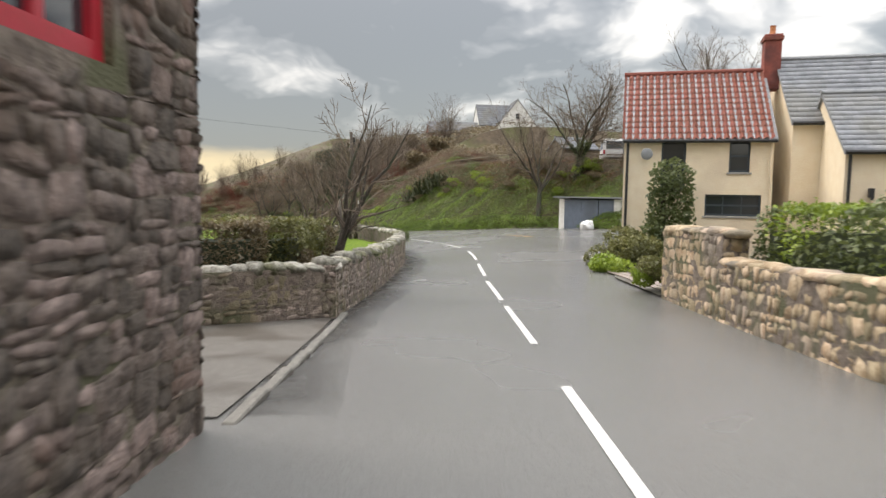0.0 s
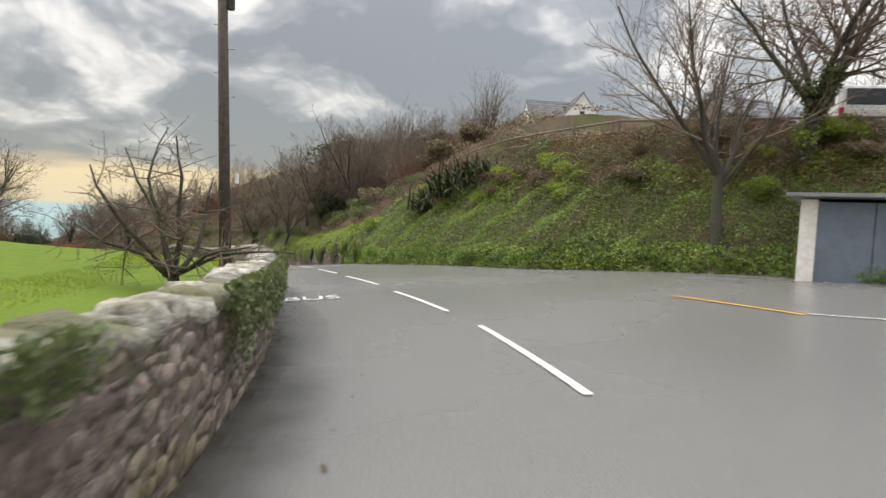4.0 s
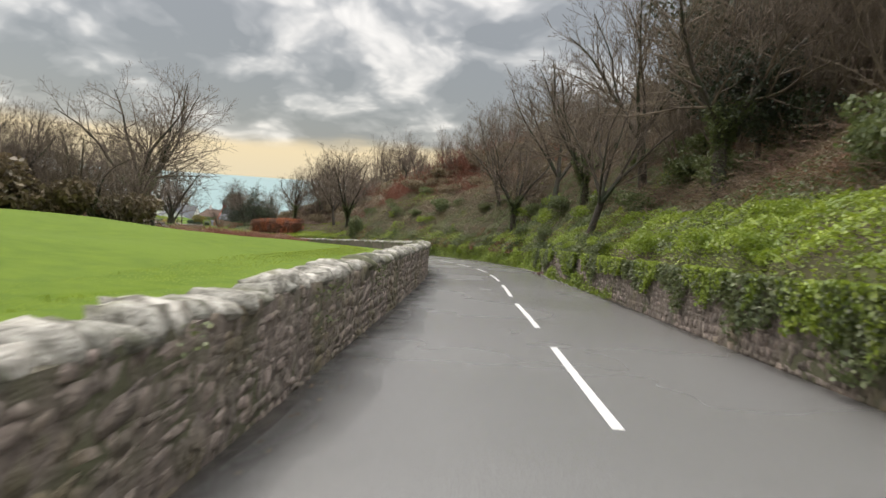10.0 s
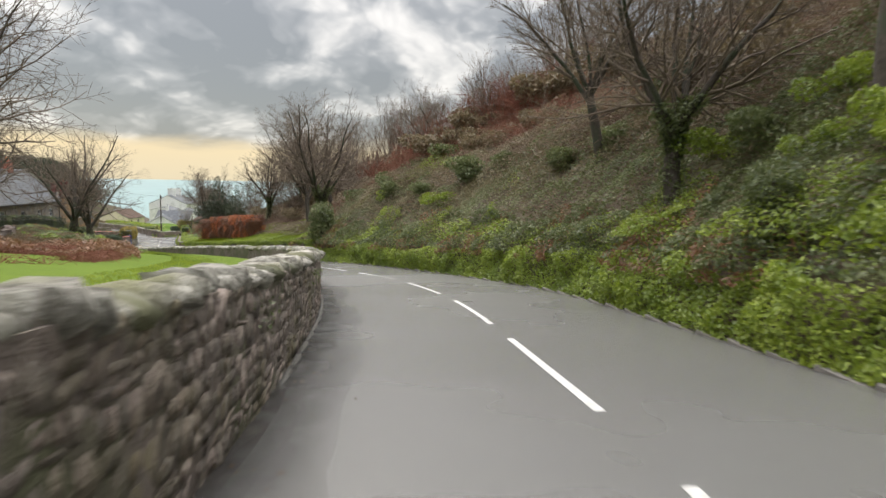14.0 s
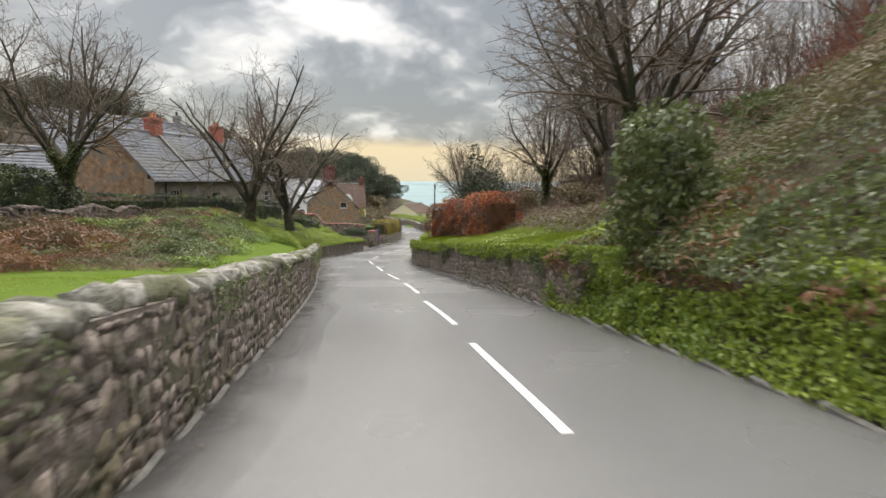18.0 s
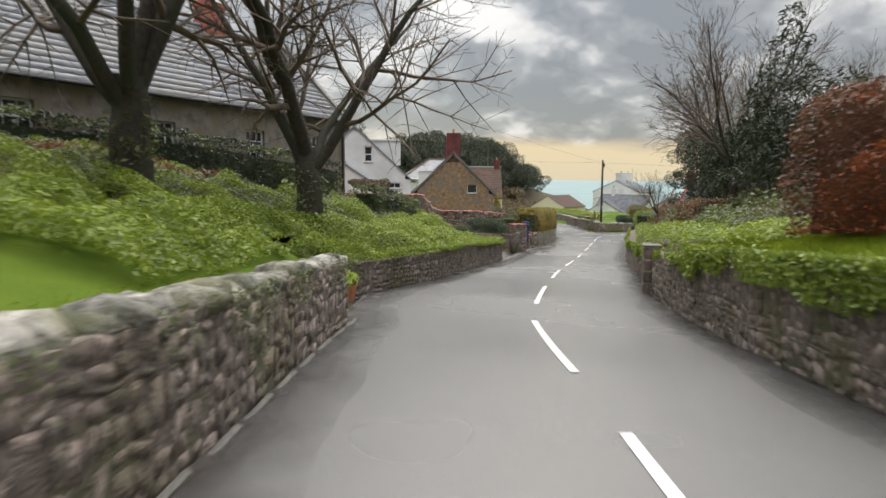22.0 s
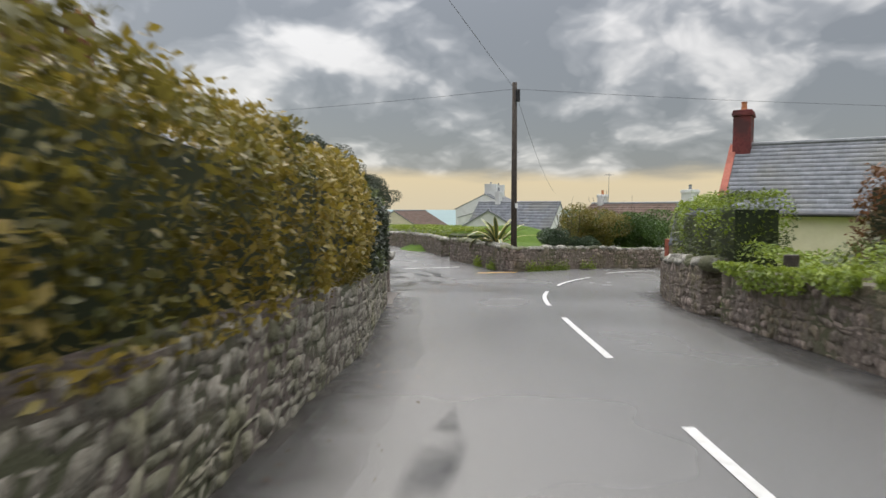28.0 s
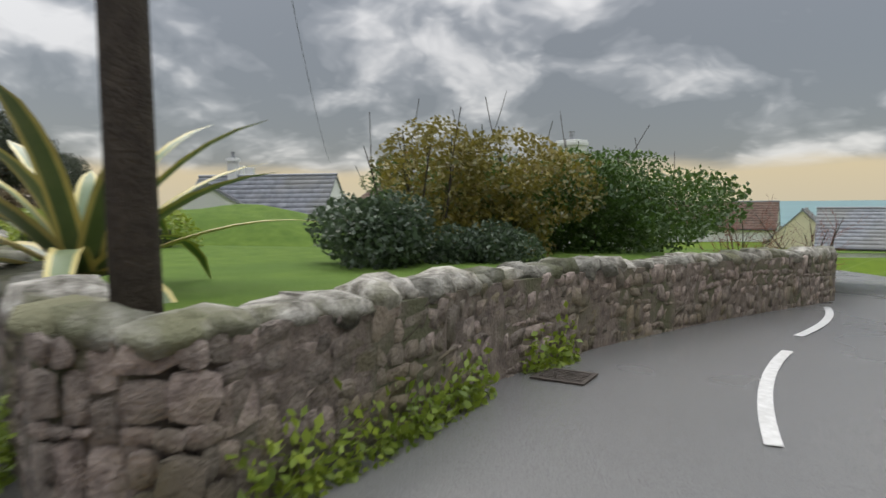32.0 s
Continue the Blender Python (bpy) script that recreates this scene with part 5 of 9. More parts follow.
# ---- plants ----
def leaf_quads(pts, size, seed, up=0.5, out=None, slim=0.55):
    """A kite-shaped leaf at every point, turned at random and partly towards up or out."""
    rg = np.random.RandomState(seed)
    n = len(pts)
    nrm = rg.normal(size=(n, 3))
    nrm /= np.linalg.norm(nrm, axis=1)[:, None]
    nrm = nrm * (1 - up) + (out if out is not None else np.array([0, 0, 1.0])) * up
    nrm /= np.linalg.norm(nrm, axis=1)[:, None] + 1e-9
    a = rg.normal(size=(n, 3))
    a -= nrm * np.sum(a * nrm, 1)[:, None]
    a /= np.linalg.norm(a, axis=1)[:, None] + 1e-9
    b = np.cross(nrm, a)
    sz = (size * rg.uniform(0.55, 1.35, n))[:, None]
    a, b = a * sz * 0.5, b * sz * 0.5 * slim
    v = np.stack([pts - a, pts + b + nrm * sz * 0.08, pts + a, pts - b + nrm * sz * 0.08], 1).reshape(-1, 3)
    return v, np.arange(4 * n).reshape(-1, 4)


def leaves(name, pts, size, material, seed, up=0.5, out=None, slim=0.55):
    v, f = leaf_quads(np.asarray(pts), size, seed, up, out, slim)
    return mesh_np(name, v, f, M[material])


def blades(pts, height, width, seed, lean_by=0.5):
    """Grass blades: one bent triangle pair each, standing on the points."""
    rg = np.random.RandomState(seed)
    n = len(pts)
    ang = rg.uniform(0, 2 * math.pi, n)
    d = np.stack([np.cos(ang), np.sin(ang), np.zeros(n)], 1)
    side = np.stack([-np.sin(ang), np.cos(ang), np.zeros(n)], 1) * width
    h = (height * rg.uniform(0.5, 1.3, n))[:, None]
    le = rg.uniform(0.1, lean_by, n)[:, None]
    tip = pts + d * h * le + np.array([0, 0, 1.0]) * h
    mid = pts + d * h * le * 0.35 + np.array([0, 0, 0.6]) * h
    v = np.stack([pts - side, pts + side, mid + side * 0.6, tip, mid - side * 0.6], 1).reshape(-1, 3)
    f = np.arange(5 * n).reshape(-1, 5)
    return v, f


def fuzz(x, y, k=0.5, o=0.0):
    return np.array([noise.noise((a * k, b * k, o)) for a, b in zip(x, y)])


def cover(name, label, s0, s1, side, d0, d1, per_m2, size, material, height, seed, clump=0.45, keep=None, slim=0.55, category="undergrowth", up=0.55, drop=0.0):
    """A leafy blanket over a bank: leaves on an uneven surface above the ground; side 1 right, -1 left of the road."""
    rg = np.random.RandomState(seed)
    n = int((s1 - s0) * (d1 - d0) * per_m2 * 1.6)
    size *= 0.74
    s, d = rg.uniform(s0, s1, n), rg.uniform(d0, d1, n)
    l = (er(s) + d) if side > 0 else (el(s) - d)
    x = np.interp(s, LS, LP[:, 0]) + np.interp(s, LS, LN[:, 0]) * l
    y = np.interp(s, LS, LP[:, 1]) + np.interp(s, LS, LN[:, 1]) * l
    z = ground_height(x, y)
    bump = np.clip(fuzz(x, y, clump, seed) * 0.8 + 0.45, 0.16, 1.2)
    if keep is not None:
        k = fuzz(x, y, keep[0], seed + 9.5) > keep[1]
        x, y, z, bump, s, d = x[k], y[k], z[k], bump[k], s[k], d[k]
    h = height * bump * rg.uniform(0.35, 1.0, len(x)) ** 0.6
    edge = np.clip((d - d0 + 0.25) / 0.6, 0.25, 1)
    pts = np.stack([x, y, z + h * edge - drop * np.clip(0.4 - d, 0, 1) * rg.uniform(0, 1, len(x))], 1)
    me = leaves(name, pts, size, material, seed, up, None, slim)
    return tagged(new(name, me), label, category, "", "stuff")


def grass_cover(name, label, s0, s1, side, d0, d1, per_m2, height, seed, material="grass", keep=None):
    rg = np.random.RandomState(seed)
    n = int((s1 - s0) * (d1 - d0) * per_m2)
    s, d = rg.uniform(s0, s1, n), rg.uniform(d0, d1, n)
    l = (er(s) + d) if side > 0 else (el(s) - d)
    x = np.interp(s, LS, LP[:, 0]) + np.interp(s, LS, LN[:, 0]) * l
    y = np.interp(s, LS, LP[:, 1]) + np.interp(s, LS, LN[:, 1]) * l
    if keep is not None:
        k = fuzz(x, y, keep[0], seed) > keep[1]
        x, y = x[k], y[k]
    z = ground_height(x, y) + 0.03
    v, f = blades(np.stack([x, y, z], 1), height, 0.012, seed, 0.8)
    return tagged(new(name, mesh_np(name, v, f, M[material])), label, "grass", "", "stuff")


def bank_face(name, label, s0, s1, side, h0, h1, per_m2, size, material, seed, slope=0.3, amp=0.35, start=0.1, keep=None, gap=None, category="undergrowth", slim=0.6):
    """Leaves standing as a bulging, nearly upright face along the road, from h0 to h1 above it."""
    rg = np.random.RandomState(seed)
    n = int((s1 - s0) * (h1 - h0) * per_m2 * 1.7)
    size *= 0.7
    s, h = rg.uniform(s0, s1, n), rg.uniform(h0, h1, n)
    b = np.array([noise.noise((q * 0.55, w * 0.9, seed)) + 0.5 * noise.noise((q * 1.7, w * 1.9, seed)) for q, w in zip(s, h)])
    top = h1 * (0.72 + 0.45 * np.array([noise.noise((q * 0.45, 7.7, seed)) for q in s]))
    ok = h < top + 0.15
    if keep is not None:
        ok &= np.array([noise.noise((q * keep[0], w * keep[0], seed + 31)) for q, w in zip(s, h)]) > keep[1]
    if gap is not None:
        ok &= (s < gap[0]) | (s > gap[1])
    s, h, b = s[ok], h[ok], b[ok]
    # follow the ground: the step at the road's edge, then the slope
    b0, b1 = np.interp(s, BANK_S, BANK[:, 0]), np.interp(s, BANK_S, BANK[:, 1])
    knee = b0 + 0.3 * b1
    d = np.where(h < knee, 0.15 + 0.3 * h / knee, 0.15 + (h - b0) / np.maximum(b1, 0.4))
    d = d - start - amp * np.clip(b, -0.25, 0.9) * np.clip(h / 0.4, 0.25, 1) - rg.uniform(0, 0.2, len(s))
    d = np.maximum(d, -0.12 - 0.12 * np.clip(h, 0, 1.5))
    l = (er(s) + d) if side > 0 else (el(s) - d)
    nx, ny = np.interp(s, LS, LN[:, 0]), np.interp(s, LS, LN[:, 1])
    x, y = np.interp(s, LS, LP[:, 0]) + nx * l, np.interp(s, LS, LP[:, 1]) + ny * l
    z = np.interp(s, LS, LP[:, 2]) + lean(s) * np.clip(l, -3, 14) + h
    out = np.stack([-nx * side, -ny * side, np.full(len(s), 0.8)], 1)
    out /= np.linalg.norm(out, axis=1)[:, None]
    return tagged(new(name, leaves(name, np.stack([x, y, z], 1), size, material, seed, 0.5, out, slim)), label, category, "", "stuff")


def curtain(name, label, s0, s1, side, top, depth, per_m, size, material, seed, keep=(0.5, -0.2), off=0.03, category="climber"):
    """Leaves hanging over the face of a roadside wall, longer in some places than in others."""
    rg = np.random.RandomState(seed)
    n = int((s1 - s0) * per_m * 1.6)
    size *= 0.74
    s = rg.uniform(s0, s1, n)
    f = np.array([noise.noise((q * keep[0], 3.3, seed)) + 0.45 * noise.noise((q * 2.3, 1.3, seed)) for q in s])
    ok = f > keep[1]
    s, f = s[ok], f[ok]
    hang = depth * np.clip(0.25 + (f - keep[1]) * 1.3, 0.1, 1.0)
    h = top + 0.08 - hang * rg.uniform(0, 1, len(s)) ** 1.3
    d = -off - rg.uniform(0, 0.13, len(s)) * (1 + 0.4 * (top - h))
    l = (er(s) + d) if side > 0 else (el(s) - d)
    nx, ny = np.interp(s, LS, LN[:, 0]), np.interp(s, LS, LN[:, 1])
    x, y = np.interp(s, LS, LP[:, 0]) + nx * l, np.interp(s, LS, LP[:, 1]) + ny * l
    z = np.interp(s, LS, LP[:, 2]) + lean(s) * np.clip(l, -3, 14) + np.maximum(h, 0.03)
    out = np.stack([-nx * side, -ny * side, np.full(len(s), 0.4)], 1)
    return tagged(new(name, leaves(name, np.stack([x, y, z], 1), size, material, seed, 0.5, out, 0.65)), label, category, "", "stuff")


def tangle(name, label, s0, s1, side, d0, d1, per_m2, length, material, seed, keep=None, rise=0.75, r=0.006, category="undergrowth"):
    """Arching bare stems over a slope, each of three straight lengths."""
    rg = np.random.RandomState(seed)
    n = int((s1 - s0) * (d1 - d0) * per_m2)
    s, d = rg.uniform(s0, s1, n), rg.uniform(d0, d1, n)
    l = (er(s) + d) if side > 0 else (el(s) - d)
    x = np.interp(s, LS, LP[:, 0]) + np.interp(s, LS, LN[:, 0]) * l
    y = np.interp(s, LS, LP[:, 1]) + np.interp(s, LS, LN[:, 1]) * l
    if keep is not None:
        k = fuzz(x, y, keep[0], seed) > keep[1]
        x, y = x[k], y[k]
    n = len(x)
    p = np.stack([x, y, ground_height(x, y)], 1)
    ang, up = rg.uniform(0, 2 * math.pi, n), rg.uniform(0.35, 1.3, n) * rise
    ln = (length * rg.uniform(0.5, 1.3, n) / 3)[:, None]
    flat = np.stack([np.cos(ang), np.sin(ang), np.zeros(n)], 1)
    a, b, ra, rb = [], [], [], []
    for q, bend in enumerate((0.0, 0.45, 1.0)):
        dr = flat + np.array([0, 0, 1.0]) * (up - bend * rg.uniform(0.5, 1.4, n))[:, None] + rg.normal(0, 0.16, (n, 3))
        dr /= np.linalg.norm(dr, axis=1)[:, None]
        e = p + dr * ln
        a.append(p); b.append(e); ra.append(np.full(n, r * (1.2 - 0.25 * q))); rb.append(np.full(n, r * (0.95 - 0.25 * q)))
        p = e
    me = bars_mesh(name, np.concatenate(a), np.concatenate(b), np.concatenate(ra), np.concatenate(rb), material, 3)
    return tagged(new(name, me), label, category, "", "stuff")


# right bank, from the side lane down to the village
bank_face("lush_weeds", "lush green alexanders and nettles crowding the road's edge", 33.5, 60, 1, 0.02, 1.0, 620, 0.125, "weed", 211, 0.45, 0.4, 0.1)
bank_face("lush_weeds", "bright green weeds bulging over the road's edge", 82, 134.5, 1, 0.02, 1.25, 800, 0.105, "lush", 212, 0.3, 0.55, gap=(92.6, 93.9))
bank_face("ivy", "ivy and privet leaves mounded over the foot of the bank", 84, 135, 1, 1.0, 2.8, 560, 0.11, "ivy", 213, 0.45, 0.75, 0.15, gap=(92.4, 94.2))
bank_face("lush_weeds", "yellow-green creeper over the ivy", 88, 134, 1, 1.5, 3.2, 520, 0.1, "lush", 214, 0.55, 0.9, 0.25, keep=(0.3, 0.16), gap=(92.2, 94.4))
bank_face("dead_bracken", "brown withered stems among the ivy", 100, 135, 1, 0.8, 2.8, 120, 0.2, "bracken", 215, 0.5, 0.7, 0.25, keep=(0.4, 0.12), slim=0.25)
curtain("ivy", "ivy and ferns hanging over the retaining wall", 57, 72, 1, 1.0, 0.9, 560, 0.11, "ivy", 216, (0.5, -0.1))
curtain("lush_weeds", "green weeds hanging over the retaining wall", 57, 74, 1, 1.05, 0.75, 560, 0.11, "lush", 217, (0.6, -0.05))
curtain("ivy", "ivy hanging thickly over the retaining wall", 71, 96, 1, 1.05, 1.0, 480, 0.1, "ivy", 218, (0.5, 0.02))
curtain("lush_weeds", "weeds and ferns hanging over the retaining wall", 71, 96, 1, 1.08, 0.8, 600, 0.1, "lush", 219, (0.6, -0.02))
curtain("lush_weeds", "grass and ferns hanging over the retaining wall", 132, 161, 1, 1.15, 0.45, 380, 0.09, "lush", 220, (0.6, -0.15))
curtain("ivy", "ivy trailing down the retaining wall", 132, 150, 1, 1.1, 0.9, 420, 0.08, "ivy", 221, (0.7, 0.18))
curtain("lush_weeds", "grass and creeper trailing over the wall", 131, 161, 1, 1.2, 0.4, 500, 0.08, "lush", 226, (0.6, -0.5))
curtain("lush_weeds", "weeds hanging over the wall", 160, 205, 1, 1.0, 0.4, 300, 0.1, "lush", 222, (0.5, -0.15))
curtain("moss", "moss and pennywort growing on the wall face", 118, 159, -1, 0.95, 0.8, 170, 0.045, "ivy", 223, (0.8, 0.05), 0.05, "moss")
curtain("moss", "moss and small ferns on the wall face", 14, 112, -1, 0.9, 0.6, 60, 0.05, "ivy", 224, (0.9, 0.3), 0.05, "moss")
curtain("ivy", "ivy sprawling over the wall top beside the tree", 25, 37, -1, 1.02, 0.75, 420, 0.075, "ivy", 227, (0.6, -0.1), 0.04)
curtain("bed_plants", "leaves trailing over the raised bed's wall", 164, 177.4, -1, 0.82, 0.14, 300, 0.08, "lush", 225, (0.6, -0.3))
cover("lush_weeds", "lush green alexanders and nettles along the foot of the bank", 33, 62, 1, 0.0, 3.4, 480, 0.105, "weed", 0.7, 11, clump=0.8, drop=0.35)
cover("brambles", "dull green brambles over the slope", 36, 66, 1, 2.8, 9.5, 190, 0.13, "ivy", 0.7, 12, clump=0.7, keep=(0.35, 0.0))
cover("lush_weeds", "fresh green patches of weeds over the slope", 36, 62, 1, 3.0, 10, 300, 0.1, "weed", 0.5, 13, clump=0.7, keep=(0.3, 0.3))
cover("ivy", "dark green nettles and ivy among the weeds", 33, 62, 1, 0.2, 5, 190, 0.11, "ivy", 0.75, 133, clump=0.8)
cover("scrub_leaves", "brown withered brambles and grass over the slope", 38, 100, 1, 2.0, 12, 190, 0.13, "scrub_leaf", 0.55, 131, clump=0.6, keep=(0.3, -0.5), slim=0.35)
cover("dead_bracken", "russet dead bracken on the slope", 38, 96, 1, 2.4, 11, 190, 0.17, "bracken", 0.55, 14, keep=(0.22, -0.12), slim=0.25)
cover("lush_weeds", "green weeds spilling over the retaining wall", 60, 97, 1, 0.05, 2.0, 560, 0.105, "lush", 0.55, 15, drop=0.6, clump=0.8)
cover("ivy", "ivy hanging over the retaining wall", 62, 97, 1, -0.05, 3.8, 130, 0.11, "ivy", 0.5, 16, drop=2.0, keep=(0.4, -0.1))
cover("ivy", "dark ivy and brambles over the wooded slope", 60, 136, 1, 3.5, 11, 60, 0.19, "ivy", 0.7, 17, keep=(0.25, 0.12))
cover("lush_weeds", "bright green weeds at the foot of the ivy bank", 94, 134, 1, -0.05, 1.1, 260, 0.14, "lush", 0.6, 18, drop=0.5)
cover("ivy", "thick ivy and privet leaves over the steep bank", 90, 114, 1, 1.0, 5, 420, 0.105, "ivy", 0.9, 19, clump=0.7, keep=(0.3, -0.42))
cover("ivy", "patches of ivy among the brambles", 114, 134, 1, 1.0, 4.5, 260, 0.09, "ivy", 0.8, 119, clump=0.7, keep=(0.3, 0.05))
cover("scrub_leaves", "olive-brown bramble leaves over the bank", 112, 140, 1, 1.6, 9, 240, 0.1, "bramble_leaf", 1.0, 134, clump=0.5, keep=(0.3, -0.4))
cover("scrub_leaves", "brown withered brambles over the steep bank", 98, 150, 1, 2.2, 13, 190, 0.14, "scrub_leaf", 0.8, 132, clump=0.6, slim=0.35)
cover("lush_weeds", "yellow-green creeper sprawling over the ivy bank", 88, 130, 1, 2.6, 6, 120, 0.13, "lush", 0.95, 20, keep=(0.2, 0.3))
cover("dead_bracken", "russet bracken among the trees", 96, 150, 1, 7, 19, 45, 0.24, "bracken", 0.7, 21, keep=(0.15, 0.02), slim=0.25)
cover("scrub_leaves", "dull brown scrub over the hillside", 52, 185, 1, 8, 24, 28, 0.28, "scrub_leaf", 1.2, 22, keep=(0.2, -0.3))
grass_cover("bank_grass", "long bright grass on the bank above the wall", 131, 163, 1, 0.3, 7, 230, 0.22, 23)
cover("lush_weeds", "weeds and ferns hanging over the retaining wall", 131, 163, 1, 0.05, 1.4, 150, 0.11, "lush", 0.3, 24, drop=0.4, keep=(0.4, -0.2))
cover("lush_weeds", "nettles and weeds along the wall top", 159, 205, 1, 0.15, 2.2, 360, 0.11, "lush", 0.7, 25, drop=0.5)
cover("ivy", "ivy and brambles behind the wall", 163, 204, 1, 1.2, 7, 110, 0.14, "ivy", 1.1, 26, keep=(0.3, -0.3))
# left: bed and slope below the slate-roofed cottage, field edge
cover("bed_plants", "lush geraniums and weeds in the raised bed", 165, 177.6, -1, 0.45, 4.8, 900, 0.095, "lush", 0.85, 27, clump=0.9)
cover("bed_plants", "lush weeds over the top of the raised bed", 158.6, 162.4, -1, 1.7, 7.0, 900, 0.095, "lush", 0.8, 127, clump=0.9)
cover("bed_plants", "lush weeds filling the corner of the raised bed", 162.0, 165.4, -1, 0.75, 7.0, 900, 0.095, "lush", 0.8, 129, clump=0.9)
cover("bed_plants", "lush weeds at the upper end of the raised bed", 154.5, 160.5, -1, 1.0, 5.5, 700, 0.1, "lush", 0.8, 130, clump=0.9, keep=(0.4, -0.4))
cover("ivy", "ivy among the weeds of the raised bed", 158.6, 176, -1, 2.6, 8, 200, 0.11, "ivy", 0.75, 128, clump=0.7)
cover("ivy", "ivy and brambles on the slope under the trees", 138, 176, -1, 2.6, 10, 150, 0.12, "ivy", 0.8, 28, keep=(0.3, 0.0))
cover("lush_weeds", "green weeds on the slope under the trees", 138, 172, -1, 2.2, 8, 260, 0.12, "weed", 0.6, 29, keep=(0.3, 0.05))
cover("dead_bracken", "russet brambles and bracken on the slope", 118, 166, -1, 5, 14, 110, 0.2, "bracken", 0.9, 30, keep=(0.3, -0.05), slim=0.3)
grass_cover("field_grass", "short bright field grass behind the wall", 14, 60, -1, 0.7, 4, 150, 0.03, 31)
grass_cover("field_grass", "short bright field grass behind the wall", 64, 156, -1, 0.7, 4, 130, 0.03, 32)
strip("gateway_verge", [[at(s_, el(s_) + 0.16 - o_, h_ - 0.02) for o_, h_ in ((0.0, -0.1), (0.02, 0.05), (0.5, 0.1), (1.0, 0.2), (1.7, 0.34), (2.5, 0.47), (3.4, 0.55))] for s_ in np.arange(60.4, 67.1, 0.4)], M["field"], label="rough grassed apron in the field gateway", category="verge")
grass_cover("gateway_grass", "rough grass in the field gateway", 60.8, 66.3, -1, -0.1, 3.2, 700, 0.16, 33)
gw_r, gw_p = np.random.RandomState(330), []
for _ in range(5200):
    s_, o_ = gw_r.uniform(60.6, 66.6), gw_r.uniform(0.02, 3.0)
    gw_p.append(tuple(at(s_, el(s_) + 0.14 - o_, 0.03 + 0.185 * o_)))
v_, f_ = blades(np.array(gw_p), 0.2, 0.012, 331, 0.9)
tagged(new("gateway_grass", mesh_np("gateway_grass", v_, f_, M["grass"])), "tufty long grass in the field gateway", "grass", "", "stuff")
gw_l = [(p_[0], p_[1], p_[2] + abs(gw_r.normal(0, 0.13))) for p_ in gw_p if noise.noise((p_[0] * 0.9, p_[1] * 0.9, 4.0)) > -0.05]
tagged(new("gateway_weeds", leaves("gateway_weeds", gw_l + [(q_[0] + 0.05, q_[1] - 0.04, q_[2] + 0.05) for q_ in gw_l], 0.075, "weed", 332, 0.4)), "docks and nettles among the gateway grass", "undergrowth", "", "stuff")
cover("wall_foot_weeds", "tufts of weeds at the foot of the wall", 18, 60, -1, -0.28, 0.0, 130, 0.1, "lush", 0.25, 34, keep=(0.5, 0.38))
cover("kerb_weeds", "grass and weeds growing along the forecourt kerb", 177.8, 185, -1, -0.12, 0.16, 700, 0.06, "lush", 0.12, 36, keep=(0.5, -0.1))
cover("wall_foot_weeds", "tufts of moss and weeds at the foot of the wall", 66, 158, -1, -0.2, 0.0, 110, 0.08, "lush", 0.2, 35, keep=(0.6, 0.4))


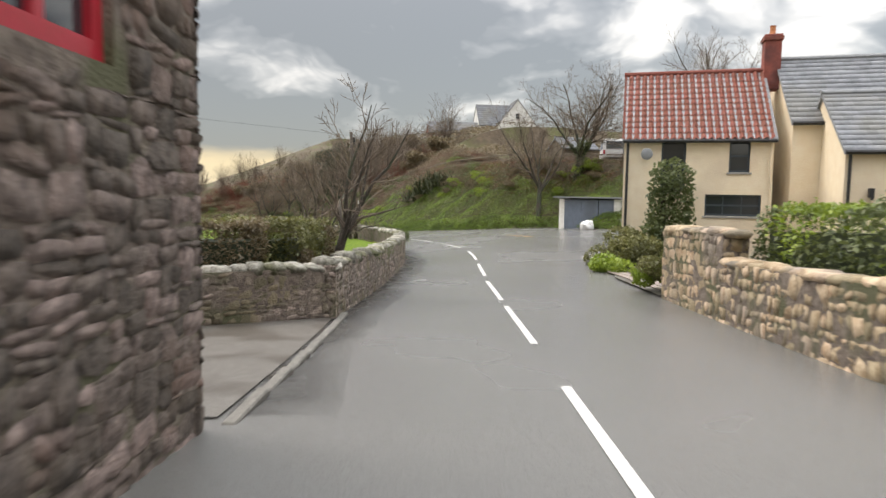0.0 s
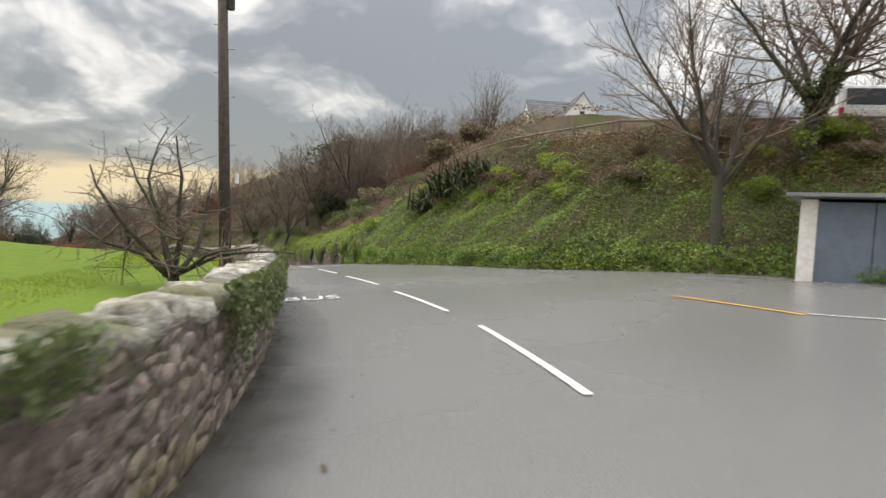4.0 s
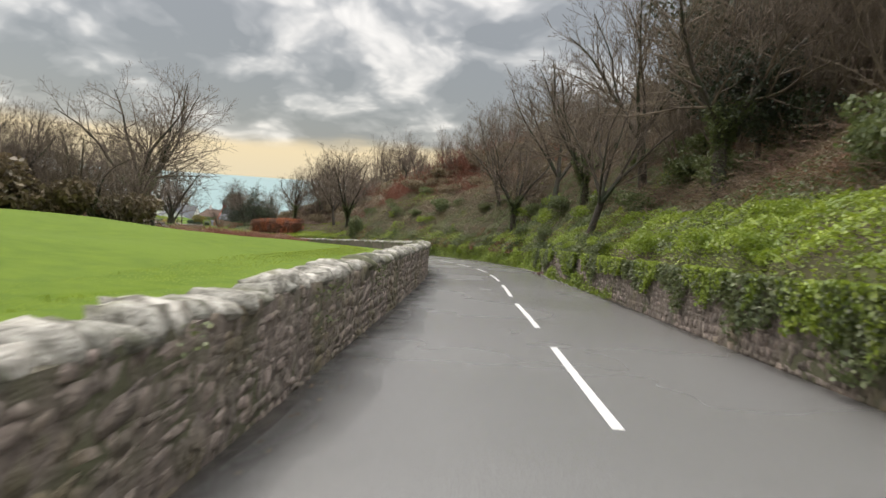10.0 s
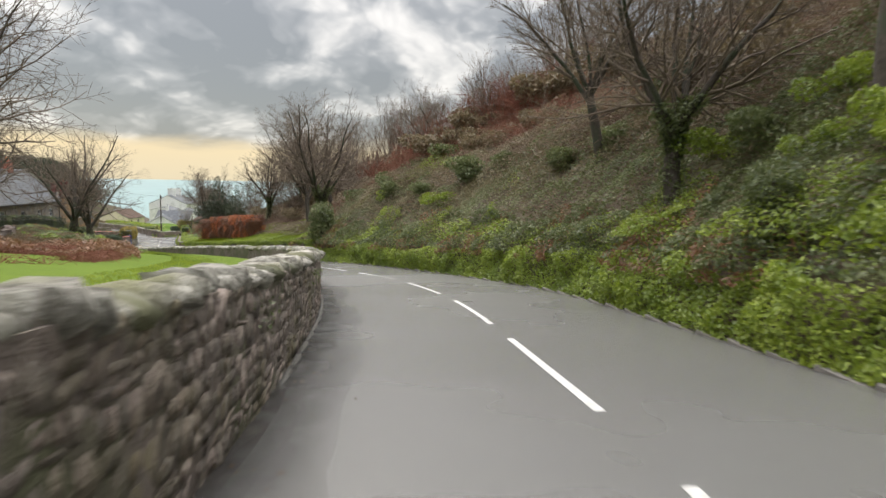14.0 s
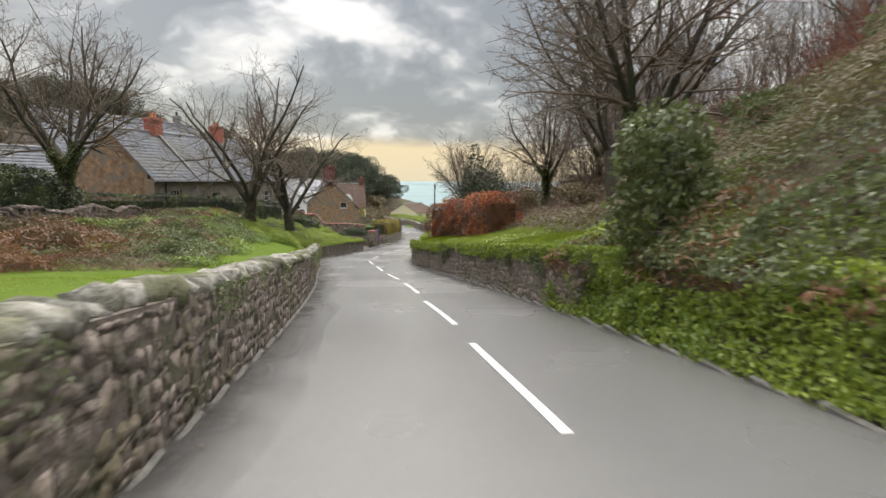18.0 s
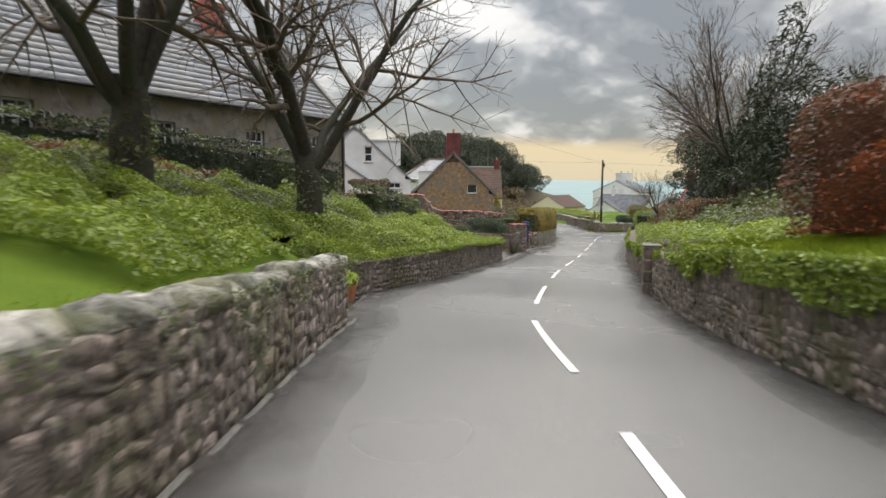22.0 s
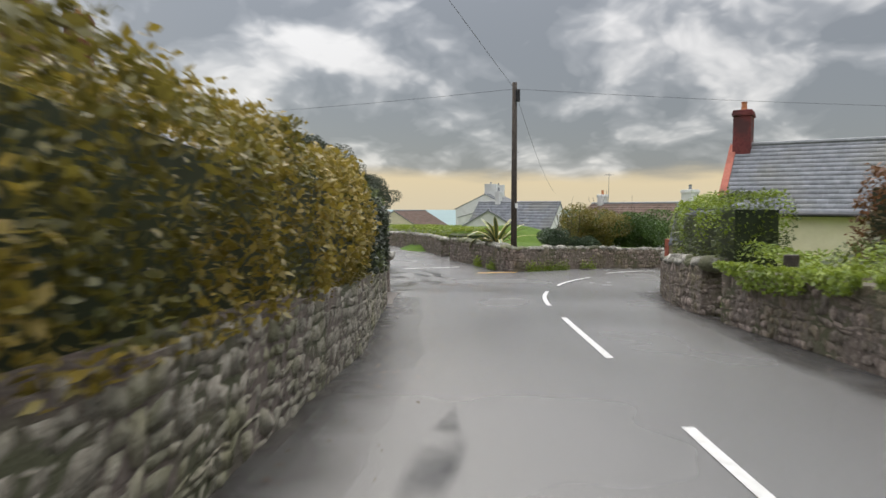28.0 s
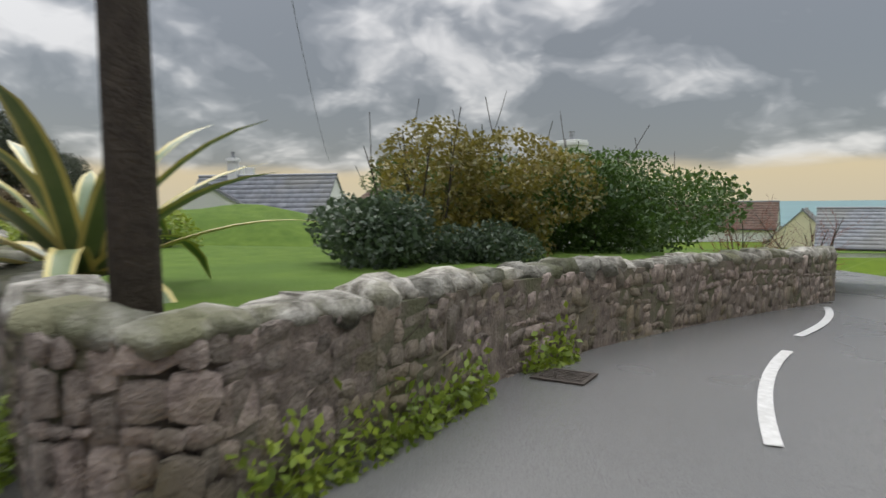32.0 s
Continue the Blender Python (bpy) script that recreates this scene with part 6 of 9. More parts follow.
# ---- trees ----
def grow(seed, height, r0=0.18, trunk=0.3, limbs=5, spread=0.6, curl=0.09, levels=4, up=0.25, lean=(0.0, 0.0), dense=1.0, bare=0.18):
    """The limbs of a bare tree: rows of start, end, two radii and level. A trunk parts into ascending limbs that bear shorter and shorter branches."""
    rd = random.Random(seed)
    out = []

    def limb(p, d, length, r, lev, clear):
        k = max(3, min(9, int(length / 0.42)))
        az, a = rd.uniform(0, 6.28), p
        for i in range(k):
            t = (i + 1) / k
            d = (d + Vector((rd.gauss(0, curl), rd.gauss(0, curl), rd.gauss(0, curl) + up * 0.12))).normalized()
            b = a + d * (length / k)
            ra, rb = max(r * (1 - 0.8 * i / k), 0.006), max(r * (1 - 0.8 * t), 0.0055)
            out.append((a, b, ra, rb, lev))
            if lev < levels and clear < t < 0.99:
                for _ in range(1 + (rd.random() < (dense - 1 if lev < 2 else dense * 0.5))):
                    az += 2.4 + rd.uniform(-0.6, 0.6)
                    x = d.orthogonal().normalized()
                    side = x * math.cos(az) + d.cross(x) * math.sin(az)
                    sp = spread * rd.uniform(0.65, 1.3)
                    nd = (d * math.cos(sp) + side * math.sin(sp) + Vector((0, 0, up * 0.25))).normalized()
                    cl = length * (0.66 - 0.36 * t) * rd.uniform(0.6, 1.15)
                    if cl > 0.16:
                        limb(b, nd, cl, max(rb * rd.uniform(0.5, 0.72), 0.006), lev + 1, 0.12)
            a = b

    if trunk:
        k, a = 5, Vector((0, 0, -0.3))
        d = Vector((lean[0], lean[1], 1)).normalized()
        for i in range(k):
            d = (d + Vector((rd.gauss(0, curl * 0.7), rd.gauss(0, curl * 0.7), 0.05))).normalized()
            b = a + d * ((height * trunk + 0.3) / k)
            out.append((a, b, r0 * (1.25 - 0.07 * i if i else 1.5), r0 * (1.18 - 0.07 * i), 0))
            a = b
        az = rd.uniform(0, 6.28)
        for q in range(limbs):
            az += 6.28 / limbs + rd.uniform(-0.4, 0.4)
            sp = spread * rd.uniform(0.35, 1.0) * (0.4 if q == 0 else 1)
            nd = (d * math.cos(sp) + Vector((math.cos(az), math.sin(az), 0)) * math.sin(sp)).normalized()
            limb(a - d * rd.uniform(0, height * trunk * 0.3), nd, height * (1 - trunk) * rd.uniform(0.75, 1.05), r0 * rd.uniform(0.42, 0.68), 1, bare)
    else:
        for q in range(limbs):
            az, tl = rd.uniform(0, 6.28), spread * rd.uniform(0.05, 0.95)
            nd = Vector((math.cos(az) * math.sin(tl), math.sin(az) * math.sin(tl), math.cos(tl)))
            limb(Vector((math.cos(az), math.sin(az), 0)) * rd.uniform(0, 0.35) - Vector((0, 0, 0.25)), nd, height * rd.uniform(0.55, 1.05), r0 * rd.uniform(0.7, 1.2), 1, bare)
    return out


def limb_mesh(name, rows, material, sides=3):
    a = np.array([r[0] for r in rows]); b = np.array([r[1] for r in rows])
    ra = np.array([r[2] for r in rows]); rb = np.array([r[3] for r in rows])
    return bars_mesh(name, a, b, ra, rb, material, sides)


def bars_mesh(name, a, b, ra, rb, material, sides=3):
    """Many tapered bars as one mesh."""
    d = b - a
    d /= np.linalg.norm(d, axis=1)[:, None] + 1e-9
    ref = np.where(np.abs(d[:, 2:3]) > 0.9, np.array([[1.0, 0, 0]]), np.array([[0, 0, 1.0]]))
    x = np.cross(d, ref); x /= np.linalg.norm(x, axis=1)[:, None] + 1e-9
    y = np.cross(d, x)
    b = b + d * (rb * 0.6)[:, None]
    ring = []
    for p, r in ((a, ra), (b, rb)):
        for k in range(sides):
            t = 2 * math.pi * k / sides
            ring.append(p + (x * math.cos(t) + y * math.sin(t)) * r[:, None])
    v = np.stack(ring, 1).reshape(-1, 3)
    o = (np.arange(len(a)) * 2 * sides)[:, None]
    f = np.concatenate([o + np.array([[k, (k + 1) % sides, sides + (k + 1) % sides, sides + k]]) for k in range(sides)])
    return mesh_np(name, v, f, M[material], sides > 4)


def bare_tree(name, label, rows, category="tree", bark="bark", twig="twig", ivy=0, ivy_to=2.5, group=""):
    root = thing(name, label, category, group=group)
    child("trunk", limb_mesh("trunk", [r for r in rows if r[4] <= 1], bark, 7), root)
    child("crown", limb_mesh("crown", [r for r in rows if r[4] > 1], twig, 3), root, "fine bare twigs")
    if ivy:
        rg = np.random.RandomState(ivy)
        low = [r for r in rows if r[4] <= 1 and r[0].z < ivy_to]
        pts = []
        for r in low:
            k = int(420 * (r[1] - r[0]).length)
            t = rg.uniform(0, 1, k)[:, None]
            c = np.array(r[0])[None] * (1 - t) + np.array(r[1])[None] * t
            o = rg.normal(size=(k, 3)); o /= np.linalg.norm(o, axis=1)[:, None]
            pts.append(c + o * (r[2] + rg.uniform(0.02, 0.16, k))[:, None])
        child("ivy", leaves("ivy", np.concatenate(pts), 0.11, "ivy", ivy), root, "ivy climbing the trunk")
    return root


def place(ob, spots, group, sink=0.1):
    """Copies of a thing at (x, y, size, turn); the first spot takes the thing itself."""
    xs, ys = np.array([p[0] for p in spots], float), np.array([p[1] for p in spots], float)
    zs = ground_height(xs, ys)
    for k, ((x, y, sc, tn), z) in enumerate(zip(spots, zs)):
        m = Matrix.LocRotScale((x, y, float(z) - sink), Euler((0, 0, radians(tn))), (sc, sc, sc))
        o = ob if k == 0 else copy_thing(ob, m)
        o.matrix_basis = m
        if group:
            o["group"] = group
    return ob


def leafy(name, label, lobes, count, size, material, seed, category="shrub", trunk=None, group="", slim=0.6, up=0.35):
    """An evergreen: leaves on and in a set of lobes (x, y, z, rx, ry, rz), with gaps between them."""
    rg = np.random.RandomState(seed)
    vol = np.array([l[3] * l[4] + l[4] * l[5] + l[3] * l[5] for l in lobes])
    pick = rg.choice(len(lobes), count, p=vol / vol.sum())
    L = np.array(lobes)[pick]
    o = rg.normal(size=(count, 3)); o /= np.linalg.norm(o, axis=1)[:, None]
    rad = rg.uniform(0.35, 1.0, count) ** 0.35
    wob = 1 + 0.22 * np.array([noise.noise((a * 2.3, b * 2.3, c * 2.3 + seed)) for a, b, c in o + L[:, :3]])
    pts = L[:, :3] + o * L[:, 3:] * (rad * wob)[:, None]
    pts = pts[pts[:, 2] > 0.02]
    root = thing(name, label, category, group=group)
    if trunk:
        bm = bmesh.new()
        tube(bm, [(0, 0, -0.2), (0.03, 0.02, trunk * 0.5), (0, 0, trunk)], (0.14, 0.1, 0.06), 7)
        part("trunk", bm, M["bark"], root)
    child("foliage", leaves("foliage", pts, size, material, seed, up, None, slim), root)
    return root


def lobes_round(seed, n, r, h, w=None):
    rd = random.Random(seed)
    w = w or r
    return [(rd.gauss(0, r * 0.42), rd.gauss(0, w * 0.42), h * (0.35 + 0.5 * rd.random()), r * rd.uniform(0.35, 0.6), w * rd.uniform(0.35, 0.6), h * rd.uniform(0.18, 0.32)) for _ in range(n)]


# brown and russet stems tangled over the slopes
tangle("bramble_stems", "tangle of brown bramble stems over the slope", 36, 66, 1, 3.0, 12, 80, 1.0, "bramble", 401, (0.3, -0.1), 1.2)
tangle("bramble_stems", "tangle of brown bramble stems over the wooded slope", 62, 100, 1, 2.4, 12, 75, 1.0, "bramble", 402, (0.3, -0.35))
tangle("bramble_stems", "thick tangle of brown bramble stems over the steep bank", 100, 140, 1, 3.6, 13, 85, 1.1, "bramble", 403, (0.3, -0.45))
tangle("russet_stems", "russet dead stems standing over the hillside", 112, 142, 1, 5.5, 17, 60, 1.3, "twig_red", 404, (0.2, -0.1), 1.6)
tangle("bramble_stems", "brown bramble stems under the trees", 138, 196, 1, 6.5, 13, 60, 1.1, "bramble", 405, (0.3, -0.3))
tangle("bramble_stems", "brown bramble stems hanging through the ivy", 84, 134, 1, 0.7, 3.2, 70, 0.8, "bramble", 406, (0.4, 0.08), 0.9)
tangle("bramble_stems", "withered brown stems on the slope under the trees", 136, 166, -1, 3.0, 10, 60, 0.8, "bramble", 408, (0.35, -0.1))
tangle("russet_stems", "russet bramble stems on the bank below the hedge", 110, 150, -1, 5.5, 12, 60, 0.8, "twig_red", 407, (0.3, -0.1))
T_wide = bare_tree("bare_tree", "bare winter tree with spreading limbs and fine twigs", grow(3, 8.4, 0.2, 0.24, 6, 0.85, 0.13, 4, 0.12, dense=1.55), ivy=5)
T_tall = bare_tree("bare_tree", "tall bare tree with upright fine-twigged crown", grow(8, 8.8, 0.15, 0.3, 6, 0.62, 0.09, 4, 0.3, dense=1.5))
T_twin = bare_tree("bare_tree", "lopped bare tree with upswept limbs", grow(14, 9.8, 0.29, 0.2, 6, 0.95, 0.13, 4, 0.22, (-0.14, 0.12), 1.15, 0.2), ivy=6, ivy_to=1.2)
T_snag = bare_tree("gnarled_tree", "gnarled leafless tree with lichened crooked branches behind the wall", grow(21, 4.2, 0.13, 0.16, 9, 1.35, 0.2, 4, 0.03, dense=1.5))
T_bush = bare_tree("bare_shrub", "leafless brown thicket of many stems", grow(30, 3.9, 0.035, 0, 15, 0.8, 0.12, 3, 0.15, dense=1.2), "shrub", "twig", "twig")
T_bush2 = bare_tree("bare_shrub", "leafless grey-brown thicket of many stems", grow(37, 5.2, 0.045, 0, 15, 0.6, 0.08, 3, 0.3, dense=1.1), "shrub", "twig", "twig")
T_red = bare_tree("russet_shrub", "thicket of russet-red bare stems", grow(44, 2.9, 0.028, 0, 18, 0.8, 0.1, 3, 0.25, dense=1.1), "shrub", "twig_red", "twig_red")

place(T_wide, [(-63.5, 103.1, 1.9, 0), (-76.5, 112.2, 1.25, 80), (-60.5, 90.5, 1.1, 30), (-57, 94.5, 1.0, 130), (-55.0, 124.6, 1.15, 200), (-68, 137, 0.95, 40), (9.0, 44.0, 1.0, 300), (-91.0, 146.5, 0.95, 120), (-14, 81.5, 0.95, 10), (-73.5, 138.0, 1.0, 250), (-21.0, 96, 1.0, 145), (22, 33, 0.9, 60), (-27.5, 103.5, 0.9, 20)], "bare trees of the valley")
place(T_tall, [(-57.7, 141.8, 0.75, 0), (-59.5, 128.4, 1.05, 90), (6.4, 43.0, 0.95, 20), (-10.5, 78.5, 1.0, 70), (-66, 107.5, 1.15, 130), (-69.5, 101.5, 1.2, 10), (-64, 88, 1.1, 70), (-59.5, 87.5, 1.0, 190), (-68, 95, 1.2, 220), (-60.5, 132.5, 1.1, 160), (-103.2, 152.8, 0.5, 80), (-17.3, 90, 1.1, 190), (-24.0, 100.5, 1.05, 30), (-86, 141.5, 0.9, 210), (17, 40, 0.9, 15), (-58, 98, 0.75, 300), (-50, 133, 0.75, 100), (-31, 110, 0.95, 170), (-18.5, 86, 0.8, 320), (-12.5, 86.0, 0.95, 260)], "bare trees of the valley")
place(T_twin, [(-80.0, 121.5, 1.05, 200), (-83.2, 125.0, 1.0, 20)], "pair of lopped trees")
T_snag2 = bare_tree("gnarled_tree", "thin crooked leafless tree with a tall bare leader", grow(27, 4.2, 0.1, 0.3, 5, 0.8, 0.17, 4, 0.08, (0.2, 0.0), 1.5, 0.1))
place(T_snag2, [(-2.45, 14.0, 1.0, 0)], "")
place(T_snag, [(-4.4, 22.4, 0.72, 0), (-5.0, 35.4, 0.72, 100)], "gnarled trees behind the wall")
rs = random.Random(77)


def spots(n, s0, s1, d0, d1, lo, hi, side=1):
    out = []
    for _ in range(n):
        s, d = rs.uniform(s0, s1), rs.uniform(d0, d1)
        p = at(s, er(s) + d if side > 0 else el(s) - d)
        out.append((p.x, p.y, rs.uniform(lo, hi), rs.uniform(0, 360)))
    return out


place(T_bush, [(17, 47, 1.2, 0), (20, 50, 1.4, 60), (23, 46, 1.3, 100), (19, 54, 1.5, 30), (15.5, 51.5, 1.1, 10), (25, 50, 1.5, 80), (22, 42, 1.2, 200)] + spots(18, 34, 58, 14, 36, 0.3, 0.55) + spots(20, 72, 100, 6.5, 16, 0.6, 1.1) + spots(18, 100, 172, 9, 24, 0.7, 1.2) + spots(8, 166, 200, 3.5, 8, 0.5, 0.8) + spots(10, 48, 62, 8, 14, 0.25, 0.4), "hillside thickets", 0.2)
place(T_bush2, [(at(q, l_).x, at(q, l_).y, z_, q * 9) for q, l_, z_ in ((79, 9.0, 1.1), (81, 9.5, 1.25), (82.5, 8.6, 1.0), (84.5, 10, 1.3), (86.5, 10.5, 1.35), (88, 9.2, 1.1), (90, 11, 1.2), (92.5, 9.8, 1.15), (84, 14, 1.4), (80, 12.5, 1.2), (88, 13.5, 1.35), (94.5, 12, 1.2))] + [(-61.5, 89, 1.6, 0), (-58.2, 92, 1.4, 60), (-64, 92, 1.7, 90), (-55.5, 96, 1.2, 190)] + spots(24, 74, 98, 6, 18, 0.7, 1.2) + spots(22, 98, 170, 9, 26, 0.8, 1.3) + spots(8, 170, 196, 5, 12, 0.7, 1.0), "hillside thickets", 0.2)
place(T_red, spots(26, 124, 140, 8, 15, 0.9, 1.3) + spots(8, 140, 160, 11, 20, 0.8, 1.2) + spots(10, 70, 90, 6, 14, 0.7, 1.1) + spots(6, 168, 196, 1.6, 3.0, 0.35, 0.5), "russet thickets", 0.15)


def hill_spots(n, k0, k1, f0, f1, lo, hi):
    out = []
    for _ in range(n):
        q = rs.uniform(k0, k1)
        i = int(q)
        a, b = FOOT[i], FOOT[min(i + 1, len(FOOT) - 1)]
        d = (b - a) / np.linalg.norm(b - a)
        p = a + (b - a) * (q - i) + np.array([-d[1], d[0]]) * rs.uniform(f0, f1)
        out.append((float(p[0]), float(p[1]), rs.uniform(lo, hi), rs.uniform(0, 360)))
    return out


L_bush = leafy("evergreen_tree", "dark evergreen holm oak with a dense rounded crown", lobes_round(3, 13, 2.6, 5.0), 15000, 0.15, "dark_leaf", 5, "tree", 1.6)
place(L_bush, [(-13.2, 83.6, 0.7, 0), (-14.2, 91.0, 1.35, 70), (-88.5, 144.6, 0.68, 30), (-93.6, 149.4, 0.62, 200), (-91.4, 148.4, 0.66, 75), (-84.5, 141.6, 0.6, 120), (-60, 84, 0.75, 10), (-63.5, 88.5, 0.8, 80), (-57, 81.5, 0.7, 150), (-66, 92.5, 0.8, 220), (-54, 76, 0.7, 20)] + hill_spots(34, 5.2, 8.1, 9, 40, 1.0, 1.6) + [(-182.7, 164.5, 1.5, 0), (-192, 168, 1.7, 50), (-189, 173.5, 1.7, 100), (-194, 177, 1.8, 150), (-198, 183, 1.7, 200), (-186, 169, 1.5, 250), (-201, 178, 1.8, 10), (-203, 189, 1.6, 60), (-178, 160, 1.4, 20), (-202, 181, 2.1, 40), (-208, 186, 2.1, 90), (-214, 193, 2.0, 140), (-221, 199, 1.9, 190), (-228, 206, 1.8, 240), (-196, 176, 2.1, 15), (-190, 168, 2.1, 75)] + hill_spots(10, 2.2, 4.4, 6, 30, 0.8, 1.2), "dark evergreens")
L_ivy = leafy("ivy_tree", "tall ivy-smothered tree with a ragged dark crown", [(0.5 * math.sin(k * 2.1) * (1 + 0.12 * k), 0.5 * math.cos(k * 1.7) * (1 + 0.12 * k), 0.8 + 0.44 * k, 1.15 + 0.25 * math.sin(k * 1.3), 1.1, 0.62) for k in range(13)] + [(1.5, 0.3, 3.9, 0.9, 0.8, 0.6), (-1.5, -0.4, 4.6, 0.9, 0.9, 0.55), (0.4, 1.5, 5.1, 0.8, 0.8, 0.5), (-0.6, -1.4, 3.1, 0.9, 0.8, 0.6), (1.6, -0.9, 5.4, 0.7, 0.7, 0.45)], 20000, 0.1, "dark_leaf", 405, "tree", 4.0)
place(L_ivy, [(-100.8, 154.0, 1.0, 0), (-98.2, 152.2, 0.9, 130), (-96.0, 151.0, 0.75, 40), (-13.6, 88.5, 1.15, 200)], "ivy-smothered trees")
L_scrub = leafy("scrub_bush", "dull olive-brown scrub bush", lobes_round(9, 8, 2.0, 2.6), 2600, 0.26, "scrub_leaf", 6, "shrub")
place(L_scrub, [(-172 - 5 * (k % 6) + rs.uniform(-2, 2), 160 + 5.5 * (k // 6) + 3.2 * (k % 6) + rs.uniform(-2, 2), rs.uniform(1.2, 2.0), rs.uniform(0, 360)) for k in range(30) if not 165 < 160 + 5.5 * (k // 6) < 167] + [(-60, 88, 1.9, 0), (-63, 91, 2.0, 50), (-57.5, 92.5, 1.6, 90), (-66, 95, 2.0, 130), (-56, 97, 1.3, 10), (-61, 95, 1.6, 70), (-65, 86, 2.0, 20)] + spots(16, 36, 58, 22, 36, 0.35, 0.6) + hill_spots(46, 1.6, 8.4, 1, 30, 0.9, 1.7) + spots(20, 60, 130, 8, 22, 0.6, 1.2), "scrub of the hillsides")
place(bare_tree("bare_shrub", "grey leafless thicket on the far slope", grow(51, 4.6, 0.05, 0, 12, 0.7, 0.1, 3, 0.25), "shrub", "twig", "twig"), hill_spots(50, 0.8, 8.4, -2, 26, 0.8, 1.5), "thickets across the valley", 0.2)
L_conifer = leafy("conifer", "dark bushy pine with layered branches", [(0, 0, 1.2 + k * 0.85, 2.0 - k * 0.26, 2.0 - k * 0.26, 0.5) for k in range(7)] + lobes_round(12, 5, 2.0, 5), 6500, 0.24, "dark_leaf", 8, "tree", 3.0, slim=0.25)
place(leafy("ivy_mound", "mound of ivy and brambles on the bank", lobes_round(15, 7, 1.3, 1.5), 2400, 0.14, "ivy", 16, "shrub"), spots(16, 96, 136, 2.4, 6, 0.55, 0.95) + spots(20, 64, 96, 1.6, 7, 0.5, 1.05) + spots(10, 140, 164, 3.5, 9, 0.35, 0.6, -1), "mounds of the bank", 0.25)
place(leafy("weed_mound", "yellow-green mound of creeper on the bank", lobes_round(17, 7, 1.2, 1.2), 2200, 0.13, "lush", 18, "shrub"), spots(9, 90, 134, 1.8, 3.6, 0.5, 0.8) + spots(16, 61, 97, 0.5, 2.2, 0.3, 0.55) + spots(16, 37, 60, 1.5, 5, 0.4, 0.75), "mounds of the bank", 0.25)
place(leafy("bramble_mound", "brown tangle of brambles on the bank", lobes_round(19, 7, 1.4, 1.5), 2200, 0.16, "scrub_leaf", 20, "shrub"), spots(26, 96, 140, 4, 12, 0.7, 1.3) + spots(16, 66, 96, 3.5, 12, 0.6, 1.1) + spots(18, 37, 54, 2.5, 5.0, 0.35, 0.6) + spots(12, 138, 160, 5, 10, 0.4, 0.7, -1) + spots(8, 140, 172, 6, 12, 0.7, 1.1), "mounds of the bank", 0.25)
place(L_conifer, [(-82.0, 139.0, 0.9, 0), (-77.5, 137.6, 0.65, 90)], "pines")


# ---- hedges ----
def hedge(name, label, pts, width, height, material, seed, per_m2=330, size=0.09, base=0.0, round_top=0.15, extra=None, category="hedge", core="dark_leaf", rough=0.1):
    """A clipped hedge along points: a plain inner box in the core colour, very dark by default, and a shell of leaves.
    """
    line = Line(pts)
    rg = np.random.RandomState(seed)
    root = thing(name, label, category)
    n = max(2, int(line.length / 0.6))
    vs, fq = [], []
    for i in range(n + 1):
        u = line.length * i / n
        d, nr = line.axes(u)
        p = line.get(u)
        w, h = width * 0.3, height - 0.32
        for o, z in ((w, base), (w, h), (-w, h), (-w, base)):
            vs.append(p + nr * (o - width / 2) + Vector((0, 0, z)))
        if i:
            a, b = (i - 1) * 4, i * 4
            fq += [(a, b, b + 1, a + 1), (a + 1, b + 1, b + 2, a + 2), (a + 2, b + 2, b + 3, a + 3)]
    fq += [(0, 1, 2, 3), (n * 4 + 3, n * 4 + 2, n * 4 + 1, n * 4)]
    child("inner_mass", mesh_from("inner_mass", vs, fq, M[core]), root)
    hgt = height - base
    area = line.length * (2 * hgt + width) + 2 * width * hgt
    k = int(area * per_m2)
    u = rg.uniform(-0.05, line.length + 0.05, k)
    peri = rg.uniform(0, 2 * hgt + width, k)
    off = np.where(peri < hgt, 0.5, np.where(peri < hgt + width, 0.5 - (peri - hgt) / width, -0.5)) * width
    z = np.where(peri < hgt, peri, np.where(peri < hgt + width, hgt, 2 * hgt + width - peri)) + base
    ends = rg.uniform(0, 1, k) < (2 * width * hgt / area)
    u = np.where(ends, np.where(rg.uniform(0, 1, k) < 0.5, 0, line.length), u)
    off = np.where(ends, rg.uniform(-0.5, 0.5, k) * width, off)
    z = np.where(ends, rg.uniform(base, height, k), z)
    near_top = np.clip((z - (height - round_top * 2)) / (round_top * 2), 0, 1)
    off = off * (1 - 0.25 * near_top**2)
    pos = np.array([line.get(float(np.clip(q, 0, line.length))) for q in u])
    ax = [line.axes(float(np.clip(q, 0, line.length))) for q in u]
    nr = np.array([a[1] for a in ax]); dr = np.array([a[0] for a in ax])
    wob = np.array([noise.noise((a[0] * 1.3, a[1] * 1.3, b * 1.8)) for a, b in zip(pos, z)])
    jit = rg.normal(0, 0.04, k)
    pts3 = pos + nr * (off - width / 2 + np.sign(off) * (wob * rough + jit))[:, None] + dr * rg.normal(0, 0.05, k)[:, None]
    pts3[:, 2] += z + np.where(np.abs(z - height) < 0.02, wob * rough * 1.2 + jit, 0)
    pick = rg.uniform(0, 1, k) < (extra[1] if extra else 0)
    if extra:
        mask = np.array([noise.noise((a[0] * 0.9, a[1] * 0.9, a[2] * 0.9 + 3)) for a in pts3]) > (0.35 - extra[1])
        child("leaves", leaves("leaves", pts3[mask], size, extra[0], seed + 1), root)
        pts3 = pts3[~mask]
    child("leaves", leaves("leaves", pts3, size, material, seed), root)
    return root


